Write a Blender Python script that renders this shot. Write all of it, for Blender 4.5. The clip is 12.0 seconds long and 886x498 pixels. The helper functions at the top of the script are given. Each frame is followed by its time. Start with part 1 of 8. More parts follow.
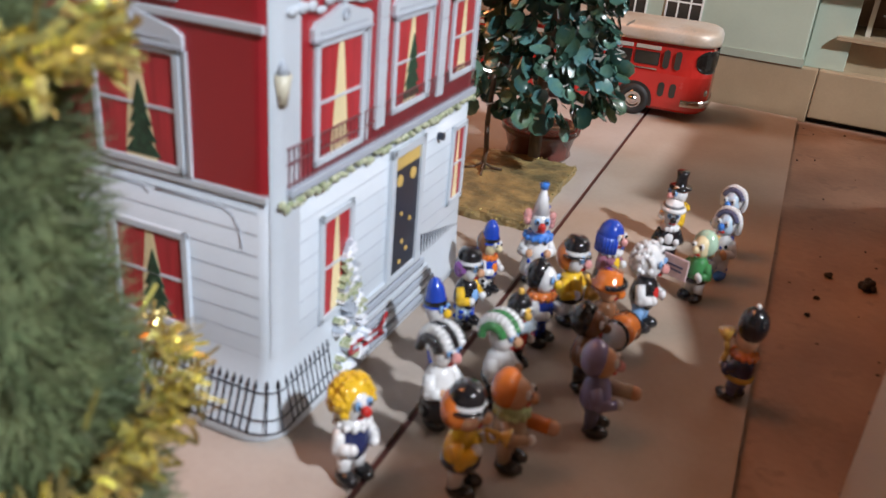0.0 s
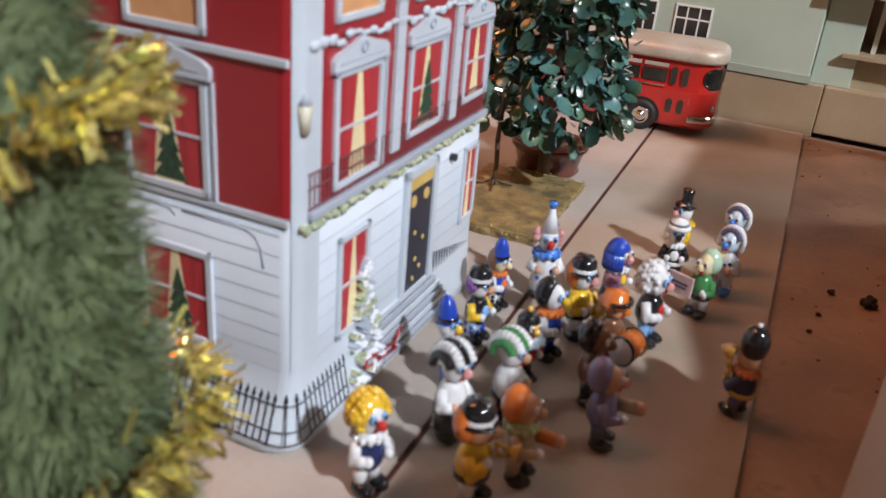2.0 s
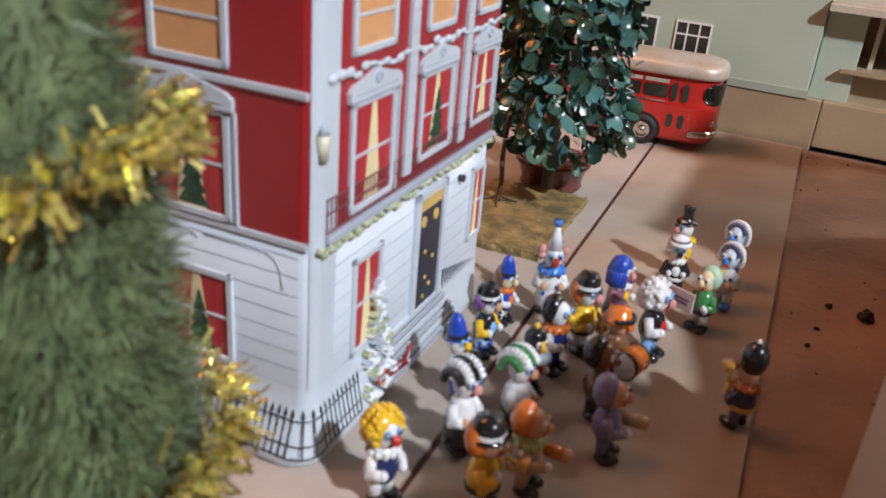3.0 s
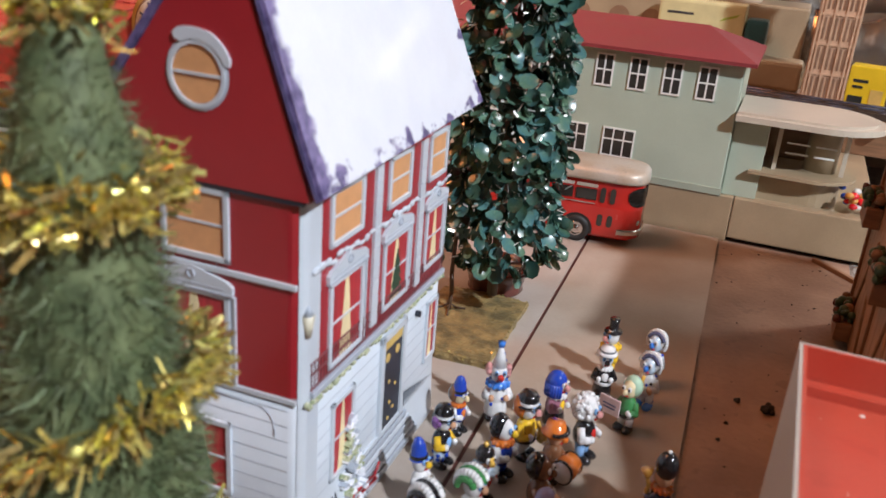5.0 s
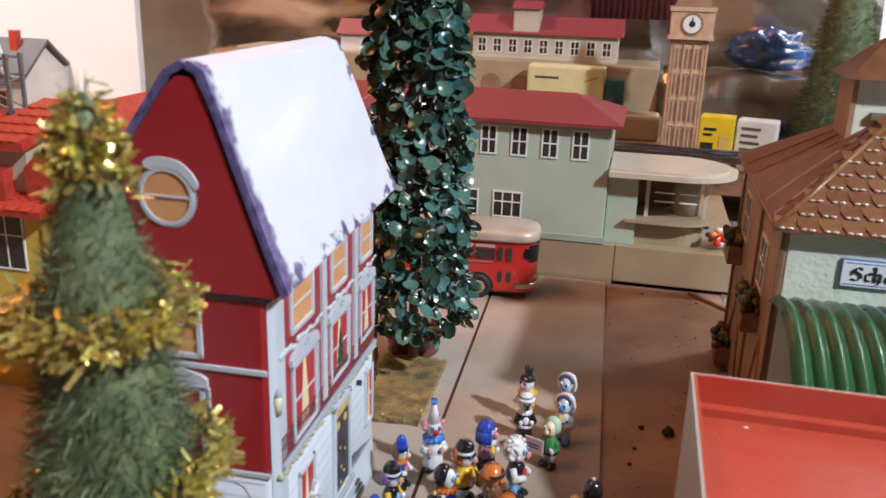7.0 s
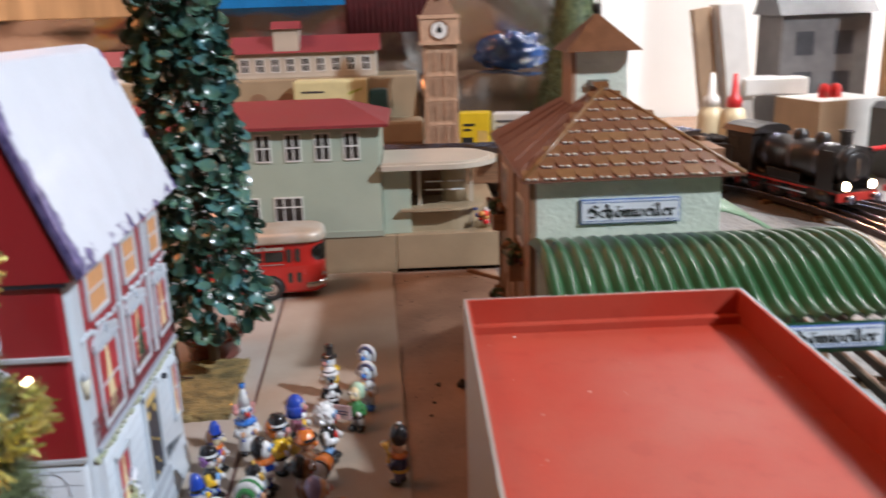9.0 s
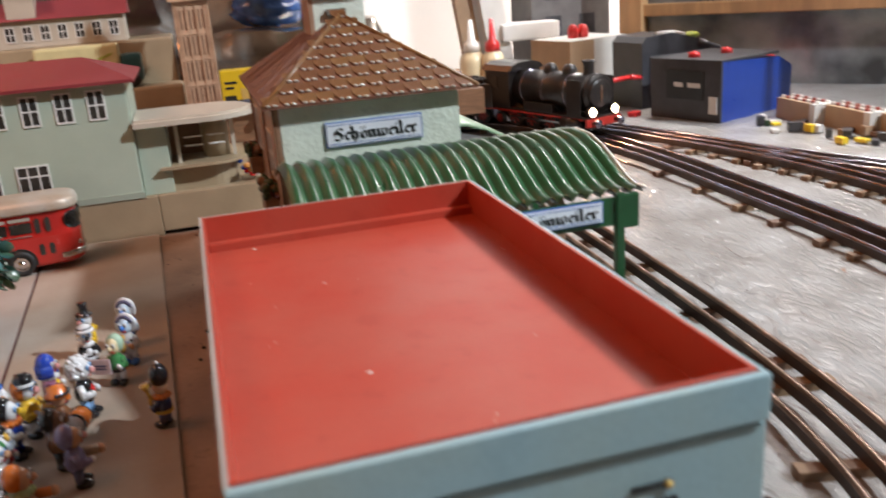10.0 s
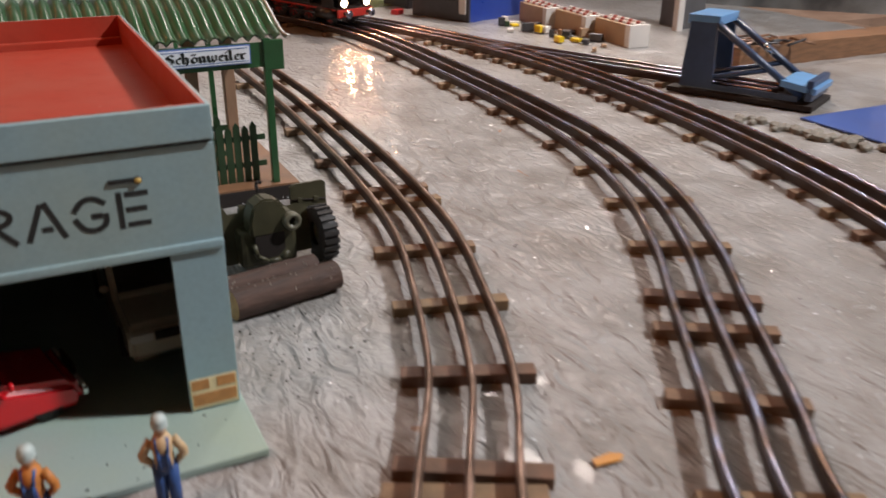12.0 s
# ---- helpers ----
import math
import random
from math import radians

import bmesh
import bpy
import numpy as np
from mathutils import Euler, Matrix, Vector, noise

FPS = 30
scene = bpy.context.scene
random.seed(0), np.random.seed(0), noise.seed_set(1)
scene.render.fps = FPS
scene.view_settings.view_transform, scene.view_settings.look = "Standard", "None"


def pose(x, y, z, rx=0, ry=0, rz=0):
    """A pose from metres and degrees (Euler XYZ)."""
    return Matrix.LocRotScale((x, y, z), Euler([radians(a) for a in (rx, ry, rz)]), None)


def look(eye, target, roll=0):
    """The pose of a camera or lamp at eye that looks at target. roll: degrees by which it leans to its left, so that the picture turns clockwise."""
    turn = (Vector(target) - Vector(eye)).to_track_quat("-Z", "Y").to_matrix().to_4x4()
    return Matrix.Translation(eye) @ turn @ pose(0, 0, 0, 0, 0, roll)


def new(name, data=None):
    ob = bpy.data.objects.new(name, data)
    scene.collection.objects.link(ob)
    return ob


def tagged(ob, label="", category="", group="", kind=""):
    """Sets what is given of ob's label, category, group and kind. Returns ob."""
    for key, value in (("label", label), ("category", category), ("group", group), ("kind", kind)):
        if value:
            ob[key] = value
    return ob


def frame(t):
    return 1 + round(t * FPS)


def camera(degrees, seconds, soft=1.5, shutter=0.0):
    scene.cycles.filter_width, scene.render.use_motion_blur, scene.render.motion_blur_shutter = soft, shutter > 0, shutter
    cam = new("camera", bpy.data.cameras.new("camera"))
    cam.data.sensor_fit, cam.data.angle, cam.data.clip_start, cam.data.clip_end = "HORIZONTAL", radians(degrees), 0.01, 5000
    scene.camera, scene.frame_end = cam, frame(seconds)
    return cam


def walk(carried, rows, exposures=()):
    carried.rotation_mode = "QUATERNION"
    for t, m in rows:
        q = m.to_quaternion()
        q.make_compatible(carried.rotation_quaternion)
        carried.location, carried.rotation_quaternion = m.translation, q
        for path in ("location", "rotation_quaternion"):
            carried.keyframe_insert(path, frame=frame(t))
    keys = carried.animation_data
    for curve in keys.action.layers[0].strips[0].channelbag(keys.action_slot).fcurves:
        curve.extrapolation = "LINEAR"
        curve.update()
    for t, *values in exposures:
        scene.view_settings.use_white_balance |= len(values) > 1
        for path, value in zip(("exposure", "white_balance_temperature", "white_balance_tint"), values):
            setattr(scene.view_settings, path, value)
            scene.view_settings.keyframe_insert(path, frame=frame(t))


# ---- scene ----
cam = camera(55.1, 12.0, shutter=0.5)
cam.data.dof.use_dof, cam.data.dof.focus_distance, cam.data.dof.aperture_fstop = True, 0.63, 21.0
PATH = [
    (0, (0.0149, 0.0359, 0.1572), (-0.3435, 0.8595, -0.2823), 5.09),
    (0.5, (0.0155, 0.0354, 0.1572), (-0.3441, 0.8586, -0.2823), 5.18),
    (1, (0.0167, 0.0343, 0.1586), (-0.3487, 0.8562, -0.2785), 5.14),
    (1.5, (0.0165, 0.0322, 0.1627), (-0.3525, 0.8537, -0.2721), 5.03),
    (2, (0.0163, 0.0285, 0.1655), (-0.3525, 0.8502, -0.2690), 5.14),
    (2.5, (0.0154, 0.0244, 0.1675), (-0.3532, 0.8463, -0.2668), 5.17),
    (3, (0.0161, 0.0204, 0.1735), (-0.3553, 0.8446, -0.2540), 4.97),
    (5, (0.0248, -0.0151, 0.2294), (-0.3056, 0.8515, -0.1447), 4.62),
    (5.5, (0.0222, -0.0242, 0.2381), (-0.2886, 0.8552, -0.1225), 4.52),
    (6, (0.0201, -0.0344, 0.2454), (-0.2615, 0.8632, -0.0938), 4.04),
    (6.5, (0.0181, -0.0479, 0.2521), (-0.2259, 0.8674, -0.0684), 3.09),
    (8.5, (0.0201, -0.0928, 0.2482), (-0.0553, 0.8661, -0.0253), -1.47),
    (9, (0.0270, -0.1028, 0.2342), (0.0556, 0.8594, -0.0366), -1.84),
    (9.5, (0.0345, -0.1104, 0.2232), (0.1971, 0.8360, -0.0562), -2.94),
    (10, (0.0521, -0.1187, 0.2052), (0.3030, 0.7984, -0.1047), -4.34),
    (10.5, (0.0715, -0.1335, 0.1968), (0.3472, 0.7654, -0.1438), -4.85),
    (11, (0.0958, -0.1526, 0.1834), (0.4073, 0.7240, -0.1834), -4.25),
    (11.5, (0.1219, -0.1869, 0.1727), (0.4959, 0.6541, -0.2183), -2.24),
    (12, (0.1126, -0.2506, 0.1825), (0.5234, 0.5679, -0.2190), 0.37),
]
walk(cam, [(t, look(eye, target, roll)) for t, eye, target, roll in PATH],
     [(0, -0.03, 6500, 14), (5, -0.05, 6500, 15), (8.5, -0.12, 6300, 13), (9, -0.17, 6300, 13), (10, -0.18, 6450, 12), (10.5, 0.0, 6500, 12), (11, 0.10, 6700, 14), (11.5, -0.52, 7100, 19), (12, -0.57, 7150, 19)])

# ---- room light: ceiling lamps and added fill lamps, a dim warm room ----
world = bpy.data.worlds.new("room")
scene.world = world
world.use_nodes = True
world.node_tree.nodes["Background"].inputs[0].default_value = (0.9, 0.66, 0.48, 1)
world.node_tree.nodes["Background"].inputs[1].default_value = 0.012


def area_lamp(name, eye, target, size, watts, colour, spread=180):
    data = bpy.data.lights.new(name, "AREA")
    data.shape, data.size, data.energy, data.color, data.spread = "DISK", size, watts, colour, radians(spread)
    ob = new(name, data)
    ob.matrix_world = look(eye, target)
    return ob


area_lamp("ceiling_spot", (1.58, -0.50, 1.63), (0.0, 0.37, 0.0), 0.12, 79.0, (0.85, 0.93, 1.0))
# unseen warm fill, added to turn the shade brown
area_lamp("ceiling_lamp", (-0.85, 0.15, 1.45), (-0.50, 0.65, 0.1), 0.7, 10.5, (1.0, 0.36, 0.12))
area_lamp("corner_lamp", (-1.05, 0.62, 1.50), (-1.0, 1.15, 0.10), 0.2, 9.0, (1.0, 0.92, 0.86), 80)
area_lamp("bench_lamp", (1.12, 1.35, 1.40), (0.85, 0.75, 0.0), 0.3, 5.5, (1.0, 0.95, 0.90), 60)
# unseen fill, added only to brighten the white wall behind the layout
area_lamp("wall_lamp", (1.25, 0.95, 1.60), (0.90, 1.70, 0.15), 0.4, 15.0, (1.0, 0.95, 0.90), 70)


# ---- materials ----
def mat(name, colour, rough=0.5, metal=0.0, var=0.15, scale=60.0, bump=0.1, fine=600.0, coat=0.0, tint=None, spots=0.0,
        rand=0.0, island=0.0, depth=0.0004, stretch=(1, 1, 1), ripple=0.0, emit=None, power=0.0, trans=0.0):
    m = bpy.data.materials.new(name)
    m.use_nodes = True
    nt = m.node_tree
    n, l = nt.nodes, nt.links
    b = n["Principled BSDF"]
    b.inputs["Roughness"].default_value = rough
    b.inputs["Metallic"].default_value = metal
    b.inputs["Coat Weight"].default_value = coat
    b.inputs["Coat Roughness"].default_value = 0.06
    b.inputs["Transmission Weight"].default_value = trans
    if emit:
        b.inputs["Emission Color"].default_value = (*emit, 1)
        b.inputs["Emission Strength"].default_value = power
    tc = n.new("ShaderNodeTexCoord")
    mp = n.new("ShaderNodeMapping")
    mp.inputs["Scale"].default_value = stretch
    l.new(tc.outputs["Object"], mp.inputs[0])
    big, small = n.new("ShaderNodeTexNoise"), n.new("ShaderNodeTexNoise")
    for node, s, d in ((big, scale, 4.0), (small, fine, 3.0)):
        node.inputs["Scale"].default_value, node.inputs["Detail"].default_value = s, d
        l.new(mp.outputs[0], node.inputs["Vector"])
    ramp = n.new("ShaderNodeValToRGB")
    second = tint or tuple(c * (1 - var) for c in colour)
    ramp.color_ramp.elements[0].position, ramp.color_ramp.elements[1].position = 0.36, 0.66
    ramp.color_ramp.elements[0].color, ramp.color_ramp.elements[1].color = (*second, 1), (*colour, 1)
    l.new(big.outputs["Fac"], ramp.inputs[0])
    colour_out = ramp.outputs[0]
    grain = n.new("ShaderNodeMix")
    grain.data_type, grain.blend_type = "RGBA", "MULTIPLY"
    grain.inputs["Factor"].default_value = min(1.0, var * 1.2)
    l.new(colour_out, grain.inputs["A"])
    l.new(small.outputs["Color"], grain.inputs["B"])
    gray = n.new("ShaderNodeMapRange")
    gray.inputs["To Min"].default_value, gray.inputs["To Max"].default_value = 0.55, 1.35
    l.new(small.outputs["Fac"], gray.inputs["Value"])
    l.new(gray.outputs[0], grain.inputs["B"])
    colour_out = grain.outputs["Result"]
    if spots:
        sp = n.new("ShaderNodeTexNoise")
        sp.inputs["Scale"].default_value, sp.inputs["Detail"].default_value = scale * 4, 6.0
        l.new(mp.outputs[0], sp.inputs["Vector"])
        cut = n.new("ShaderNodeMapRange")
        cut.inputs["From Min"].default_value, cut.inputs["From Max"].default_value = 0.60, 0.68
        cut.inputs["To Max"].default_value = spots
        l.new(sp.outputs["Fac"], cut.inputs["Value"])
        mix = n.new("ShaderNodeMix")
        mix.data_type = "RGBA"
        l.new(cut.outputs[0], mix.inputs["Factor"])
        l.new(colour_out, mix.inputs["A"])
        mix.inputs["B"].default_value = (*[c * 0.35 for c in colour], 1)
        colour_out = mix.outputs["Result"]
    if rand or island:
        hsv = n.new("ShaderNodeHueSaturation")
        src = n.new("ShaderNodeObjectInfo").outputs["Random"] if rand else n.new("ShaderNodeNewGeometry").outputs["Random Per Island"]
        amount = rand or island
        for socket, lo, hi in (("Value", 1 - amount, 1 + amount), ("Hue", 0.5 - amount * 0.06, 0.5 + amount * 0.06)):
            r = n.new("ShaderNodeMapRange")
            r.inputs["To Min"].default_value, r.inputs["To Max"].default_value = lo, hi
            l.new(src, r.inputs["Value"])
            l.new(r.outputs[0], hsv.inputs[socket])
        l.new(colour_out, hsv.inputs["Color"])
        colour_out = hsv.outputs[0]
    l.new(colour_out, b.inputs["Base Color"])
    rr = n.new("ShaderNodeMapRange")
    rr.inputs["To Min"].default_value, rr.inputs["To Max"].default_value = max(0.02, rough * 0.75), min(1.0, rough * 1.25)
    l.new(big.outputs["Fac"], rr.inputs["Value"])
    l.new(rr.outputs[0], b.inputs["Roughness"])
    if bump:
        bp = n.new("ShaderNodeBump")
        bp.inputs["Strength"].default_value, bp.inputs["Distance"].default_value = bump, depth
        if ripple:
            turn = n.new("ShaderNodeMapping")
            turn.inputs["Rotation"].default_value, turn.inputs["Scale"].default_value = (0, 0, 0.55), (1.0, 0.42, 1.0)
            l.new(tc.outputs["Object"], turn.inputs[0])
            rip = n.new("ShaderNodeTexNoise")
            rip.inputs["Scale"].default_value, rip.inputs["Detail"].default_value, rip.inputs["Distortion"].default_value = ripple, 3.0, 1.2
            l.new(turn.outputs[0], rip.inputs["Vector"])
            both = n.new("ShaderNodeMath")
            both.operation = "MULTIPLY_ADD"
            both.inputs[1].default_value = 0.14
            l.new(small.outputs["Fac"], both.inputs[0])
            l.new(rip.outputs["Fac"], both.inputs[2])
            l.new(both.outputs[0], bp.inputs["Height"])
        else:
            l.new(small.outputs["Fac"], bp.inputs["Height"])
        l.new(bp.outputs[0], b.inputs["Normal"])
    return m


TIN = dict(rough=0.32, var=0.06, scale=40, bump=0.04, fine=900, coat=0.25)
m_red = mat("house_red", (0.36, 0.020, 0.028), **TIN)
m_house_white = mat("house_white", (0.57, 0.63, 0.69), **TIN)
m_house_grey = mat("house_line", (0.42, 0.47, 0.54), **TIN)
m_snow = mat("printed_snow", (0.86, 0.88, 0.93), rough=0.4, var=0.05, scale=90, bump=0.05)
m_snow_edge = mat("snow_shade", (0.050, 0.045, 0.13), rough=0.4, var=0.4, scale=260, bump=0.05, tint=(0.14, 0.12, 0.26))


def snow_print():
    """Tin printed with snow that thins out in violet clumps along the gable, the far end and the eave."""
    m = mat("printed_snow_roof", (0.71, 0.735, 0.80), rough=0.42, var=0.05, scale=60, bump=0.04, coat=0.1)
    n, l = m.node_tree.nodes, m.node_tree.links
    uv = n.new("ShaderNodeUVMap")
    uv.uv_map = "print"
    axes = n.new("ShaderNodeSeparateXYZ")
    l.new(uv.outputs[0], axes.inputs[0])

    def cloud(scale, lo, hi, least, most, at):
        shift, tex, band = n.new("ShaderNodeMapping"), n.new("ShaderNodeTexNoise"), n.new("ShaderNodeMapRange")
        shift.inputs["Location"].default_value = (at, at * 0.7, 0)
        tex.inputs["Scale"].default_value, tex.inputs["Detail"].default_value = scale, 5.0
        for name, value in (("From Min", lo), ("From Max", hi), ("To Min", least), ("To Max", most)):
            band.inputs[name].default_value = value
        l.new(uv.outputs[0], shift.inputs[0])
        l.new(shift.outputs[0], tex.inputs["Vector"])
        l.new(tex.outputs["Fac"], band.inputs["Value"])
        return band.outputs[0]

    def margin(socket, scale, offset, width, soft):
        far = n.new("ShaderNodeMath")
        far.operation = "MULTIPLY_ADD"
        far.inputs[1].default_value, far.inputs[2].default_value = scale, offset
        l.new(socket, far.inputs[0])
        past = n.new("ShaderNodeMath")
        past.operation = "SUBTRACT"
        l.new(far.outputs[0], past.inputs[0])
        l.new(width, past.inputs[1])
        step = n.new("ShaderNodeMapRange")
        step.interpolation_type = "SMOOTHSTEP"
        step.inputs["From Min"].default_value, step.inputs["From Max"].default_value = -soft, soft
        l.new(past.outputs[0], step.inputs["Value"])
        return step.outputs[0]

    edges = [margin(axes.outputs[0], 1.0, 0.0, cloud(85, 0.42, 0.66, 0.0024, 0.0095, 0.3), 0.0022),
             margin(axes.outputs[0], -1.0, 0.135, cloud(110, 0.50, 0.66, -0.002, 0.0070, 2.1), 0.0018),
             margin(axes.outputs[1], 1.0, 0.0, cloud(95, 0.50, 0.68, -0.0006, 0.0075, 5.7), 0.0018)]
    white = edges[0]
    for e in edges[1:]:
        both = n.new("ShaderNodeMath")
        both.operation = "MULTIPLY"
        l.new(white, both.inputs[0])
        l.new(e, both.inputs[1])
        white = both.outputs[0]
    violet = n.new("ShaderNodeMix")
    violet.data_type = "RGBA"
    violet.inputs["A"].default_value, violet.inputs["B"].default_value = (0.055, 0.045, 0.14, 1), (0.21, 0.17, 0.36, 1)
    l.new(cloud(240, 0.35, 0.65, 0.0, 1.0, 8.0), violet.inputs["Factor"])
    mix = n.new("ShaderNodeMix")
    mix.data_type = "RGBA"
    b = n["Principled BSDF"]
    plain = b.inputs["Base Color"].links[0].from_socket
    l.new(white, mix.inputs["Factor"])
    l.new(violet.outputs["Result"], mix.inputs["A"])
    l.new(plain, mix.inputs["B"])
    l.new(mix.outputs["Result"], b.inputs["Base Color"])
    return m


m_snow_roof = snow_print()
m_amber = mat("lit_blind", (0.72, 0.36, 0.16), rough=0.35, var=0.12, scale=120)
m_curtain = mat("red_curtain", (0.52, 0.04, 0.05), rough=0.4, var=0.3, scale=500, stretch=(1, 1, 0.1), bump=0)
m_lantern = mat("lantern_print", (0.68, 0.64, 0.50), rough=0.4, var=0.15)
m_cream_dial = mat("cream_dial", (0.78, 0.74, 0.64), rough=0.35, var=0.08)
m_cream = mat("cream_light", (0.85, 0.72, 0.42), rough=0.4, var=0.12)
m_black_print = mat("dark_print", (0.025, 0.030, 0.045), rough=0.3, var=0.2)
m_gold_print = mat("gold_print", (0.70, 0.48, 0.14), rough=0.35, var=0.2)
m_green_print = mat("garland_print", (0.20, 0.27, 0.13), rough=0.5, var=0.6, scale=900, tint=(0.62, 0.62, 0.45))
m_dark_green_print = mat("tree_print", (0.03, 0.09, 0.05), rough=0.5, var=0.5, scale=600)
m_balcony = mat("balcony_print", (0.24, 0.085, 0.095), rough=0.4, var=0.3, scale=300)

m_board = mat("grey_painted_board", (0.43, 0.375, 0.33), rough=0.62, var=0.12, scale=18, bump=0.08, fine=500, coat=0.0, tint=(0.365, 0.30, 0.25))
m_table = mat("brown_base", (0.36, 0.235, 0.165), rough=0.68, var=0.25, scale=22, bump=0.4, fine=300, spots=0.35, tint=(0.235, 0.140, 0.092), depth=0.0008)
m_road = mat("brown_painted_board", (0.41, 0.335, 0.272), rough=0.62, var=0.14, scale=18, bump=0.08, fine=500, tint=(0.345, 0.265, 0.200))
m_joint = mat("dark_red_joint", (0.10, 0.025, 0.018), rough=0.6, var=0.3)
m_snowground = mat("painted_paper_ground", (0.35, 0.345, 0.335), rough=0.32, var=0.26, scale=26, bump=1.0, fine=330, depth=0.0042, coat=0.3, ripple=105.0, tint=(0.26, 0.245, 0.225))
m_platform = mat("tan_painted_wood", (0.37, 0.280, 0.175), rough=0.42, var=0.16, scale=24, bump=0.10, coat=0.12)
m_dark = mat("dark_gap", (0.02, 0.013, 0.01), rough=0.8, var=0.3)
m_wood = mat("wood_brown", (0.26, 0.13, 0.065), rough=0.5, var=0.35, scale=50, stretch=(1, 1, 6), bump=0.15)
m_tie = mat("wooden_tie", (0.235, 0.135, 0.075), rough=0.6, var=0.35, scale=120, bump=0.3, rand=0.22, spots=0.3)
m_rail = mat("rusty_rail", (0.42, 0.29, 0.23), rough=0.34, metal=0.7, var=0.35, scale=60, bump=0.15, tint=(0.17, 0.11, 0.08))
m_rail_web = mat("dark_rail_web", (0.075, 0.050, 0.038), rough=0.5, metal=0.4, var=0.35, scale=80, bump=0.2)
# bluish because the reflected blue sheen is put into the steel's colour
m_rail_steel = mat("blue_sheen_steel", (0.31, 0.35, 0.50), rough=0.24, metal=0.9, var=0.35, scale=60, bump=0.12, tint=(0.20, 0.13, 0.09))

m_mint = mat("mint_tin", (0.435, 0.505, 0.405), rough=0.38, var=0.07, scale=30, bump=0.05, coat=0.1)
m_mint_dark = mat("mint_shade", (0.35, 0.40, 0.32), rough=0.4, var=0.08, scale=30)
m_red_roof = mat("red_tin_roof", (0.25, 0.034, 0.038), rough=0.55, var=0.14, scale=40, bump=0.08)
m_white_line = mat("white_line", (0.78, 0.78, 0.74), rough=0.4, var=0.06)
m_glint_flake = mat("glint_flake", (0.85, 0.86, 0.88), rough=0.12, var=0.2, coat=1.0, bump=0)
# pale mottling stands in for what the window pane reflects
m_pane = mat("reflection_pane", (0.34, 0.385, 0.39), rough=0.22, var=0.6, scale=9, bump=0.05, coat=0.4, tint=(0.05, 0.058, 0.062))
m_glass_dark = mat("dark_opening", (0.045, 0.04, 0.035), rough=0.15, var=0.3)
m_beige = mat("beige_roof", (0.55, 0.48, 0.385), rough=0.4, var=0.12, scale=30, coat=0.1)

m_bus_red = mat("bus_red", (0.50, 0.022, 0.016), rough=0.25, var=0.06, scale=60, bump=0.02, coat=0.6)
m_silver = mat("silver_paint", (0.56, 0.52, 0.46), rough=0.46, metal=0.25, var=0.3, scale=45, spots=0.25, tint=(0.50, 0.40, 0.30))
m_chrome = mat("chrome", (0.75, 0.74, 0.72), rough=0.12, metal=1.0, var=0.1)
m_tyre = mat("tyre_rubber", (0.022, 0.021, 0.020), rough=0.6, var=0.3)
m_window = mat("smoky_window", (0.03, 0.026, 0.022), rough=0.08, var=0.2, coat=0.5)

m_leaf = mat("glitter_leaf", (0.080, 0.150, 0.085), rough=0.26, var=0.35, scale=90, coat=0.4, island=0.55, tint=(0.045, 0.125, 0.125))
m_glitter_glint = mat("silver_glitter_and_glint", (0.80, 0.82, 0.76), rough=0.30, metal=0.6, var=0.2, scale=400, bump=0)
m_stem = mat("bark_wire", (0.10, 0.055, 0.03), rough=0.5, var=0.4, scale=300)
m_pot = mat("oxblood_pot", (0.13, 0.035, 0.025), rough=0.25, var=0.2, coat=0.4)
m_moss = mat("gilded_moss", (0.38, 0.27, 0.11), rough=0.5, metal=0.15, var=0.6, scale=110, bump=0.9, fine=420, tint=(0.17, 0.135, 0.065), spots=0.4, depth=0.0015)
m_brush = mat("bottle_brush", (0.155, 0.185, 0.085), rough=0.6, var=0.35, scale=120, island=0.45, tint=(0.075, 0.100, 0.045), bump=0)
m_tinsel = mat("gold_tinsel", (0.93, 0.79, 0.28), rough=0.20, metal=0.75, var=0.3, scale=500, island=0.45, bump=0)

m_gar_red = mat("garage_red", (0.45, 0.050, 0.026), rough=0.42, var=0.14, scale=25, bump=0.06, coat=0.06, spots=0.12, tint=(0.44, 0.075, 0.045))
m_gar_blue = mat("garage_blue", (0.285, 0.445, 0.49), rough=0.38, var=0.22, scale=22, bump=0.07, coat=0.1, spots=0.10, tint=(0.32, 0.44, 0.43))
m_gar_side = mat("garage_side", (0.42, 0.40, 0.36), rough=0.4, var=0.1, scale=30)
m_slab = mat("garage_slab", (0.31, 0.43, 0.42), rough=0.35, var=0.14, scale=14, coat=0.15, tint=(0.33, 0.44, 0.36))
m_letter = mat("stencil_black", (0.022, 0.026, 0.026), rough=0.5, var=0.3)
m_pale_orange = mat("pale_orange_brick", (0.66, 0.30, 0.10), rough=0.5, var=0.25, scale=200)
m_orange = mat("orange_brick_print", (0.62, 0.27, 0.05), rough=0.4, var=0.15)
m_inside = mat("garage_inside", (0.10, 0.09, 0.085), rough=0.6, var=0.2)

m_stucco = mat("mint_stucco", (0.74, 0.80, 0.68), rough=0.55, var=0.10, scale=60, bump=0.7, fine=380, depth=0.0006, spots=0.18)
m_tile = mat("glazed_brown_tile", (0.20, 0.092, 0.036), rough=0.34, var=0.25, scale=120, coat=0.4, rand=0.15)
m_tile_side = mat("brown_shingle", (0.20, 0.085, 0.05), rough=0.5, var=0.2, scale=90, stretch=(1, 1, 1))
m_plank_wall = mat("printed_planks", (0.40, 0.235, 0.145), rough=0.5, var=0.2, scale=60, stretch=(1, 1, 0.3))
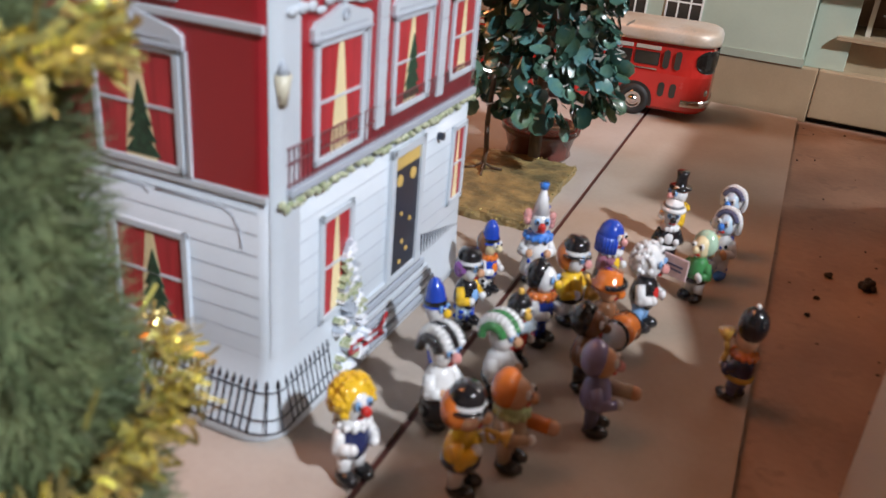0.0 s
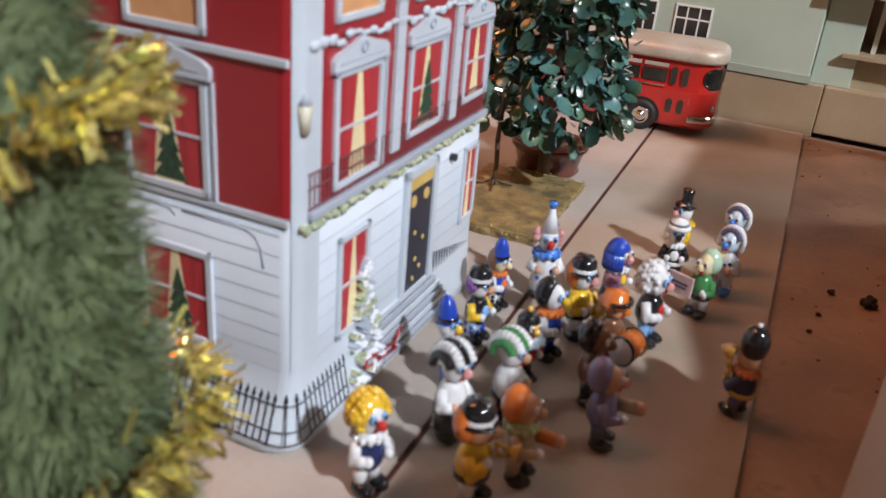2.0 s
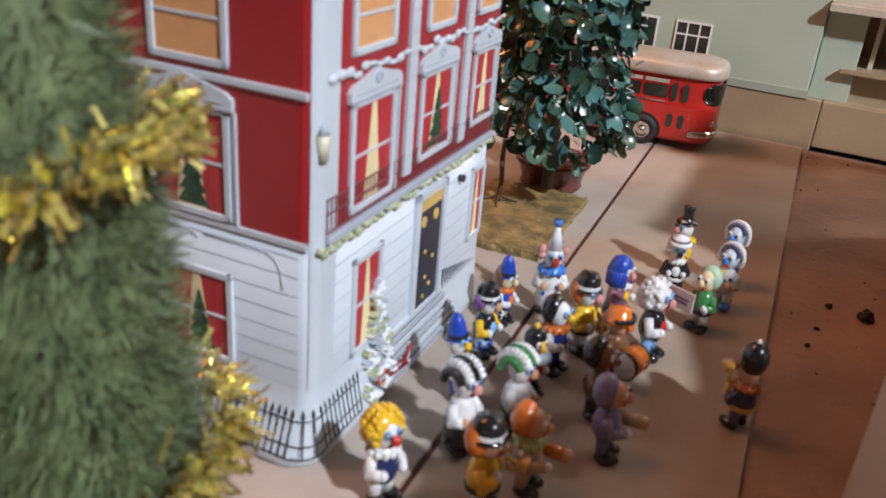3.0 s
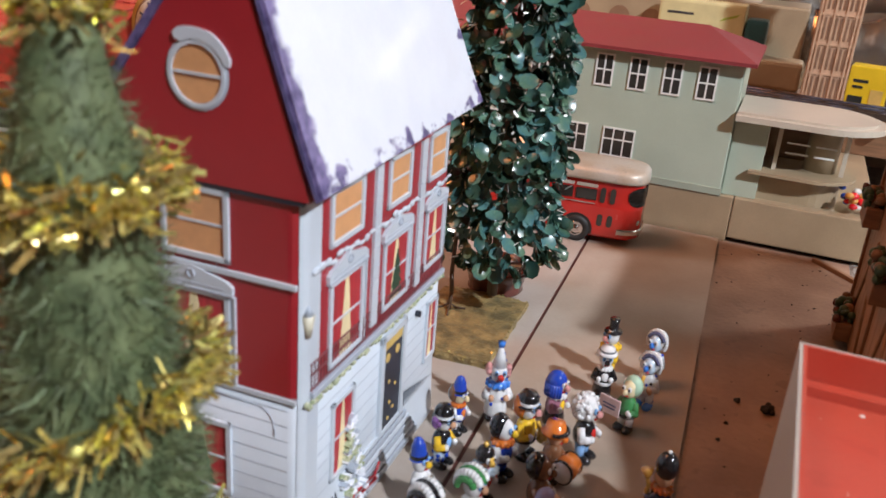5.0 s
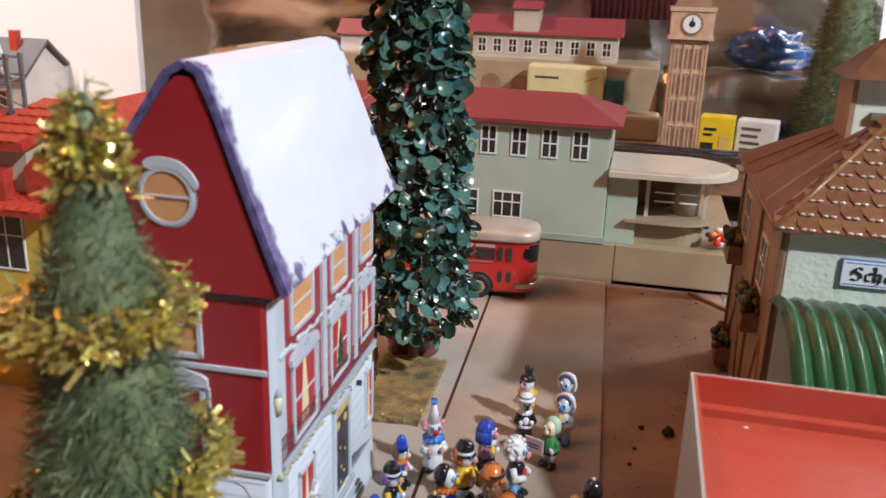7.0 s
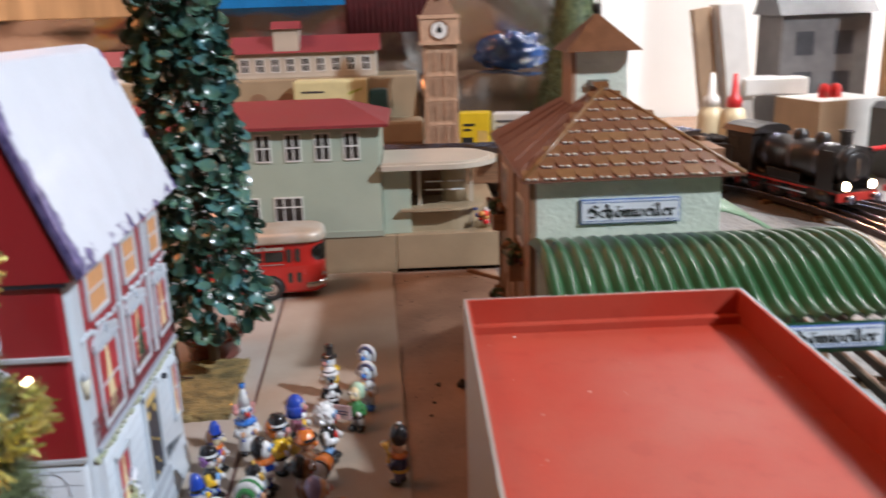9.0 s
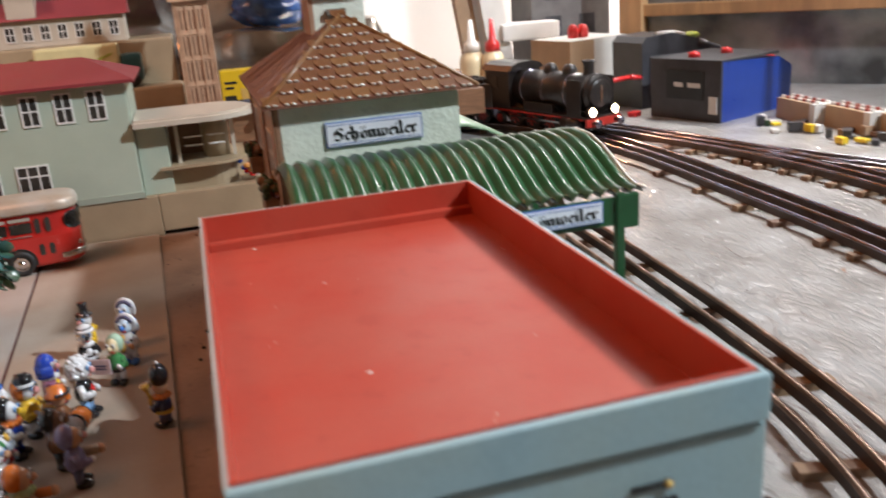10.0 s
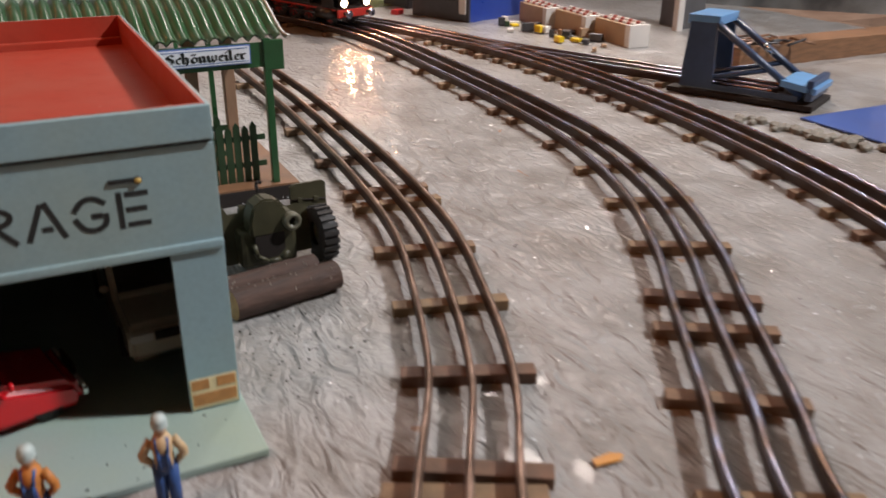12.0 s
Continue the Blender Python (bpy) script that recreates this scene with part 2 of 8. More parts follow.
m_canopy = mat("green_enamel", (0.020, 0.095, 0.034), rough=0.30, var=0.22, scale=60, coat=0.22, bump=0.03)
m_lean_to = mat("pale_green_tin", (0.22, 0.33, 0.20), rough=0.35, var=0.2, scale=50, coat=0.2)
m_fence = mat("dark_green_fence", (0.025, 0.06, 0.025), rough=0.45, var=0.25)
m_sign_white = mat("sign_white", (0.84, 0.87, 0.92), rough=0.35, var=0.08)
m_sign_blue = mat("sign_border", (0.10, 0.19, 0.46), rough=0.4, var=0.15)

m_muzzle = mat("pale_olive", (0.17, 0.16, 0.11), rough=0.4, var=0.3, scale=300)
m_olive = mat("olive_drab", (0.060, 0.055, 0.027), rough=0.5, var=0.3, scale=120, spots=0.4)
m_log_bit = mat("log_splinter", (0.42, 0.36, 0.30), rough=0.6, var=0.3, scale=400)
m_log = mat("bark_log", (0.092, 0.048, 0.034), rough=0.75, var=0.5, scale=200, bump=0.9, fine=500, stretch=(0.25, 1, 1), depth=0.001)
m_log_end = mat("cut_wood", (0.46, 0.29, 0.13), rough=0.6, var=0.3, scale=400)
m_khaki = mat("khaki_car", (0.60, 0.55, 0.45), rough=0.25, var=0.1, coat=0.5)
m_car_red = mat("car_red", (0.68, 0.014, 0.020), rough=0.25, var=0.05, coat=0.35)

m_loco = mat("loco_black", (0.022, 0.017, 0.015), rough=0.35, var=0.3, scale=120, coat=0.2)
m_loco_red = mat("buffer_red", (0.45, 0.03, 0.02), rough=0.35, var=0.15)
m_headlight = mat("headlight", (1.0, 0.85, 0.6), rough=0.3, var=0, emit=(1.0, 0.72, 0.42), power=60.0, bump=0)
# darkened blue: the shadow on the buffer stop is put into its colour
m_steel_blue = mat("shaded_stop_blue", (0.035, 0.070, 0.145), rough=0.35, var=0.25, coat=0.2)
m_plate_blue = mat("pale_blue_plate", (0.13, 0.33, 0.60), rough=0.35, var=0.15, coat=0.2)

m_yellow_wall = mat("yellow_wall", (0.72, 0.50, 0.08), rough=0.45, var=0.1)
m_tile_red = mat("red_tiles", (0.55, 0.06, 0.035), rough=0.45, var=0.3, scale=160, bump=0.3)
m_brick_tan = mat("tan_tower", (0.60, 0.385, 0.25), rough=0.5, var=0.18, scale=120)
m_tower_dark = mat("tower_recess", (0.26, 0.145, 0.085), rough=0.6, var=0.2)
m_grey_house = mat("grey_card_house", (0.16, 0.15, 0.145), rough=0.7, var=0.25, scale=40)
m_cardboard = mat("cardboard", (0.42, 0.28, 0.17), rough=0.7, var=0.15, scale=30)
m_white_card = mat("white_card", (0.66, 0.64, 0.60), rough=0.55, var=0.1, scale=30)
m_bottle = mat("cloudy_plastic", (0.72, 0.60, 0.38), rough=0.3, var=0.1, scale=30)
m_brick_stud = mat("faded_red_stud", (0.34, 0.07, 0.05), rough=0.4, var=0.2)
m_bottle_cap = mat("red_plastic", (0.62, 0.03, 0.03), rough=0.3, var=0.1)
m_white_cap = mat("white_plastic", (0.75, 0.73, 0.68), rough=0.3, var=0.06)
m_blue_reflection = mat("blue_reflection_lump", (0.05, 0.13, 0.36), rough=0.16, var=0.4, scale=40, coat=0.6, bump=0.5, fine=120, depth=0.003, tint=(0.02, 0.05, 0.16))
m_blue_box = mat("blue_enamel", (0.015, 0.055, 0.32), rough=0.3, var=0.1, coat=0.3)
m_dark_panel = mat("dark_grey_panel", (0.055, 0.055, 0.06), rough=0.4, var=0.25)
m_yellow_box = mat("yellow_box", (0.80, 0.55, 0.02), rough=0.4, var=0.1)
m_foil = mat("crinkled_foil", (0.86, 0.80, 0.73), rough=0.22, metal=1.0, var=0.25, scale=7, bump=0.35, fine=20, depth=0.006, tint=(0.66, 0.56, 0.46))
m_wall = mat("white_wall", (0.74, 0.73, 0.71), rough=0.8, var=0.06, scale=6, bump=0.1)
m_wall_wood = mat("orange_wood_wall", (0.58, 0.34, 0.16), rough=0.5, var=0.3, scale=8, stretch=(6, 1, 1), bump=0.1)
m_floor = mat("dark_floor", (0.06, 0.045, 0.035), rough=0.6, var=0.2, scale=8)
# wall and ceiling colours kept dark to curb bounced light
m_room = mat("dark_unseen_wall", (0.17, 0.105, 0.06), rough=0.8, var=0.25, scale=6, bump=0.1)
m_ceiling = mat("dark_unseen_ceiling", (0.15, 0.095, 0.055), rough=0.8, var=0.06, scale=4)
m_stone = mat("stones", (0.19, 0.17, 0.14), rough=0.6, var=0.4, scale=200, island=0.3)
m_blue_sheet = mat("blue_sheet", (0.05, 0.11, 0.36), rough=0.3, var=0.15, scale=20, coat=0.3)
m_grey_box = mat("grey_plastic", (0.10, 0.10, 0.105), rough=0.5, var=0.2)


# ---- mesh helpers ----
class Kit:
    """One mesh in the making: shapes are added with a material each."""

    def __init__(self):
        self.bm, self.mats = bmesh.new(), []

    def _own(self, verts, material, smooth):
        if material not in self.mats:
            self.mats.append(material)
        k = self.mats.index(material)
        faces = {f for v in verts for f in v.link_faces}
        for f in faces:
            f.material_index, f.smooth = k, smooth
        return self

    def box(self, x0, y0, z0, x1, y1, z1, material, bevel=0.0, m=None):
        vs = bmesh.ops.create_cube(self.bm, size=1.0)["verts"]
        t = Matrix.Translation(((x0 + x1) / 2, (y0 + y1) / 2, (z0 + z1) / 2)) @ Matrix.Diagonal((abs(x1 - x0), abs(y1 - y0), abs(z1 - z0), 1))
        bmesh.ops.transform(self.bm, matrix=(m or Matrix()) @ t, verts=vs)
        if bevel:
            edges = list({e for v in vs for e in v.link_edges})
            vs = list({v for f in bmesh.ops.bevel(self.bm, geom=edges, offset=bevel, segments=2, affect="EDGES", profile=0.6)["faces"] for v in f.verts} | {v for v in vs if v.is_valid})
        return self._own(vs, material, False)

    def cyl(self, p0, p1, r0, material, r1=None, seg=14, caps=True, smooth=True):
        p0, p1 = Vector(p0), Vector(p1)
        d = p1 - p0
        vs = bmesh.ops.create_cone(self.bm, cap_ends=caps, segments=seg, radius1=r0, radius2=r0 if r1 is None else r1, depth=d.length)["verts"]
        t = Matrix.Translation((p0 + p1) / 2) @ d.to_track_quat("Z", "Y").to_matrix().to_4x4()
        bmesh.ops.transform(self.bm, matrix=t, verts=vs)
        return self._own(vs, material, smooth)

    def ball(self, c, r, material, s=(1, 1, 1), u=12, v=8, m=None):
        vs = bmesh.ops.create_uvsphere(self.bm, u_segments=u, v_segments=v, radius=r)["verts"]
        bmesh.ops.transform(self.bm, matrix=Matrix.Translation(c) @ (m or Matrix()) @ Matrix.Diagonal((*s, 1)), verts=vs)
        return self._own(vs, material, True)

    def lathe(self, profile, material, c=(0, 0, 0), seg=24, smooth=True):
        rings = [[self.bm.verts.new((c[0] + r * math.cos(2 * math.pi * k / seg), c[1] + r * math.sin(2 * math.pi * k / seg), c[2] + z)) for k in range(seg)] for r, z in profile]
        for a, b in zip(rings, rings[1:]):
            for k in range(seg):
                self.bm.faces.new((a[k], a[(k + 1) % seg], b[(k + 1) % seg], b[k]))
        return self._own([v for ring in rings for v in ring], material, smooth)

    def prism(self, points, axis, a, b, material, smooth=False):
        """A polygon in the two other axes, drawn out along axis from a to b."""
        def put(p, w):
            return {"x": (w, p[0], p[1]), "y": (p[0], w, p[1]), "z": (p[0], p[1], w)}[axis]
        lo, hi = ([self.bm.verts.new(put(p, w)) for p in points] for w in (a, b))
        n = len(points)
        faces = [self.bm.faces.new(lo), self.bm.faces.new(hi)]
        faces += [self.bm.faces.new((lo[k], lo[(k + 1) % n], hi[(k + 1) % n], hi[k])) for k in range(n)]
        bmesh.ops.recalc_face_normals(self.bm, faces=faces)
        return self._own(lo + hi, material, smooth)

    def face(self, points, material, smooth=False):
        vs = [self.bm.verts.new(p) for p in points]
        self.bm.faces.new(vs)
        return self._own(vs, material, smooth)

    def tube(self, points, r, material, seg=6):
        for p, q in zip(points, points[1:]):
            self.cyl(p, q, r, material, seg=seg)
        return self

    def done(self, name, parent=None, label="", at=None, thick=0.0):
        data = bpy.data.meshes.new(name)
        bmesh.ops.recalc_face_normals(self.bm, faces=self.bm.faces) if len(self.bm.faces) < 6000 else None
        self.bm.to_mesh(data)
        self.bm.free()
        for m in self.mats:
            data.materials.append(m)
        ob = new(name, data)
        if parent:
            ob.parent = parent
        if at is not None:
            ob.matrix_basis = at
        if label:
            ob["label"] = label
        return ob


def thing(name, label, category, at=None, group="", kind=""):
    ob = new(name)
    ob.empty_display_size = 0.01
    if at is not None:
        ob.matrix_basis = at
    return tagged(ob, label, category, group, kind)


def structure(ob, label="", category=""):
    return tagged(ob, label, category, kind="structure")


GROUND = -0.003

# ---- setting: room, table, boards ----
# floor, ceiling, south and west walls are unseen, added dark to curb bounce
k = Kit(); k.box(-2.6, -2.2, -0.86, 2.8, 2.4, -0.80, m_floor)
structure(k.done("floor"), "dark floor of the layout room", "floor")
k = Kit(); k.box(-2.6, -2.2, 1.75, 2.8, 2.4, 1.80, m_ceiling)
structure(k.done("ceiling"), "unseen dark brown ceiling that cuts bounced light", "ceiling")
for nm, b, mm, lab in (("wall_north", (-2.6, 1.75, -0.80, 2.8, 1.80, 1.75), m_wall, "white wall behind the layout"),
                       ("wall_south", (-2.6, -2.2, -0.80, 2.8, -2.15, 1.75), m_room, "unseen dark brown wall that cuts bounced light"),
                       ("wall_west", (-2.6, -2.15, -0.80, -2.55, 1.75, 1.75), m_room, "unseen dark brown wall that cuts bounced light"),
                       ("wall_east", (2.4, -2.15, -0.80, 2.45, 1.75, 1.75), m_wall, "pale grey wall of the layout room")):
    k = Kit(); k.box(*b, mm)
    structure(k.done(nm), lab, "wall")

k = Kit(); k.prism([(-1.5, -0.9), (1.19, -0.9), (1.19, 0.62), (1.6, 0.62), (1.6, 1.74), (-1.5, 1.74)], "z", -0.045, -0.006, m_table)
structure(k.done("ground"), "brown painted layout table, dusty", "table top")
for x, y in ((-1.40, -0.80), (1.10, -0.80), (-1.40, 1.64), (1.50, 1.64), (1.50, 0.72)):
    k = Kit(); k.box(x - 0.035, y - 0.035, -0.80, x + 0.035, y + 0.035, -0.045, m_wood, 0.003); structure(k.done("table_leg"), "square wooden table leg", "table leg")


def strip(name, xa, xb, y0, y1, z0, z1, material, label):
    """A board between two lines x = xa(y) and x = xb(y)."""
    k = Kit()
    k.prism([(xa(y0), y0), (xb(y0), y0), (xb(y1), y1), (xa(y1), y1)], "z", z0, z1, material)
    return structure(k.done(name), label, "board")


line = lambda y: -0.0622 - 0.049 * y
edge = lambda y: 0.0305 - 0.044 * y
strip("pavement", lambda y: -0.62, lambda y: line(y) - 0.0012, -0.30, 0.669, -0.0058, GROUND, m_board, "grey painted board beside a dark joint")
strip("road", lambda y: line(y) + 0.0012, edge, -0.30, 0.669, -0.0058, GROUND, m_road, "grey brown painted board used as the town street")
strip("joint", lambda y: line(y) - 0.0012, lambda y: line(y) + 0.0012, -0.30, 0.669, -0.0058, GROUND - 0.0012, m_joint, "dark red joint between two grey boards")

# wavy painted paper under the tracks
nx, ny = 200, 270
X0, X1, Y0, Y1 = 0.100, 1.17, -0.42, 1.42
k = Kit()
grid = []
for j in range(ny + 1):
    row = []
    for i in range(nx + 1):
        x, y = X0 + (X1 - X0) * (i / nx) ** 1.25, Y0 + (Y1 - Y0) * j / ny
        w = noise.noise((x * 30 + y * 12, y * 26 - x * 8, 0.3)) * 0.0011 + noise.noise((x * 95 - y * 30, y * 60 + x * 40, 2.1)) * 0.0007
        w -= abs(noise.noise((x * 45 + y * 45, y * 14 - x * 14, 5.0))) * 0.0009
        row.append(k.bm.verts.new((x, y, -0.0048 + w + (0.0 if i else -0.001))))
    grid.append(row)
for a, b in zip(grid, grid[1:]):
    for i in range(nx):
        k.bm.faces.new((a[i], a[i + 1], b[i + 1], b[i]))
k._own([v for r in grid for v in r], m_snowground, True)
structure(k.done("ground_sheet"), "crumpled whitish grey painted paper ground under the tracks", "ground")

k = Kit(); k.box(-1.50, 1.115, -0.006, -0.735, 1.130, 0.330, m_wall, 0.002)
structure(k.done("wall_panel"), "pale grey panel behind the layout", "panel")

# far platform
k = Kit(); k.box(-0.62, 0.672, -0.006, 0.006, 1.02, 0.0315, m_platform, 0.001)
structure(k.done("platform"), "tan painted wooden platform step", "platform")
k = Kit(); k.box(0.0065, 0.672, -0.0020, 0.112, 1.02, 0.0315, m_platform, 0.001)
structure(k.done("platform"), "tan painted wooden platform step with a dark gap under it", "platform")
# dark sheet in place of the shade in the gap under the step
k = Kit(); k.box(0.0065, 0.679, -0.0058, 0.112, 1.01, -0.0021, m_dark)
structure(k.done("trim"), "dark sheet standing in for the shade under the platform", "gap")
k = Kit(); k.box(-0.62, 1.021, -0.006, 0.42, 1.16, 0.062, m_table, 0.002)
structure(k.done("terrace"), "dark brown raised terrace behind the station", "terrace")
k = Kit(); k.box(-0.62, 0.90, 0.0316, 0.40, 1.0205, 0.064, m_wood, 0.001)
structure(k.done("terrace_step"), "dark brown wooden step carrying the upper railway", "step")

# foil backdrop and white panel
k = Kit()
grid = []
for j in range(61):
    row = []
    for i in range(261):
        x, z = -1.7 + 2.02 * i / 260, -0.02 + 0.75 * j / 60
        w = noise.noise((x * 5, z * 7, 0.0)) * 0.020 + noise.noise((x * 14, z * 18, 4.0)) * 0.007 + noise.noise((x * 3, z * 34, 9.0)) * 0.005
        row.append(k.bm.verts.new((x, 1.235 + w, z)))
    grid.append(row)
for a, b in zip(grid, grid[1:]):
    for i in range(260):
        k.bm.faces.new((a[i], a[i + 1], b[i + 1], b[i]))
k._own([v for r in grid for v in r], m_foil, True)
structure(k.done("backdrop"), "crinkled shiny foil sheet standing behind the layout", "foil")
k = Kit(); k.box(-1.7, 1.19, 0.238, -0.365, 1.205, 1.1, m_wall_wood, 0.002)
structure(k.done("wall_panel"), "orange wooden panel above the foil", "panel")


# ---- tracks ----
def smooth_path(points, step=0.004):
    """Even points along a smooth curve through the given ones."""
    pts = [Vector((*p, 0)) for p in points]
    pts = [2 * pts[0] - pts[1], *pts, 2 * pts[-1] - pts[-2]]
    fine = []
    for a, b, c, d in zip(pts, pts[1:], pts[2:], pts[3:]):
        for s in np.linspace(0, 1, 40, endpoint=False):
            fine.append(0.5 * (2 * b + (c - a) * s + (2 * a - 5 * b + 4 * c - d) * s * s + (3 * b - a - 3 * c + d) * s ** 3))
    out, left = [fine[0]], 0.0
    for p, q in zip(fine, fine[1:]):
        left += (q - p).length
        if left >= step:
            out.append(q)
            left = 0.0
    return out


def across(path, i):
    d = (path[min(i + 1, len(path) - 1)] - path[max(i - 1, 0)]).normalized()
    return Vector((d.y, -d.x, 0)), d


SIDE = -1   # ties are placed by their inner ends


def railway(label, points, rail_mat, tie_gap=0.048, z=0.0, ties=True, seed=1, ends=()):
    rng = random.Random(seed)
    path = smooth_path(points)
    track = thing("railway_track", label, "track", group="railway tracks")
    profile = [(-0.0011, 0.0), (-0.0011, 0.0052), (-0.0015, 0.0062), (-0.0012, 0.0078), (0.0, 0.0083), (0.0012, 0.0078), (0.0015, 0.0062), (0.0011, 0.0052), (0.0011, 0.0)]
    for off in (-0.0165, 0.0, 0.0165):
        k = Kit()
        rings = []
        for i, p in enumerate(path):
            n, _ = across(path, i)
            rings.append([k.bm.verts.new(p + n * (off + u) + Vector((0, 0, z + w))) for u, w in profile])
        for a, b in zip(rings, rings[1:]):
            for j in range(len(profile) - 1):
                k.bm.faces.new((a[j], a[j + 1], b[j + 1], b[j]))
        k._own([v for r in rings for v in r], rail_mat, True)
        k.mats.append(m_rail_web)
        for f in k.bm.faces:
            if f.calc_center_median().z < z + 0.0060:
                f.material_index = 1
        k.done("rail", track)
    if not ties:
        return track, path
    k = Kit()
    k.box(-0.0275, -0.0042, -0.0062, 0.0275, 0.0042, 0.0, m_tie, 0.0006)
    first = k.done("tie", track)
    every = max(2, round(tie_gap / 0.004))
    spots = list(range(every // 2, len(path), every))
    if ends:
        near = [min(range(len(path)), key=lambda i: (path[i] - across(path, i)[0] * -0.0275 * SIDE - Vector((*e, 0))).length) for e in ends]
        spots = near + [i for i in spots if i > max(near) + every or i < min(near) - every]
    used = False
    for i in spots:
        n, d = across(path, i)
        m = Matrix.Translation(path[i] + Vector((0, 0, z - 0.0002)) + n * rng.uniform(-0.002, 0.002)) @ Matrix.Rotation(math.atan2(n.y, n.x) + rng.uniform(-0.04, 0.04), 4, "Z")
        ob = first
        if used:
            ob = first.copy()
            scene.collection.objects.link(ob)
        ob.matrix_basis, used = m, True
    return track, path


T1 = [(0.150, -0.190), (0.215, -0.066), (0.250, -0.002), (0.277, 0.072), (0.297, 0.143), (0.310, 0.235), (0.318, 0.340), (0.324, 0.460), (0.326, 0.62)]
T2 = [(0.245, -0.230), (0.303, -0.112), (0.335, -0.063), (0.374, 0.0), (0.412, 0.060), (0.450, 0.138), (0.480, 0.240), (0.495, 0.360), (0.503, 0.520), (0.507, 0.680), (0.492, 0.820), (0.448, 0.950), (0.385, 1.010)]
T3 = [(0.470, -0.160), (0.520, -0.040), (0.552, 0.050), (0.576, 0.140), (0.598, 0.260), (0.611, 0.420), (0.606, 0.580), (0.572, 0.740), (0.520, 0.880), (0.440, 1.000), (0.36, 1.06)]
T4 = [(0.596, 0.640), (0.634, 0.540), (0.672, 0.450), (0.706, 0.370), (0.735, 0.300)]
railway("three rail tin track with brown wooden ties, rusty", T1, m_rail, 0.060, seed=1,
        ends=[(0.194, -0.044), (0.202, -0.034), (0.230, 0.019), (0.252, 0.076), (0.272, 0.137), (0.280, 0.203), (0.283, 0.229), (0.286, 0.297), (0.289, 0.384), (0.293, 0.451)])
_, T2_PATH = railway("three rail track carrying the train, wooden ties", T2, m_rail_steel, 0.056, seed=2,
                     ends=[(0.285, -0.089), (0.319, -0.045), (0.349, 0.006), (0.366, 0.030), (0.393, 0.086), (0.419, 0.146), (0.438, 0.208), (0.450, 0.268), (0.457, 0.342), (0.458, 0.372), (0.459, 0.426), (0.461, 0.480), (0.463, 0.544), (0.464, 0.622)])
railway("outer three rail track with dark ties", T3, m_rail_steel, 0.030, seed=3)
railway("siding track ending at a buffer stop", T4, m_rail_steel, 0.030, seed=4)
railway("upper railway track behind the station", [(-0.62, 0.93), (-0.2, 0.935), (0.1, 0.905), (0.24, 0.93), (0.39, 0.985)], m_rail_steel, 0.040, z=0.0702, seed=5)


def W(parent):
    """Parts given in world places, under a thing that stands elsewhere."""
    return parent.matrix_basis.inverted()


class Side:
    """A wall face: rectangles on it are given along the wall, upwards, and by how far they stand proud."""

    def __init__(self, axis, at, sign, base=0.0, stretch=1.0):
        self.axis, self.at, self.sign, self.base, self.stretch = axis, at, sign, base, stretch

    def run(self, u):
        return self.base + u * self.stretch

    def rect(self, k, u0, z0, u1, z1, p0, p1, material, bevel=0.0):
        a, b = self.at + self.sign * p0, self.at + self.sign * p1
        u0, u1 = self.run(u0), self.run(u1)
        if self.axis == "x":
            return k.box(min(a, b), u0, z0, max(a, b), u1, z1, material, bevel)
        return k.box(u0, min(a, b), z0, u1, max(a, b), z1, material, bevel)

    def poly(self, k, points, p0, p1, material):
        return k.prism([(self.run(u), z) for u, z in points], self.axis, self.at + self.sign * p0, self.at + self.sign * p1, material)

    def ring(self, k, u, z, r, w, p0, p1, material, seg=28):
        for i in range(seg):
            a, b = 2 * math.pi * i / seg, 2 * math.pi * (i + 1) / seg
            self.poly(k, [(u + r * math.cos(a), z + r * math.sin(a)), (u + (r + w) * math.cos(a), z + (r + w) * math.sin(a)),
                          (u + (r + w) * math.cos(b), z + (r + w) * math.sin(b)), (u + r * math.cos(b), z + r * math.sin(b))], p0, p1, material)

    def disc(self, k, u, z, r, p0, p1, material, seg=28):
        self.poly(k, [(u + r * math.cos(2 * math.pi * i / seg), z + r * math.sin(2 * math.pi * i / seg)) for i in range(seg)], p0, p1, material)


# ---- printed tin town house ----
house = thing("town_house", "red and white printed tin town house with a snowy roof", "toy house", pose(-0.13715, 0.26, GROUND, 0, 0, 1.5))
HOUSE = pose(-0.138, 0.26, GROUND).inverted()    # its parts are drawn before the house is turned a little
HX0, HX1, HY0, HY1, HR = -0.1873, -0.1055, 0.1965, 0.3295, 0.0050


def round_plan(x0, x1, y0, y1, r, seg=6):
    out = []
    for cx, cy, a0 in ((x1 - r, y0 + r, -90), (x1 - r, y1 - r, 0), (x0 + r, y1 - r, 90), (x0 + r, y0 + r, 180)):
        out += [(cx + r * math.cos(radians(a0 + 90 * i / seg)), cy + r * math.sin(radians(a0 + 90 * i / seg))) for i in range(seg + 1)]
    return out


def flare(z):
    """How far the tin wall swells out towards its foot."""
    return 0.0072 * max(0.0, min(1.0, (0.021 - z) / 0.021)) ** 1.3


k = Kit()
rings = []
for z in (0.0715, 0.024, 0.019, 0.014, 0.009, 0.005, 0.0015, GROUND + 0.0008, GROUND):
    f = flare(z) - (0.0018 if z <= GROUND else 0)
    rings.append([k.bm.verts.new((x, y, z)) for x, y in round_plan(HX0 - f, HX1 + f * 0.5, HY0 - f, HY1, HR + f)])
for a, b in zip(rings, rings[1:]):
    for n in range(len(a)):
        k.bm.faces.new((a[n], a[(n + 1) % len(a)], b[(n + 1) % len(a)], b[n]))
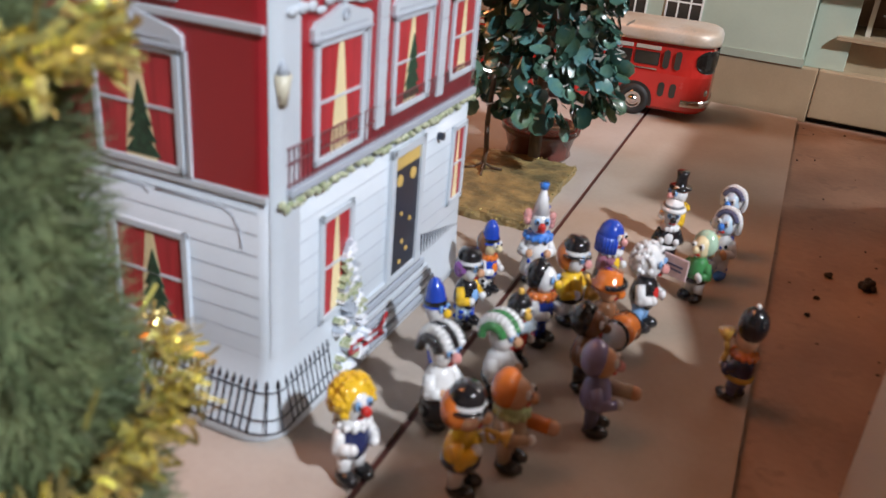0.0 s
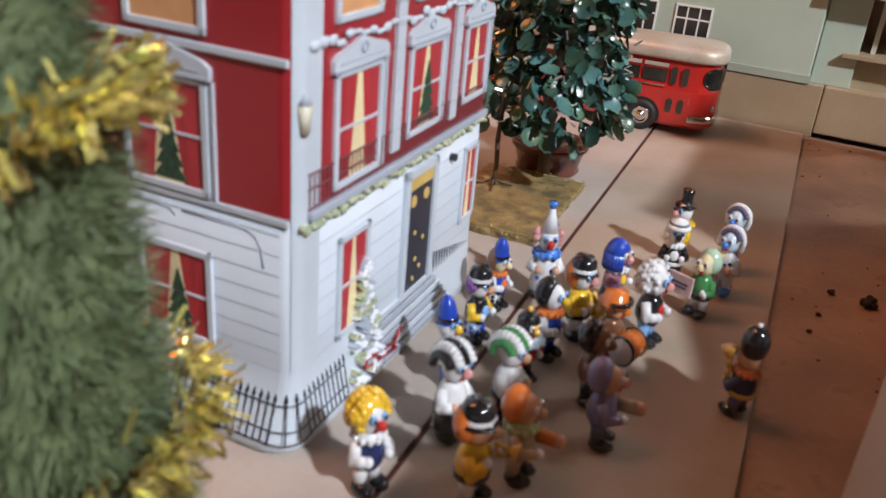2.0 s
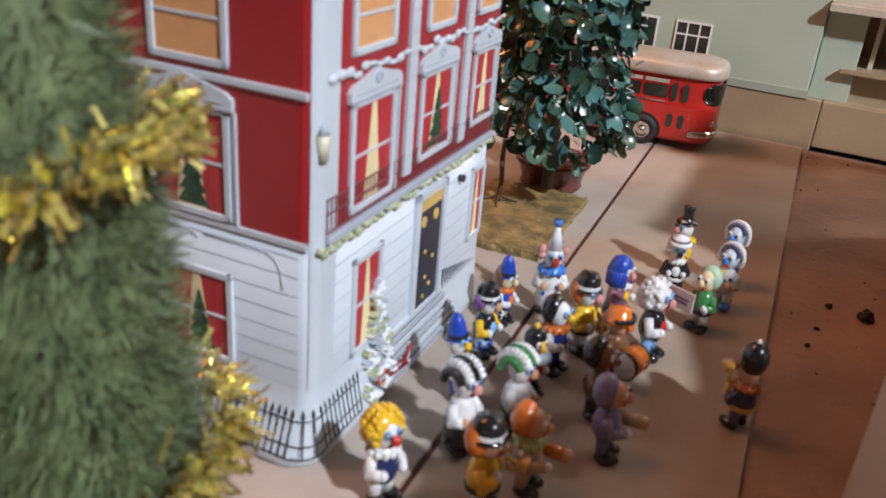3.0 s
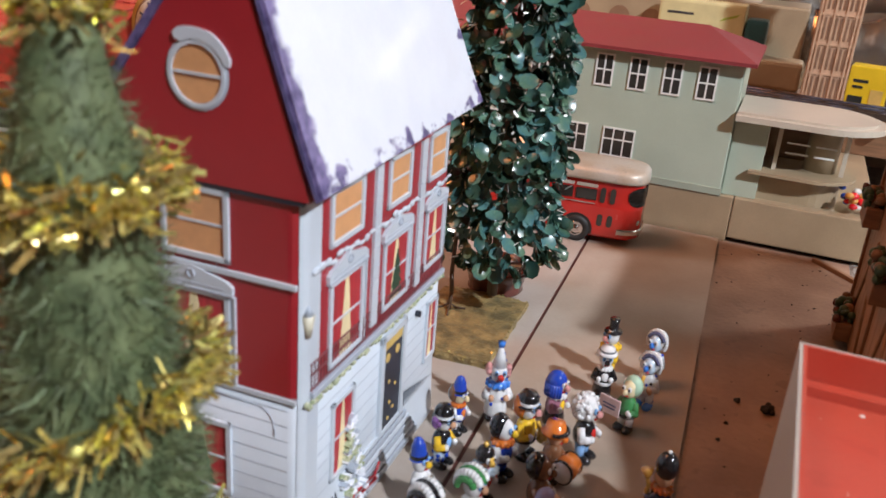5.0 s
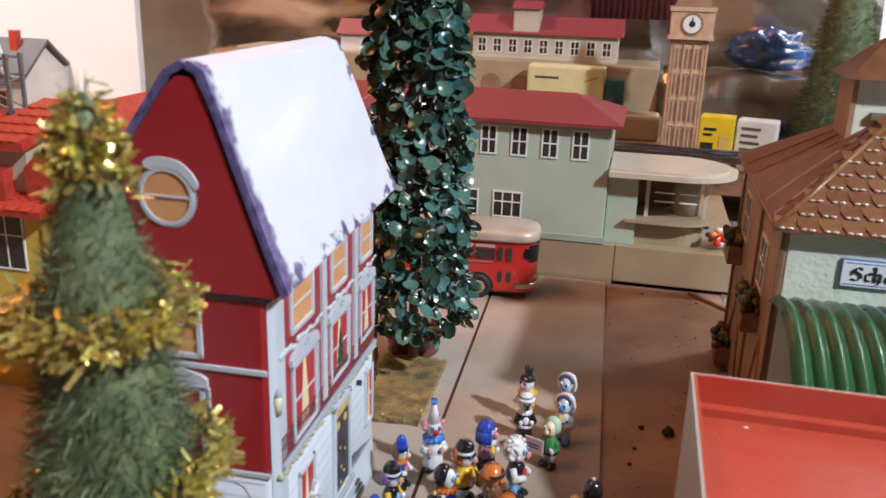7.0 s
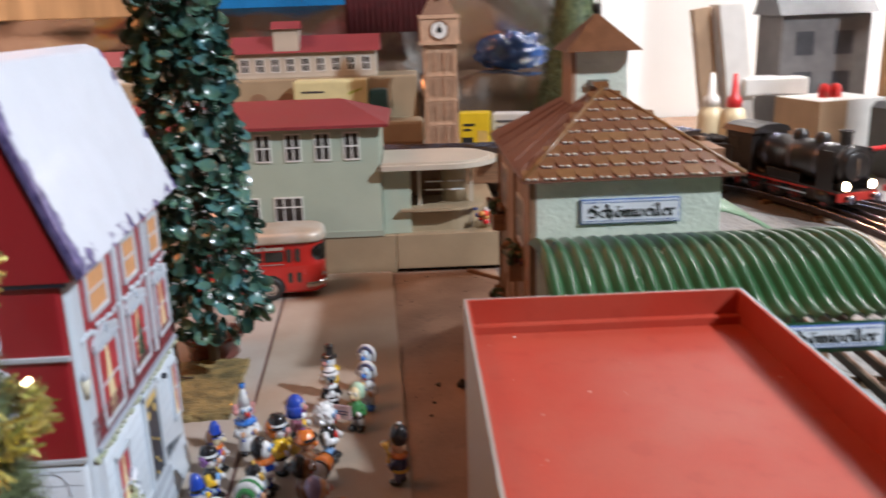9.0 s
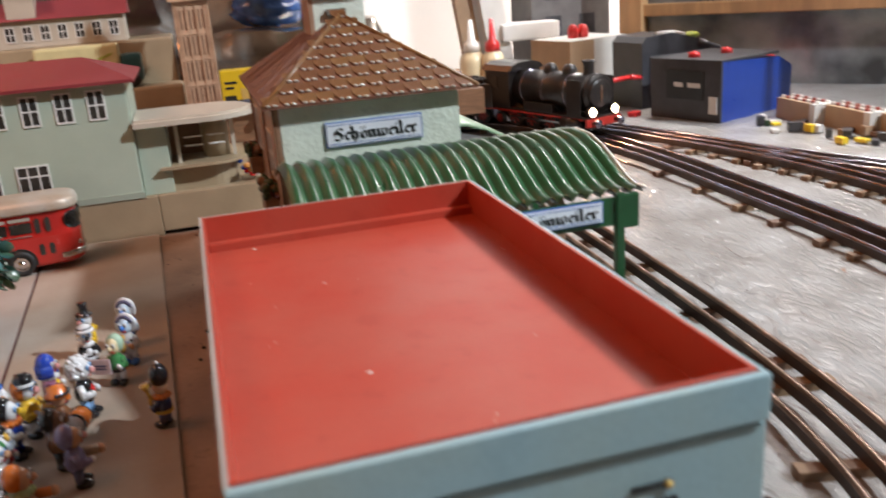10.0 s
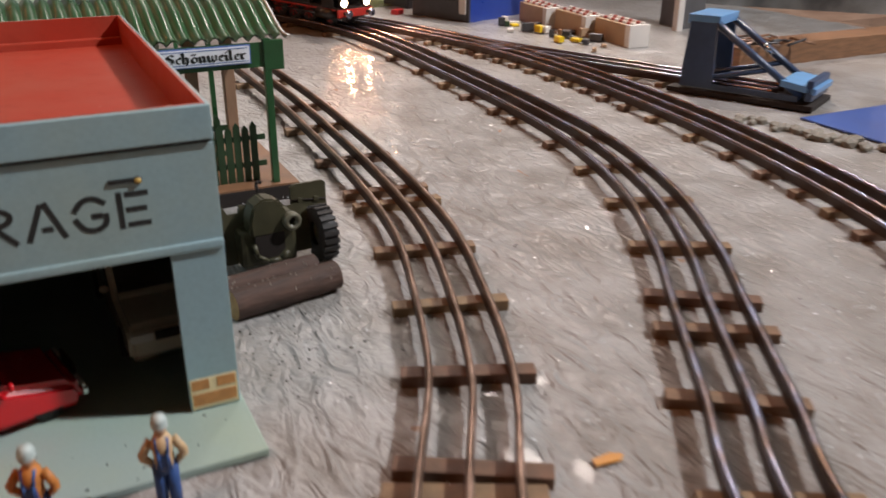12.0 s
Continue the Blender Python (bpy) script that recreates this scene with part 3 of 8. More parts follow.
k.bm.faces.new(rings[0]); k.bm.faces.new(rings[-1])
k._own([v for r in rings for v in r], m_house_white, True)
for f in k.bm.faces:
    f.smooth = f.normal.z > -0.9 and len(f.verts) == 4
k.done("lower_wall", house, "white lower storey swelling at its foot", HOUSE)
k = Kit(); k.prism(round_plan(HX0, HX1, HY0, HY1, HR), "z", 0.0705, 0.1430, m_red)
k.done("upper_wall", house, "dark red upper storeys", HOUSE)
# gable wall leaning into the roof
gab = Side("y", HY0, -1, -0.0023)
fac = Side("x", HX1, 1, -0.0142, 1.048)
k = Kit(); k.prism([(gab.run(x), z) for x, z in ((-0.1870, 0.1430), (-0.1000, 0.1430), (-0.1020, 0.1500), (-0.1255, 0.2165), (-0.1280, 0.2185), (-0.1330, 0.2185), (-0.1370, 0.2150), (-0.1850, 0.1500))], "y", 0.1950, 0.2960, m_red)
k.done("gable", house, "dark red gable under the roof", HOUSE)
LEFT = [(-0.1905, 0.1445), (-0.1770, 0.1640), (-0.1600, 0.1865), (-0.1450, 0.2070), (-0.1360, 0.2195), (-0.1295, 0.2228)]


def gable_curve(t, left=False):
    """The roof line in x and z from the eave tip (0) to the ridge (1)."""
    pts = LEFT if left else [(-0.0962, 0.1445), (-0.1030, 0.1620), (-0.1110, 0.1845), (-0.1185, 0.2060), (-0.1240, 0.2200), (-0.1295, 0.2228)]
    x = np.interp(t, np.linspace(0, 1, len(pts)), [p[0] for p in pts])
    z = np.interp(t, np.linspace(0, 1, len(pts)), [p[1] for p in pts])
    return gab.run(float(x)), float(z)


def roof_sheet(label, mirror=False):
    """One slope of bent tin, printed with snow: its print map runs along the ridge and up the slope, in metres."""
    k = Kit()
    put = k.bm.loops.layers.uv.new("print")
    nt, ny, y0, y1 = 24, 30, 0.1944, 0.3295
    place, rows = {}, []
    for lay in (0.0, -0.0016):
        rows.append([])
        for i in range(nt + 1):
            row = []
            for j in range(ny + 1):
                t, q = i / nt, j / ny
                x, z = gable_curve(t, mirror)
                x -= 0 if mirror else 0.0055 * q * (1 - t)
                y = y0 + (y1 - y0) * q + 0.031 * (1 - t) * q + 0.0006 * noise.noise((t * 30, 4.0, 1.0)) * (q == 1)
                v = k.bm.verts.new((x + (-1 if mirror else 1) * (0.0015 + lay) * 0.8, y, z + (0.0015 + lay) * 0.6))
                place[v] = (q * 0.135, t * 0.090)
                row.append(v)
            rows[-1].append(row)
    top, low = rows
    for i in range(nt):
        for j in range(ny):
            k.bm.faces.new((top[i][j], top[i][j + 1], top[i + 1][j + 1], top[i + 1][j]))
            k.bm.faces.new((low[i][j], low[i + 1][j], low[i + 1][j + 1], low[i][j + 1]))
    for i in range(nt):
        for j in (0, ny):
            k.bm.faces.new((top[i][j], top[i + 1][j], low[i + 1][j], low[i][j]))
    for j in range(ny):
        for i in (0, nt):
            k.bm.faces.new((top[i][j], low[i][j], low[i][j + 1], top[i][j + 1]))
    for f in k.bm.faces:
        for corner_loop in f.loops:
            corner_loop[put].uv = place[corner_loop.vert]
    k._own(list(place), m_snow_roof, False)
    return k.done("roof", house, label, HOUSE)


roof_sheet("white printed snow with a ragged violet edge")
roof_sheet("white printed snow on the rear slope", mirror=True)
k = Kit()
for s in (-1, 1):
    outer = [gable_curve(t, s < 0) for t in np.linspace(0, 1, 14)]
    inner = [(x - s * 0.0013 * (1 if i < 11 else 0.2), z - 0.0007 - 0.0008 * (i > 9)) for i, (x, z) in enumerate(outer)]
    k.prism(outer + inner[::-1], "y", 0.1941, 0.1958, m_snow_edge)
k.done("verge", house, "dark blue violet verge along the gable", HOUSE)
k = Kit(); gab.rect(k, -0.1860, 0.1412, -0.1025, 0.1432, -0.001, 0.0012, m_black_print)
k.done("eave_joint", house, "dark joint under the roof", HOUSE)


def house_window(side, u0, z0, u1, z1, inner, lab, mull=True, tree=False, cap=0):
    """A printed window: white frame, panes with curtains, bars, and a snow capped head."""
    k = Kit()
    w = 0.0021
    for a, b, c, d in ((u0, z0, u0 + w, z1), (u1 - w, z0, u1, z1), (u0, z1 - w, u1, z1), (u0, z0, u1, z0 + w)):
        side.rect(k, a, b, c, d, -0.0002, 0.0011, m_house_white, 0.0003)
    side.rect(k, u0 + w, (z0 + z1) / 2 - 0.0002, u1 - w, (z0 + z1) / 2 + 0.0006, 0.0, 0.0007, m_house_white)
    window = k.done("window", house, lab, HOUSE)
    k = Kit()
    a, b, c, d = u0 + w, z0 + w, u1 - w, z1 - w
    side.rect(k, a, b, c, d, -0.0002, 0.0003, inner)
    if inner is not m_amber:
        mid, half = (a + c) / 2, (c - a) / 2
        side.poly(k, [(mid - half * 0.40, b), (mid + half * 0.45, b), (mid + half * 0.12, d), (mid - half * 0.10, d)], 0.0003, 0.0004, m_cream)
    if tree:
        mid = (a + c) / 2 + 0.001
        for q in range(4):
            zz = b + 0.001 + q * 0.0042
            r = 0.0060 - q * 0.0012
            side.poly(k, [(mid - r, zz), (mid + r, zz), (mid, zz + 0.0075)], 0.0004, 0.0006 + q * 0.00005, m_dark_green_print)
    pane = k.done("pane", window)
    if cap:
        k = Kit()
        mid, w2 = (u0 + u1) / 2, (u1 - u0) / 2 + 0.0016
        up = [(1.0, 0.0030), (0.86, 0.0046), (0.62, 0.0030 + cap * 0.62), (0.40, 0.0030 + cap * 0.86), (0.20, 0.0034 + cap), (0.0, 0.0042 + cap)]
        up = [(mid + s * w2, z1 + q) for s, q in up] + [(mid - s * w2, z1 + q) for s, q in up[-2::-1]]
        side.poly(k, [(mid - w2, z1 + 0.0004), (mid + w2, z1 + 0.0004)] + up, -0.0002, 0.0014, m_house_white)
        head = k.done("head", window, "white moulded window head")
        k = Kit(); side.rect(k, mid - w2, z1 - 0.0004, mid + w2, z1 + 0.0004, 0.0, 0.0017, m_house_grey); side.rect(k, mid - w2 * 0.8, z1 + 0.0016, mid + w2 * 0.8, z1 + 0.0020, 0.0014, 0.0016, m_house_grey); k.done("moulding", head, "grey moulding line")
        k = Kit(); side.ring(k, mid, z1 + 0.0028 + cap * 0.6, 0.0011, 0.0006, 0.0014, 0.0019, m_house_grey, 14); k.done("boss", head, "grey round ornament")
        k = Kit(); side.rect(k, u1 + 0.0002, z0, u1 + 0.0012, z1 - 0.0006, -0.0002, 0.0006, m_house_grey); side.rect(k, u1 + 0.0014, z0, u1 + 0.0022, z1 - 0.0006, -0.0002, 0.0009, m_house_white); k.done("jamb", window, "second grey and white moulding")
    return window


house_window(gab, -0.1590, 0.0715, -0.1298, 0.1050, m_curtain, "printed window with red curtains and a fir tree", tree=True, cap=0.0042)
house_window(gab, -0.1575, 0.0235, -0.1305, 0.0545, m_curtain, "printed window with red curtains and a small tree", tree=True)
house_window(gab, -0.1560, 0.1160, -0.1295, 0.1412, m_amber, "printed window with an amber blind")
k = Kit()
gab.ring(k, -0.139, 0.1770, 0.0090, 0.0014, 0.0010, 0.0022, m_house_white); gab.ring(k, -0.139, 0.1770, 0.0104, 0.0009, 0.0010, 0.0017, m_house_grey)
rw = k.done("round_window", house, "round white framed window topped with snow", HOUSE)
k = Kit(); gab.rect(k, -0.1475, 0.1767, -0.1305, 0.1775, 0.0012, 0.0022, m_house_white); k.done("glazing_bar", rw, "white bar")
k = Kit(); gab.poly(k, [(-0.139 + r * math.cos(radians(a)), 0.1770 + r * math.sin(radians(a)) - 0.0004) for r, a in ((0.0108, 118), (0.0109, 100), (0.0109, 80), (0.0109, 60), (0.0109, 40), (0.0110, 22), (0.0125, 18), (0.0136, 26), (0.0138, 40), (0.0140, 55), (0.0143, 68), (0.0141, 80), (0.0143, 92), (0.0147, 104), (0.0150, 114), (0.0145, 123), (0.0130, 126))], 0.0010, 0.0024, m_house_white); k.done("snow_cap", rw, "white snow cap on the frame")
k = Kit(); gab.disc(k, -0.139, 0.1770, 0.0089, 0.0008, 0.0016, m_amber)
k.done("pane", rw, "amber pane")

# string courses, corner pilaster, stone joints, railing
for z0, z1, p in ((0.0690, 0.0712, 0.0006), (0.1120, 0.1142, 0.0010)):
    k = Kit(); gab.rect(k, -0.1800, z0, -0.1047, z1, -0.0002, p, m_house_white, 0.0004); k.done("string_course", house, "white snowy string course", HOUSE)
plan = [(HX1 - HR + (HR + 0.0004) * math.cos(radians(a)), HY0 + HR + (HR + 0.0004) * math.sin(radians(a))) for a in range(-50, 1, 5)] + [(HX1 + 0.0004, 0.2085)]
inner = [(HX1 - 0.0030, 0.2085), (HX1 - 0.0030, HY0 + 0.0026)]
k = Kit(); k.prism([(x * 0.9996 - 0.00004, y + 0.00005) for x, y in plan] + inner, "z", 0.0225, 0.1427, m_house_white)
corner = k.done("corner_pilaster", house, "white corner stones with thin joints", HOUSE)
for z0 in np.arange(0.0225, 0.1425, 0.0062):
    k = Kit(); k.prism(plan + inner, "z", float(z0), float(min(z0 + 0.0061, 0.1428)), m_house_white); k.done("corner_stone", corner)
k = Kit()
for z0 in np.arange(0.0225, 0.066, 0.0062):
    gab.rect(k, -0.1780, float(z0), -0.1080, float(z0) + 0.0003, -0.0002, 0.0001, m_house_grey)
    fac.rect(k, 0.2070, float(z0), 0.3200, float(z0) + 0.0003, -0.0002, 0.0001, m_house_grey)
k.done("stone_joint", house, "", HOUSE)
k = Kit()
k.tube([(gab.run(x), HY0 - 0.0001, z) for x, z in ((-0.1680, 0.0655), (-0.1450, 0.0655), (-0.1430, 0.0635))], 0.00022, m_house_grey, seg=5)
k.tube([(gab.run(x), HY0 - 0.0001, z) for x, z in ((-0.1405, 0.0655), (-0.1190, 0.0655), (-0.1155, 0.0640), (-0.1135, 0.0600), (-0.1130, 0.0550))], 0.00022, m_house_grey, seg=5)
k.done("panel_line", house, "thin grey panel outline", HOUSE)
k = Kit()


def rail_point(u, z):
    """A point just proud of the lower wall: u runs along the gable, round the corner and on along the facade."""
    f = flare(z) + 0.0003
    cx, cy, r = HX1 - HR, HY0 + HR, HR
    if u < 0:
        return (cx + u, HY0 - f, z)
    a = -math.pi / 2 + u / r
    if a < 0:
        return (cx + (r + f * (0.5 + 0.5 * -math.sin(a))) * math.cos(a), cy + (r + f) * math.sin(a), z)
    return (HX1 + f * 0.5, cy + (u - r * math.pi / 2), z)


for u in np.arange(-0.066, 0.030, 0.00245):
    u = float(u)
    k.tube([rail_point(u, z) for z in (0.0008, 0.004, 0.009, 0.0135)], 0.00028, m_black_print, seg=4)
    k.cyl(rail_point(u, 0.0135), rail_point(u, 0.0158), 0.0006, m_black_print, r1=0.0001, seg=5)
for z in (0.0012, 0.0048, 0.0122):
    k.tube([rail_point(float(u), z) for u in np.arange(-0.068, 0.0305, 0.0016)], 0.0003, m_black_print, seg=4)
k.tube([rail_point(-0.0200, z) for z in (0.0, 0.006, 0.012, 0.0165)], 0.0006, m_black_print, seg=5)
k.done("railing", house, "black printed iron railing", HOUSE)

# street facade
for u0, u1, z0 in ((0.2185, 0.2440, 0.0740), (0.2605, 0.2850, 0.0775), (0.3020, 0.3230, 0.0790)):
    house_window(fac, u0, z0, u1, 0.1080, m_curtain, "tall printed window with red curtains and snow on its head", cap=0.0035, tree=(u0 > 0.25 and u0 < 0.28))
for u0, u1 in ((0.2180, 0.2420), (0.2620, 0.2830), (0.3010, 0.3210)):
    house_window(fac, u0, 0.1205, u1, 0.1415, m_amber, "printed attic window with an amber blind")
house_window(fac, 0.2225, 0.0225, 0.2405, 0.0575, m_curtain, "printed ground floor window with red curtains")
house_window(fac, 0.3105, 0.0280, 0.3235, 0.0600, m_curtain, "printed ground floor window with red curtains")
for u in (0.2505, 0.2920):
    k = Kit(); fac.rect(k, u + 0.0002, 0.0760, u + 0.0050, 0.1425, -0.0002, 0.0008, m_house_white)
    pilaster = k.done("pilaster", house, "pale blue white pilaster", HOUSE)
    for z0 in np.arange(0.076, 0.142, 0.0066):
        k = Kit(); fac.rect(k, u, float(z0), u + 0.0052, float(z0) + 0.0062, -0.0002, 0.0012, m_house_white); k.done("pilaster_stone", pilaster)
k = Kit()
rng = random.Random(5)
for y in np.arange(0.2045, 0.3270, 0.0042):
    k.ball((HX1 + 0.0008, float(y), 0.1162 + rng.uniform(-0.0009, 0.0012)), 0.0013, m_house_white, s=(0.5, 2.0, rng.uniform(0.5, 1.2)), u=8, v=6)
ob = k.done("snow_ledge", house, "white snow lying on a ledge", HOUSE); ob["kind"] = "stuff"
k = Kit()
for y in np.arange(0.1995, 0.3290, 0.0019):
    k.ball((HX1 + 0.0009, float(y), 0.0680 + rng.uniform(-0.0012, 0.0012)), rng.uniform(0.0008, 0.0014), m_green_print, s=(0.8, 1.2, 1), u=6, v=5)
ob = k.done("garland", house, "frosted green garland", HOUSE); ob["kind"] = "stuff"
k = Kit()
fac.rect(k, 0.2065, 0.0698, 0.3255, 0.0722, 0.0, 0.0022, m_house_grey, 0.0004)
k.done("balcony_floor", house, "grey balcony edge", HOUSE)
k = Kit()
for y in np.arange(0.2070, 0.3250, 0.0021):
    fac.rect(k, float(y), 0.0722, float(y) + 0.0003, 0.0830, 0.0006, 0.0009, m_balcony)
for z0 in (0.0728, 0.0785, 0.0828):
    fac.rect(k, 0.2065, z0, 0.3255, z0 + 0.0004, 0.0005, 0.0010, m_balcony)
k.done("balcony_railing", house, "dark red balcony railing", HOUSE)
k = Kit()
for a, b, c, d in ((0.2625, 0.0165, 0.2655, 0.0650), (0.2835, 0.0165, 0.2865, 0.0650), (0.2625, 0.0620, 0.2865, 0.0650)):
    fac.rect(k, a, b, c, d, -0.0002, 0.0016, m_house_white, 0.0003)
door = k.done("door", house, "black printed front door with gold fanlight", HOUSE)
k = Kit(); fac.rect(k, 0.2655, 0.0165, 0.2835, 0.0570, -0.0002, 0.0006, m_black_print); k.done("door_leaf", door)
k = Kit(); fac.rect(k, 0.2655, 0.0570, 0.2835, 0.0620, -0.0002, 0.0007, m_gold_print)
for y in (0.2695, 0.2790):
    fac.disc(k, y, 0.0528, 0.0021, 0.0004, 0.0009, m_gold_print, 14)
for y, z0 in ((0.2720, 0.040), (0.2785, 0.036), (0.2735, 0.029), (0.2770, 0.025), (0.2725, 0.0215)):
    fac.disc(k, y, z0, 0.0009, 0.0004, 0.0009, m_gold_print, 8)
k.done("fanlight", door, "gold fanlight and trim")
for i in range(6):
    k = Kit(); fac.rect(k, 0.2490 - i * 0.0004, GROUND + 0.0032 + i * 0.0031, 0.3000 - i * 0.0022, GROUND + 0.0032 + i * 0.0031 + 0.0024, -0.0002, 0.0042 - i * 0.0006, m_house_white if i % 2 else m_house_grey, 0.0003)
    k.done("step", house, "pale printed doorstep", HOUSE)
    k = Kit(); fac.rect(k, 0.2492 - i * 0.0004, GROUND + 0.0027 + i * 0.0031, 0.2998 - i * 0.0022, GROUND + 0.0032 + i * 0.0031, -0.0002, 0.0040 - i * 0.0006, m_black_print); k.done("step_line", house, "dark line under a doorstep", HOUSE)
k = Kit()
rng = random.Random(12)
for q in range(150):
    f = rng.random()
    z0 = 0.001 + 0.043 * f
    r = 0.0105 * (1 - f) ** 0.8 + 0.0006
    u, w = 0.2375 + rng.uniform(-r, r) * 0.9, rng.uniform(0.0008, 0.0018)
    fac.poly(k, [(u - w, z0), (u + w, z0 - 0.0006), (u + w * 0.6, z0 + 0.0008), (u, z0 + 0.0013)], 0.0004, 0.0050 + 0.0012 * rng.random() - 0.0035 * f, rng.choice([m_snow, m_house_grey, m_snow, m_green_print]))
fac.rect(k, 0.2368, GROUND + 0.003, 0.2382, 0.005, 0, 0.001, m_wood)
ob = k.done("snowy_fir", house, "white printed snowy fir beside the steps", HOUSE); ob["kind"] = "stuff"
k = Kit()
for y in np.arange(0.2880, 0.3230, 0.0024):
    fac.rect(k, float(y), GROUND + 0.004, float(y) + 0.0004, 0.0250 - 0.25 * (float(y) - 0.288), 0.0, 0.0006, m_black_print)
k.done("stair_railing", house, "black printed stair railing", HOUSE)
k = Kit()
for a, b in (((0.2340, 0.0070), (0.2560, 0.0030)), ((0.2350, 0.0100), (0.2540, 0.0062)), ((0.2340, 0.0070), (0.2350, 0.0100)), ((0.2440, 0.0052), (0.2450, 0.0082)), ((0.2540, 0.0034), (0.2540, 0.0062)), ((0.2540, 0.0062), (0.2580, 0.0100))):
    k.tube([(HX1 + 0.0046, fac.run(a[0]), a[1]), (HX1 + 0.0046, fac.run(b[0]), b[1])], 0.0006, m_red, seg=6)
k.done("sledge", house, "red printed sledge by the door", HOUSE)
k = Kit()
fac.disc(k, 0.2990, 0.0600, 0.0014, 0.0, 0.0022, m_black_print, 12)
k.done("rivet", house, "small black hole", HOUSE)
k = Kit()
cx, cy = HX1 - HR + (HR + 0.0004) * math.cos(radians(-12)), HY0 + HR + (HR + 0.0004) * math.sin(radians(-12))
k.cyl((cx, cy, 0.0945), (cx, cy, 0.1025), 0.0013, m_lantern, r1=0.0025, seg=6)
k.cyl((cx, cy, 0.1025), (cx, cy, 0.1058), 0.0022, m_house_grey, r1=0.0004, seg=6)
k.done("lantern", house, "cream wall lantern", HOUSE)


# ---- trees ----
def leaf_tree(name, label, base, height, r_low, r_top, z_low, count, seed, leaf=0.0078):
    rng = random.Random(seed)
    tree = thing(name, label, "artificial tree", pose(*base))
    k = Kit(); k.cyl((0, 0, 0.004), (0, 0, height), 0.0035, m_stem, r1=0.0015, seg=8)
    k.done("trunk", tree)
    k = Kit()
    for i in range(count):
        s = rng.random()
        z = z_low + (height - z_low) * s
        r = (r_low + (r_top - r_low) * s) * (0.55 + 0.45 * rng.random() ** 0.45) * (1 + 0.12 * math.sin(z * 120 + 2))
        a = rng.uniform(0, 2 * math.pi)
        q = leaf * rng.uniform(0.7, 1.25)
        m = Matrix.Translation((r * math.cos(a), r * math.sin(a), z)) @ Matrix.Rotation(a, 4, "Z") @ Matrix.Rotation(radians(rng.uniform(10, 95)), 4, "Y") @ Matrix.Rotation(rng.uniform(-1.2, 1.2), 4, "X") @ Matrix.Rotation(rng.uniform(-1.5, 1.5), 4, "Z")
        cup = rng.uniform(0.08, 0.3)
        rim = [m @ Vector((q * (0.5 + 0.5 * math.cos(t)), q * 0.50 * math.sin(t), q * cup * (math.cos(t) ** 2 + math.sin(t) ** 2 * 0.8))) for t in np.linspace(0, 2 * math.pi, 8, endpoint=False)]
        vs = [k.bm.verts.new(p) for p in rim]
        c = k.bm.verts.new(m @ Vector((q * 0.5, 0, 0)))
        for u in range(8):
            k.bm.faces.new((c, vs[u], vs[(u + 1) % 8]))
    k._own(list(k.bm.verts), m_leaf, True)
    crown = k.done("crown", tree, "glossy dark green and teal leaves with glitter")
    crown["kind"] = "stuff"
    k = Kit()
    for i in range(count // 2):
        s = rng.random()
        z = z_low + (height - z_low) * s
        r = (r_low + (r_top - r_low) * s) * rng.uniform(0.9, 1.14)
        a = rng.uniform(0, 2 * math.pi)
        d = Vector((rng.gauss(0, 1), rng.gauss(0, 1), rng.gauss(0, 1))).normalized() * rng.uniform(0.0016, 0.0052)
        n = d.cross(Vector((rng.gauss(0, 1), rng.gauss(0, 1), rng.gauss(0, 1)))).normalized() * rng.uniform(0.0002, 0.0007)
        p = Vector((r * math.cos(a), r * math.sin(a), z))
        k.bm.faces.new([k.bm.verts.new(v) for v in (p - n, p + n, p + d + n, p + d - n)])
    k._own(list(k.bm.verts), m_glitter_glint, False)
    flakes = k.done("glitter", tree, "small silver glitter flakes")
    flakes["kind"] = "stuff"
    return tree


tall = leaf_tree("leafy_tree", "tall narrow artificial tree with glossy glittering green leaves", (-0.1180, 0.452, GROUND + 0.004), 0.345, 0.036, 0.019, 0.034, 2700, 3, leaf=0.0092)
k = Kit(); k.lathe([(0.0, 0.0), (0.017, 0.0), (0.0185, 0.002), (0.0175, 0.004), (0.0200, 0.013), (0.0222, 0.0150), (0.0222, 0.0175), (0.020, 0.0175), (0.0195, 0.015), (0.0, 0.0145)], m_pot, seg=32)
tagged(k.done("flower_pot", at=pose(-0.1245, 0.4790, GROUND)), "dark oxblood glazed pot under the leafy tree", "pot")
mat_pts = [(-0.1500, 0.3720), (-0.1220, 0.3725), (-0.0930, 0.3745), (-0.0945, 0.4150), (-0.0960, 0.4600), (-0.1250, 0.4600), (-0.1500, 0.4560)]
k = Kit(); k.prism([(x + 0.0012 * noise.noise((x * 400, y * 400, 0)), y) for x, y in mat_pts], "z", GROUND, GROUND + 0.0045, m_moss)
bmesh.ops.subdivide_edges(k.bm, edges=k.bm.edges[:], cuts=7, use_grid_fill=True)
for v in k.bm.verts:
    v.co += Vector((noise.noise((v.co * 300)), noise.noise((v.co * 300 + Vector((9, 0, 0)))), 0.5 * noise.noise((v.co * 420)) if v.co.z > GROUND + 0.002 else 0)) * 0.0014
rng = random.Random(31)
tips = [v.co.copy() for v in k.bm.verts if v.co.z > GROUND + 0.003]
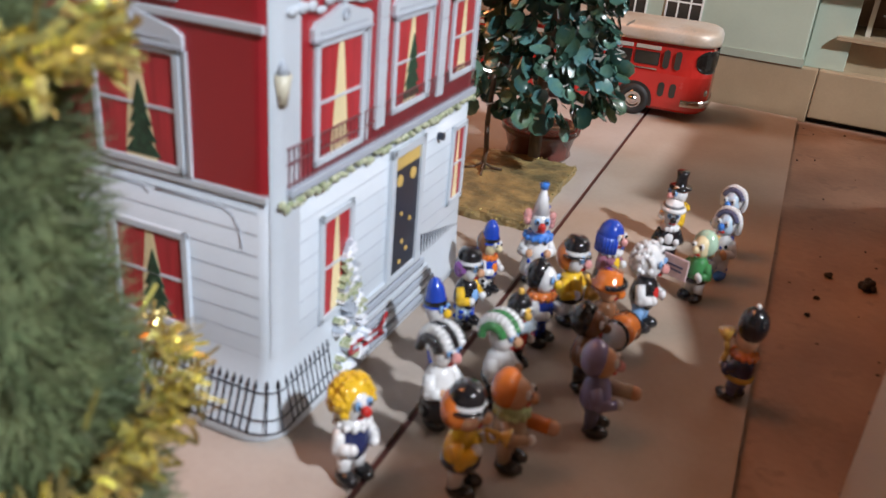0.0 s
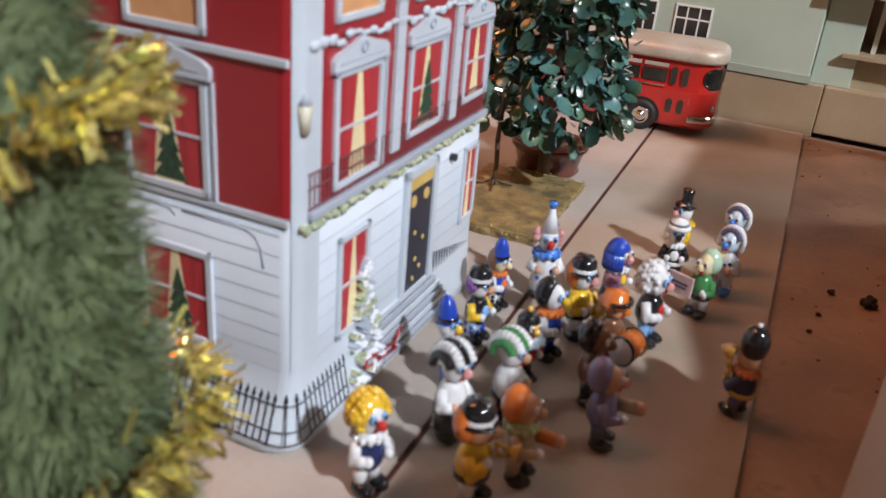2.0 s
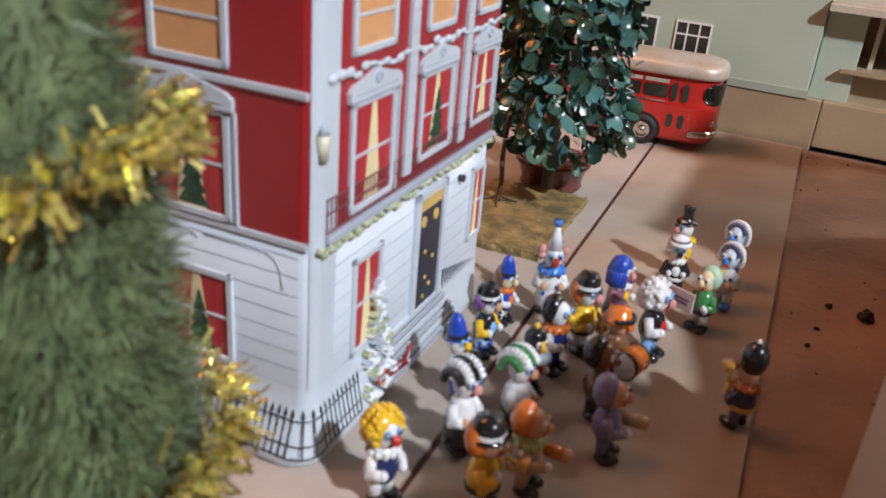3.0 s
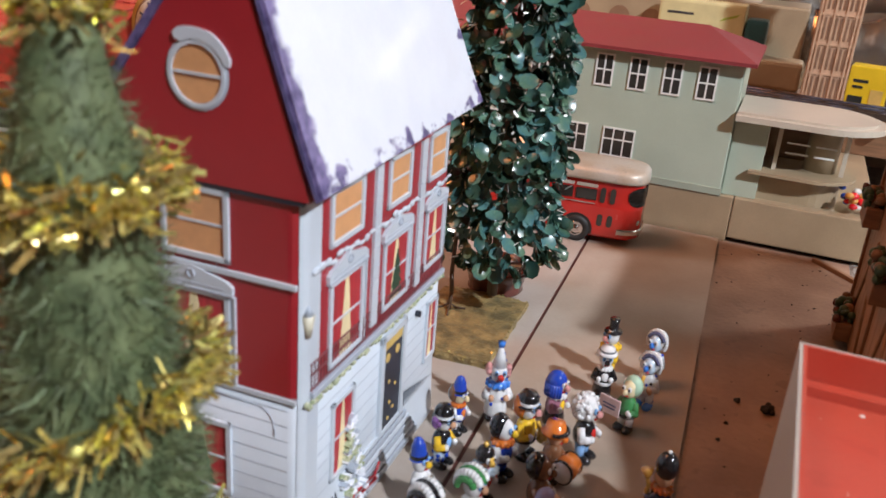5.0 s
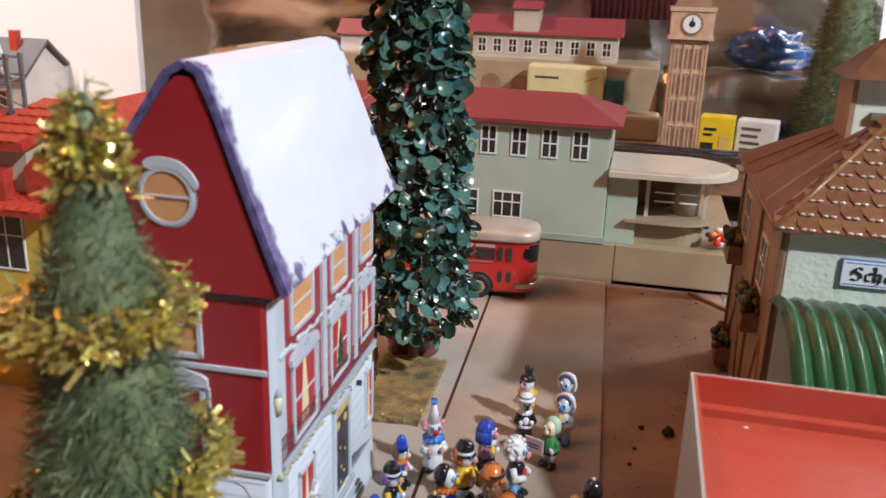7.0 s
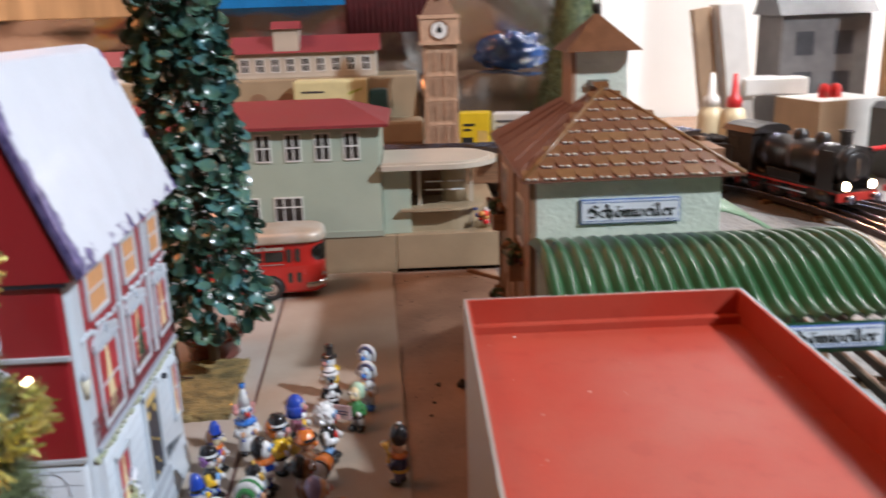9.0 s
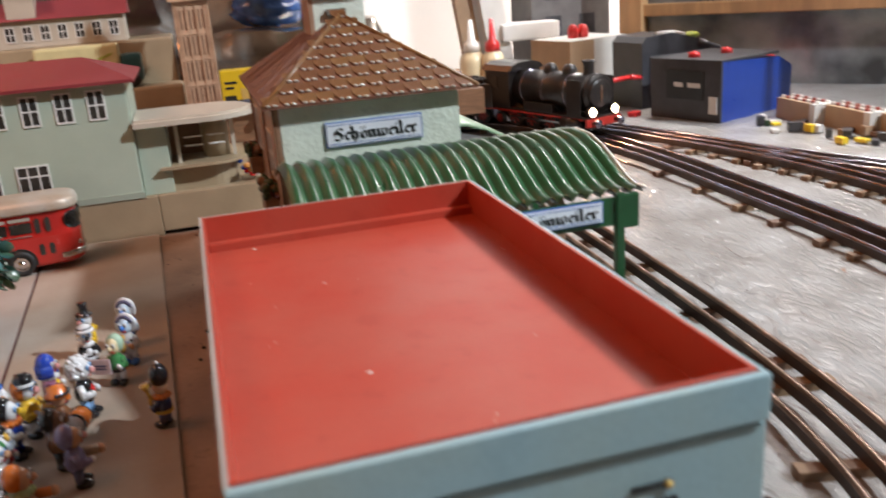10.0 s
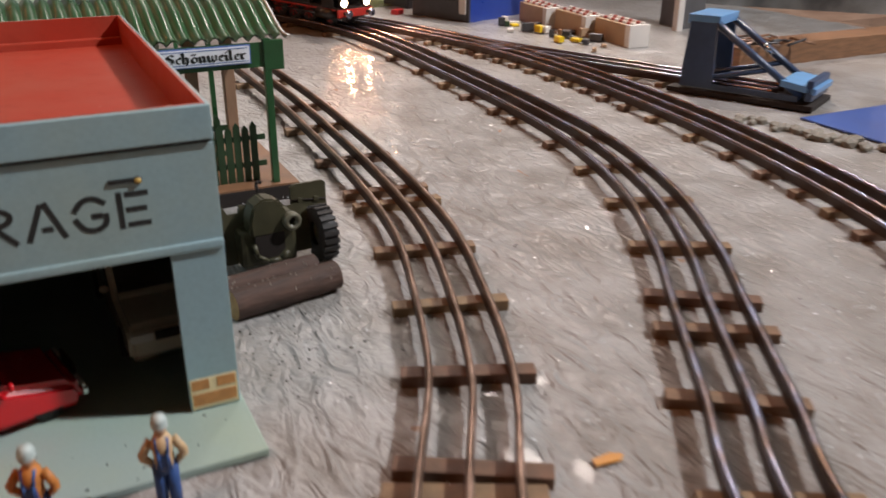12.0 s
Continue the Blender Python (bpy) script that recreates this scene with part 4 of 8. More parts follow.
for p in rng.sample(tips, min(260, len(tips))):
    p = p + Vector((rng.uniform(-0.002, 0.002), rng.uniform(-0.002, 0.002), 0.0006))
    d = Vector((rng.gauss(0, 1), rng.gauss(0, 1), rng.gauss(0, 0.5))).normalized() * rng.uniform(0.0004, 0.0010)
    n = d.cross(Vector((rng.gauss(0, 1), rng.gauss(0, 1), rng.gauss(0, 1)))).normalized() * 0.0003
    k.face((p - n, p + n, p + d + n, p + d - n), m_tinsel)
tagged(k.done("moss_plate"), "golden brown mossy base plate under a wire tree", "base plate")
wire = thing("wire_tree", "thin wire trunk with twisted roots on a mossy plate", "wire tree", pose(-0.136, 0.4250, GROUND + 0.0045))
k = Kit()
k.tube([(0.0, 0.0, 0.0), (0.0008, 0.0, 0.012), (-0.0005, 0.001, 0.024), (0.001, 0.0, 0.05)], 0.0013, m_stem)
k.done("trunk", wire)
for a in (0.4, 2.0, 3.6, 5.0):
    k = Kit(); k.tube([(0, 0, 0.004), (0.004 * math.cos(a), 0.004 * math.sin(a), 0.0015), (0.010 * math.cos(a), 0.010 * math.sin(a), 0.0006)], 0.0007, m_stem)
    k.done("root", wire)


def brush_tree(label, base, height, r, seed, name="christmas_tree", tinsel=True, count=26000):
    rng = random.Random(seed)
    tree = thing(name, label, name.replace("_", " "), pose(*base))
    k = Kit(); k.cyl((0, 0, 0), (0, 0, height * 0.97), 0.002, m_stem, seg=8); k.done("trunk", tree)
    k = Kit(); k.lathe([(0.0, 0.0), (0.016, 0.0), (0.016, 0.006), (0.006, 0.012), (0.0, 0.012)], m_wood, seg=20); k.done("foot", tree)

    def radius(s):
        return r * float(np.interp(s, (0.0, 0.13, 0.23, 0.31, 0.40, 0.50, 0.62, 0.69, 0.76, 0.83, 0.89, 1.0), (1.08, 1.04, 1.02, 0.95, 0.86, 0.81, 0.68, 0.60, 0.53, 0.40, 0.28, 0.06)))

    k = Kit()
    for i in range(count):
        s = 1 - math.sqrt(rng.random())
        s = 0.06 + 0.94 * s
        z, a = height * s, rng.uniform(0, 2 * math.pi)
        rr = radius(s) * rng.uniform(0.72, 1.04)
        r0 = rr * rng.uniform(0.50, 0.82)
        up = rng.uniform(-0.004, 0.006)
        d = Vector((math.cos(a), math.sin(a), 0))
        n = Vector((-math.sin(a), math.cos(a), 0)) * rng.uniform(0.00016, 0.00030)
        tw = Vector((0, 0, 1)) * rng.uniform(-0.0004, 0.0004)
        p, q = d * r0 + Vector((0, 0, z)), d * rr + Vector((0, 0, z + up * 1.3)) + n * rng.uniform(-20, 20)
        k.bm.faces.new([k.bm.verts.new(v) for v in (p - n - tw, p + n + tw, q)])
    k._own(list(k.bm.verts), m_brush, False)
    ob = k.done("needles", tree, "soft dark green bottle brush bristles"); ob["kind"] = "stuff"
    k = Kit()
    k.lathe([(0.0, height * 0.985)] + [(radius(s) * 0.72, height * s) for s in np.linspace(0.97, 0.06, 14)] + [(0.0, height * 0.06)], m_brush, seg=20)
    k.done("core", tree, "dense green inside")
    for zc, wind, tilt in () if not tinsel else ((0.930, 0.075, 0.0), (0.740, 0.044, 0.006), (0.512, 0.032, 0.042), (0.215, 0.042, 0.045)):
        k = Kit()
        for i in range(900 if zc < 0.9 else 520):
            a = rng.uniform(0, 2 * math.pi)
            s = min(0.995, zc + tilt * math.cos(a - 0.45) + rng.gauss(0, wind * 0.30))
            rr = radius(s) * rng.uniform(0.93, 1.10) * (1.0 if zc < 0.9 else 0.85)
            p = Vector((rr * math.cos(a), rr * math.sin(a), height * s))
            d = Vector((math.cos(a) + rng.gauss(0, 0.7), math.sin(a) + rng.gauss(0, 0.7), rng.gauss(0, 0.7))).normalized() * rng.uniform(0.0030, 0.0085 if zc < 0.9 else 0.0060)
            n = d.cross(Vector((rng.gauss(0, 1), rng.gauss(0, 1), rng.gauss(0, 1)))).normalized() * rng.uniform(0.00035, 0.00085)
            k.bm.faces.new([k.bm.verts.new(v) for v in (p - n, p + n, p + d + n, p + d - n)])
        k._own(list(k.bm.verts), m_tinsel, False)
        ob = k.done("tinsel", tree, "glittering gold tinsel garland"); ob["kind"] = "stuff"
    return tree


brush_tree("green bottle brush christmas tree wound with gold tinsel", (-0.1140, 0.1200, GROUND), 0.230, 0.0345, 8)


# ---- red bus ----
bus = thing("toy_bus", "red tin bus with a silver roof, dusty", "toy bus", pose(-0.1030, 0.6200, GROUND, 0, 0, 5))
BL, BW = 0.118, 0.0235      # rear reach and half width; the nose reaches 0.048 ahead of the front axle


def bus_plan(grow=0.0):
    w = BW + grow
    pts = [(-BL, -w), (0.031, -w)]
    pts += [(0.031 + (0.017 + grow) * math.sin(t), -w * math.cos(t) ** 0.55 if math.cos(t) > 0 else 0.0) for t in np.linspace(0.2, math.pi / 2, 9)]
    return pts + [(x, -y) for x, y in reversed(pts[:-1])]


def shell(plan_rows, material, smooth=True):
    """Plan outlines at several heights joined to a skin, closed at both ends."""
    k = Kit()
    rings = [[k.bm.verts.new((x, y, z)) for x, y in plan] for plan, z in plan_rows]
    n = len(rings[0])
    for a, b in zip(rings, rings[1:]):
        for i in range(n):
            k.bm.faces.new((a[i], a[(i + 1) % n], b[(i + 1) % n], b[i]))
    k.bm.faces.new(rings[0]); k.bm.faces.new(rings[-1])
    k._own([v for r in rings for v in r], material, smooth)
    return k


k = shell([(bus_plan(-0.0025), 0.0055), (bus_plan(-0.0004), 0.0075), (bus_plan(), 0.012), (bus_plan(), 0.030), (bus_plan(-0.0008), 0.0345), (bus_plan(-0.0022), 0.0495)], m_bus_red, False)
k.done("body", bus, "glossy red body")
k = shell([(bus_plan(-0.0012), 0.0495), (bus_plan(0.0006), 0.0502), (bus_plan(0.0008), 0.0520), (bus_plan(0.0004), 0.0560), (bus_plan(-0.0010), 0.0580), (bus_plan(-0.0035), 0.0592), (bus_plan(-0.012), 0.0602)], m_silver, True)
k.done("roof", bus, "silver grey roof with brownish dust")
for s in (-1, 1):
    for x0 in (-0.112, -0.094, -0.076, -0.058, -0.040, -0.0215, -0.0035):
        k = Kit()
        k.box(x0, s * (BW - 0.0008), 0.0345, x0 + 0.0160, s * (BW - 0.0022) + s * 0.0016, 0.0430, m_window, 0.0006)
        k.box(x0, s * (BW - 0.0014), 0.0443, x0 + 0.0160, s * (BW - 0.0026) + s * 0.0016, 0.0468, m_silver, 0.0004)
        k.done("window", bus, "dark window under a narrow skylight")
    for x0 in (0.0150, 0.0225):
        k = Kit()
        for z0, z1 in ((0.0335, 0.0455), (0.0150, 0.0245)):
            pts = [(x0 + 0.0021 + 0.0021 * math.cos(a), (z1 - 0.0022 if a < math.pi else z0 + 0.0022) + 0.0022 * math.sin(a)) for a in np.linspace(0, 2 * math.pi, 17)[:-1]]
            k.prism(pts, "y", s * (BW - 0.0012), s * (BW + 0.0004), m_window)
        k.done("door_window", bus, "narrow dark door pane")
    k = Kit(); k.box(-0.110, s * BW, 0.0318, 0.012, s * (BW + 0.0006), 0.0326, m_chrome); k.done("trim_strip", bus, "thin bright line")
    k = Kit(); k.box(-0.095, s * BW, 0.0205, -0.018, s * (BW + 0.0004), 0.0211, m_gold_print); k.done("trim_strip", bus, "thin gold line")
    for x0 in (0.0, -0.090):
        k = Kit()
        k.lathe([(0.0, -0.0035), (0.0085, -0.0035), (0.0104, -0.0025), (0.0104, 0.0025), (0.0085, 0.0035), (0.0060, 0.0035), (0.0058, 0.0022), (0.0, 0.0022)], m_tyre, seg=28)
        wheel = k.done("wheel", bus, "black tyre", pose(x0, s * (BW - 0.0022), 0.0104, 90 if s < 0 else -90))
        k = Kit()
        k.lathe([(0.0, 0.0048), (0.0018, 0.0046), (0.0024, 0.0030), (0.0042, 0.0028), (0.0052, 0.0038), (0.0058, 0.0034), (0.0058, 0.001), (0.0, 0.001)], m_chrome, seg=24)
        k.done("hubcap", wheel, "silver hubcap")
        k = Kit()
        k.prism([(x0 + 0.0125 * math.cos(a), 0.0104 + 0.0125 * math.sin(a)) for a in np.linspace(-0.25, math.pi + 0.25, 18)], "y", s * (BW - 0.004), s * (BW + 0.0002), m_dark)
        k.done("wheel_arch", bus, "dark wheel arch")
    k = Kit()
    rows = []
    for n in range(13):
        f = n / 12
        t = 0.30 + 1.10 * f
        x, y = 0.031 + 0.0168 * math.sin(t), (BW - 0.0006) * max(0.0, math.cos(t)) ** 0.55
        swell = math.sqrt(max(0.0, 1 - (1 - min(1.0, 0.06 + f * 2.0)) ** 2))
        low, high = 0.0405 - 0.0078 * swell, 0.0405 + 0.0072 * swell
        rows.append([k.bm.verts.new((x + 0.0003, s * y, low + (high - low) * q / 4)) for q in range(5)])
    for p, q in zip(rows, rows[1:]):
        for n in range(4):
            k.bm.faces.new((p[n], p[n + 1], q[n + 1], q[n]))
    k._own([v for r in rows for v in r], m_window, True)
    bmesh.ops.solidify(k.bm, geom=k.bm.faces[:], thickness=0.0008)
    k.done("front_window", bus, "dark window curving round the nose")
k = shell([(bus_plan(0.0008), 0.0105), (bus_plan(0.0014), 0.0120), (bus_plan(0.0012), 0.0140), (bus_plan(0.0004), 0.0148)], m_chrome, False)
for f in [f for f in k.bm.faces if f.calc_center_median().x < 0.030]:
    k.bm.faces.remove(f)
k.done("bumper", bus, "silver front bumper")
for y in (-0.0155, 0.0155):
    k = Kit(); k.ball((0.0445, y, 0.0200), 0.0026, m_chrome, s=(0.8, 1, 1)); k.done("headlight", bus, "chrome headlight")


# ---- mint station hall ----
hall = thing("station_hall", "mint green tin station hall with a red hipped roof", "station building", pose(-0.17, 0.72, 0.0315))
sx0, sx1, sy0, sy1 = -0.330, -0.0055, 0.672, 0.780
k = Kit(); k.box(sx0, sy0, 0.0315, sx1, sy1, 0.1345, m_mint, 0.0008); k.done("wall", hall, "", W(hall))
k = Kit(); k.box(sx0 - 0.001, sy0 - 0.001, 0.0315, sx1 + 0.001, sy1, 0.0370, m_mint_dark); k.done("plinth", hall, "darker green base band", W(hall))
k = Kit()
ex0, ex1, ey0, ey1, ez, rz = sx0 - 0.008, 0.0035, 0.664, 0.790, 0.1345, 0.1555
a, b, c, d = (ex0, ey0, ez), (ex1, ey0, ez), (ex1, ey1, ez), (ex0, ey1, ez)
r0, r1 = (ex0 + 0.045, 0.727, rz), (ex1 - 0.045, 0.727, rz)
up = 0.0028
k.face([a, b, c, d], m_red_roof)
A, B, C, D = [(x, y, z + up) for x, y, z in (a, b, c, d)]
for q in ((A, B, r1, r0), (B, C, r1), (C, D, r0, r1), (D, A, r0), (a, b, B, A), (b, c, C, B), (c, d, D, C), (d, a, A, D)):
    k.face(q, m_red_roof)
k.done("roof", hall, "red tin hipped roof", W(hall))
front = Side("y", sy0, -1)


def grid_window(parent, side, u0, z0, u1, z1, cols, rows_at, lab, w=0.0011, depth=0.003):
    k = Kit(); side.rect(k, u0 + 0.0004, z0 + 0.0004, u1 - 0.0004, z1 - 0.0004, -0.0006, 0.00035, m_glass_dark)
    win = k.done("window", parent, lab, W(parent))
    bars = [(u0, z0, u0 + w, z1, 0.0010), (u1 - w, z0, u1, z1, 0.0010), (u0 + w, z1 - w, u1 - w, z1, 0.0010), (u0 + w, z0, u1 - w, z0 + w, 0.0010)]
    bars += [(u0 + (u1 - u0) * c / cols - w * 0.45, z0 + w, u0 + (u1 - u0) * c / cols + w * 0.45, z1 - w, 0.0008) for c in range(1, cols)]
    bars += [(u0 + w, z0 + (z1 - z0) * f - w * 0.45, u1 - w, z0 + (z1 - z0) * f + w * 0.45, 0.0007) for f in rows_at]
    for p, q, r, t, out in bars:
        k = Kit(); side.rect(k, p, q, r, t, -0.0005, out, m_white_line); k.done("bar", win, "white window bar")
    return win


for u in (-0.036, -0.0625, -0.0893, -0.1165, -0.1435, -0.1705, -0.1975, -0.2245, -0.2515, -0.2785, -0.3055):
    grid_window(hall, front, u - 0.0020, 0.1045, u + 0.0128, 0.1305, 2, (0.50,), "narrow white barred upper window", w=0.0014)
for u in (-0.1050, -0.1445, -0.1840, -0.2235, -0.2630):
    grid_window(hall, front, u, 0.0480, u + 0.0265, 0.0720, 3, (0.60,), "wide lower window with white bars", w=0.0013)
k = Kit(); k.box(sx1 - 0.0004, sy0 + 0.003, 0.0315, sx1 + 0.0006, sy0 + 0.004, 0.134, m_mint_dark); k.done("seam", hall, "", W(hall))

# round ended refreshment annex
annex = thing("station_annex", "small mint kiosk annex with a round overhanging beige roof", "kiosk", pose(0.03, 0.72, 0.0315))
k = Kit(); k.box(-0.0045, 0.678, 0.0315, 0.0215, 0.760, 0.0935, m_mint, 0.0006); k.done("wall", annex, "", W(annex))
k = Kit()
pts = [(-0.0045, 0.663), (0.060, 0.663)] + [(0.060 + 0.045 * math.sin(t), 0.708 - 0.045 * math.cos(t)) for t in np.linspace(0.1, math.pi, 18)] + [(-0.0045, 0.753)]
k.prism(pts, "z", 0.0940, 0.0985, m_beige); k.done("roof", annex, "beige roof with a rounded end", W(annex))
k = Kit()
pts2 = [(-0.0040, 0.668), (0.058, 0.668)] + [(0.058 + 0.040 * math.sin(t), 0.708 - 0.040 * math.cos(t)) for t in np.linspace(0.1, math.pi, 18)] + [(-0.0040, 0.748)]
k.prism(pts2, "z", 0.0985, 0.1005, m_beige); k.done("roof_rim", annex, "", W(annex))
k = Kit()
pts3 = [(0.0215, 0.684), (0.058, 0.684)] + [(0.058 + 0.024 * math.sin(t), 0.708 - 0.024 * math.cos(t)) for t in np.linspace(0.1, math.pi, 14)] + [(0.0215, 0.732)]
k.prism(pts3, "z", 0.0315, 0.0530, m_platform); k.done("counter", annex, "rounded tan counter", W(annex))
pts4 = [(0.0120, 0.672), (0.058, 0.672)] + [(0.058 + 0.034 * math.sin(t), 0.708 - 0.036 * math.cos(t)) for t in np.linspace(0.1, math.pi, 16)] + [(0.0215, 0.744)]
k = Kit(); k.prism(pts4, "z", 0.0530, 0.0555, m_platform); k.done("shelf", annex, "overhanging shelf", W(annex))
for x, y in ((0.030, 0.690), (0.080, 0.700)):
    k = Kit(); k.box(x - 0.0016, y - 0.0016, 0.0555, x + 0.0016, y + 0.0016, 0.0940, m_beige); k.done("post", annex, "", W(annex))
k = Kit(); k.cyl((0.0640, 0.712, 0.0555), (0.0640, 0.712, 0.0940), 0.0125, m_platform, seg=20); k.done("core", annex, "thick round tan column", W(annex))
k = Kit(); k.box(0.0218, 0.735, 0.0540, 0.0560, 0.738, 0.0940, m_tower_dark); k.done("back_wall", annex, "dim rear wall", W(annex))
for x0, x1 in ((0.036, 0.053), (0.057, 0.072)):
    k = Kit(); k.box(x0, 0.6865, 0.0700, x1, 0.6880, 0.0712, m_white_line); k.box(x0, 0.6865, 0.0780, x1, 0.6880, 0.0790, m_white_line); k.done("rail", annex, "", W(annex))
k = Kit()
rng = random.Random(12)
for i in range(26):
    k.ball((rng.gauss(0, 0.005), rng.gauss(0, 0.005), 0.006 + abs(rng.gauss(0, 0.005))), rng.uniform(0.0026, 0.0045), rng.choice([m_orange, m_car_red, m_blue_box, m_white_card]), s=(1, 1, 0.7), u=7, v=5)
tagged(k.done("wrapped_sweet", at=pose(0.0950, 0.690, 0.0315)), "crumpled orange and blue foil wrapped sweet", "wrapped sweet")
k = Kit(); k.box(-0.026, -0.0018, 0, 0.026, 0.0018, 0.0035, m_wood, 0.0006)
tagged(k.done("wooden_stick", at=pose(0.091, 0.648, -0.006, 0, 0, -48)), "thin brown wooden stick lying on the table", "stick")


# ---- garage ----
garage = thing("toy_garage", "tin garage with red flat roof and pale blue front", "toy garage", pose(0.106, 0.137, GROUND))
gx0, gx1, gy0, gy1, gz = 0.0455, 0.1668, 0.0303, 0.2437, 0.1138
k = Kit(); k.box(gx0 + 0.0010, gy0 + 0.0010, 0.0965, gx1 - 0.0010, gy1 - 0.0010, 0.0995, m_gar_red); k.done("roof_floor", garage, "scratched red roof deck", W(garage))
for nm, b in (("rim", (gx0 + 0.0011, gy0 + 0.0011, 0.0990, gx0 + 0.0022, gy1 - 0.0011, gz)), ("rim", (gx1 - 0.0022, gy0 + 0.0011, 0.0990, gx1 - 0.0011, gy1 - 0.0011, gz)),
              ("rim", (gx0 + 0.0022, gy1 - 0.0022, 0.0990, gx1 - 0.0022, gy1 - 0.0011, gz)), ("rim", (gx0 + 0.0022, gy0 + 0.0011, 0.0990, gx1 - 0.0022, gy0 + 0.0022, gz))):
    k = Kit(); k.box(*b, m_gar_red); k.done("rim", garage, "red raised roof rim", W(garage))
for x, y, r in ((0.0660, 0.2330, 0.0007), (0.0870, 0.1770, 0.0005), (0.0870, 0.0970, 0.0008)):
    k = Kit(); k.ball((0, 0, 0), r, m_white_line, s=(1.3, 0.9, 0.35), u=7, v=5); k.done("paint_fleck", garage, "pale fleck on the roof deck", W(garage) @ pose(x, y, 0.0996))
k = Kit(); k.box(gx0 + 0.0022, gy1 - 0.0065, 0.0990, gx1 - 0.0022, gy1 - 0.0022, 0.1032, m_gar_red, 0.0006); k.done("rim_fold", garage, "", W(garage))
k = Kit(); k.box(gx0, gy0, GROUND, gx0 + 0.0010, gy1, gz, m_gar_side); k.done("side_wall", garage, "grey tin side wall", W(garage))
k = Kit(); k.box(gx1 - 0.0010, gy0, GROUND, gx1, gy1, gz, m_gar_blue); k.done("side_wall", garage, "pale blue tin side wall", W(garage))
k = Kit(); k.box(gx0 + 0.001, gy1 - 0.0010, GROUND, gx1 - 0.001, gy1, gz, m_gar_side); k.done("back_wall", garage, "", W(garage))
k = Kit()
k.box(gx0, gy0 - 0.0012, 0.0640, gx1, gy0, 0.1010, m_gar_blue, 0.0003)
fascia = k.done("fascia", garage, "pale blue front board", W(garage))
k = Kit(); k.box(gx0, gy0 - 0.0026, 0.1022, gx1, gy0, gz + 0.0002, m_gar_blue, 0.0006); k.done("parapet", garage, "pale blue folded parapet band", W(garage))
# black strip paints the shadow in the fold under the parapet
k = Kit(); k.box(gx0 + 0.0004, gy0 - 0.0006, 0.1008, gx1 - 0.0004, gy0 + 0.0004, 0.1024, m_letter); k.done("shadow_gap", garage, "black strip drawn as the shadow under the parapet", W(garage))
k = Kit(); k.box(gx0, gy0 - 0.0022, 0.0628, gx1, gy0, 0.0664, m_gar_blue, 0.0009); k.done("lintel", garage, "pale blue folded lower edge", W(garage))
for x0, x1 in ((gx0, gx0 + 0.0185), (gx1 - 0.0185, gx1)):
    k = Kit(); k.box(x0, gy0 - 0.0010, GROUND + 0.0018, x1, gy0 + 0.0010, 0.0640, m_gar_blue, 0.0003)
    pil = k.done("pillar", garage, "pale blue front pillar with orange bricks", W(garage))
    k = Kit(); k.box(x0 + 0.0006, gy0 - 0.0012, -0.0008, x1 - 0.0006, gy0 - 0.0008, 0.0118, m_cream); k.done("mortar", pil, "cream mortar")
    for a, b, c, d in ((x0 + 0.0012, 0.0005, x1 - 0.0012, 0.0055), (x0 + 0.0012, 0.0072, x0 + 0.0075, 0.0112), (x0 + 0.0105, 0.0072, x1 - 0.0012, 0.0112)):
        k = Kit(); k.box(a, gy0 - 0.00135, b, c, gy0 - 0.0009, d, m_pale_orange); k.done("brick", pil, "")
k = Kit(); k.box(gx0, -0.0045, GROUND - 0.0018, gx1 + 0.0015, gy1, GROUND + 0.0012, m_slab, 0.0005); k.done("slab", garage, "turquoise green base plate", W(garage))
# added dark sheets carry the shade inside the garage in their colour
k = Kit(); k.box(gx0 + 0.0012, gy0 + 0.165, GROUND + 0.0012, gx1 - 0.0012, gy0 + 0.1662, 0.096, m_inside); k.done("inner_wall", garage, "dark sheet standing in for the shade inside", W(garage))
k = Kit(); k.box(gx0 + 0.0012, gy0 + 0.001, 0.0900, gx1 - 0.0012, gy1 - 0.0012, 0.0912, m_inside); k.done("inner_ceiling", garage, "dark sheet standing in for the shade inside", W(garage))
STENCIL = {"G": [[(0.92, 0.78), (0.62, 0.97), (0.30, 0.91), (0.08, 0.64)], [(0.08, 0.42), (0.28, 0.10), (0.62, 0.03), (0.92, 0.20), (0.92, 0.47)], [(0.55, 0.45), (0.80, 0.45)]],
           "A": [[(0.02, 0.0), (0.44, 0.96)], [(0.54, 1.0), (0.98, 0.0)], [(0.42, 0.28), (0.66, 0.28)]],
           "R": [[(0.10, 0.0), (0.10, 1.0)], [(0.28, 0.94), (0.70, 0.94), (0.90, 0.75), (0.70, 0.54), (0.28, 0.54)], [(0.50, 0.42), (0.92, 0.0)]],
           "E": [[(0.12, 0.0), (0.12, 1.0)], [(0.30, 0.93), (0.92, 0.93)], [(0.30, 0.5), (0.84, 0.5)], [(0.30, 0.07), (0.92, 0.07)]]}
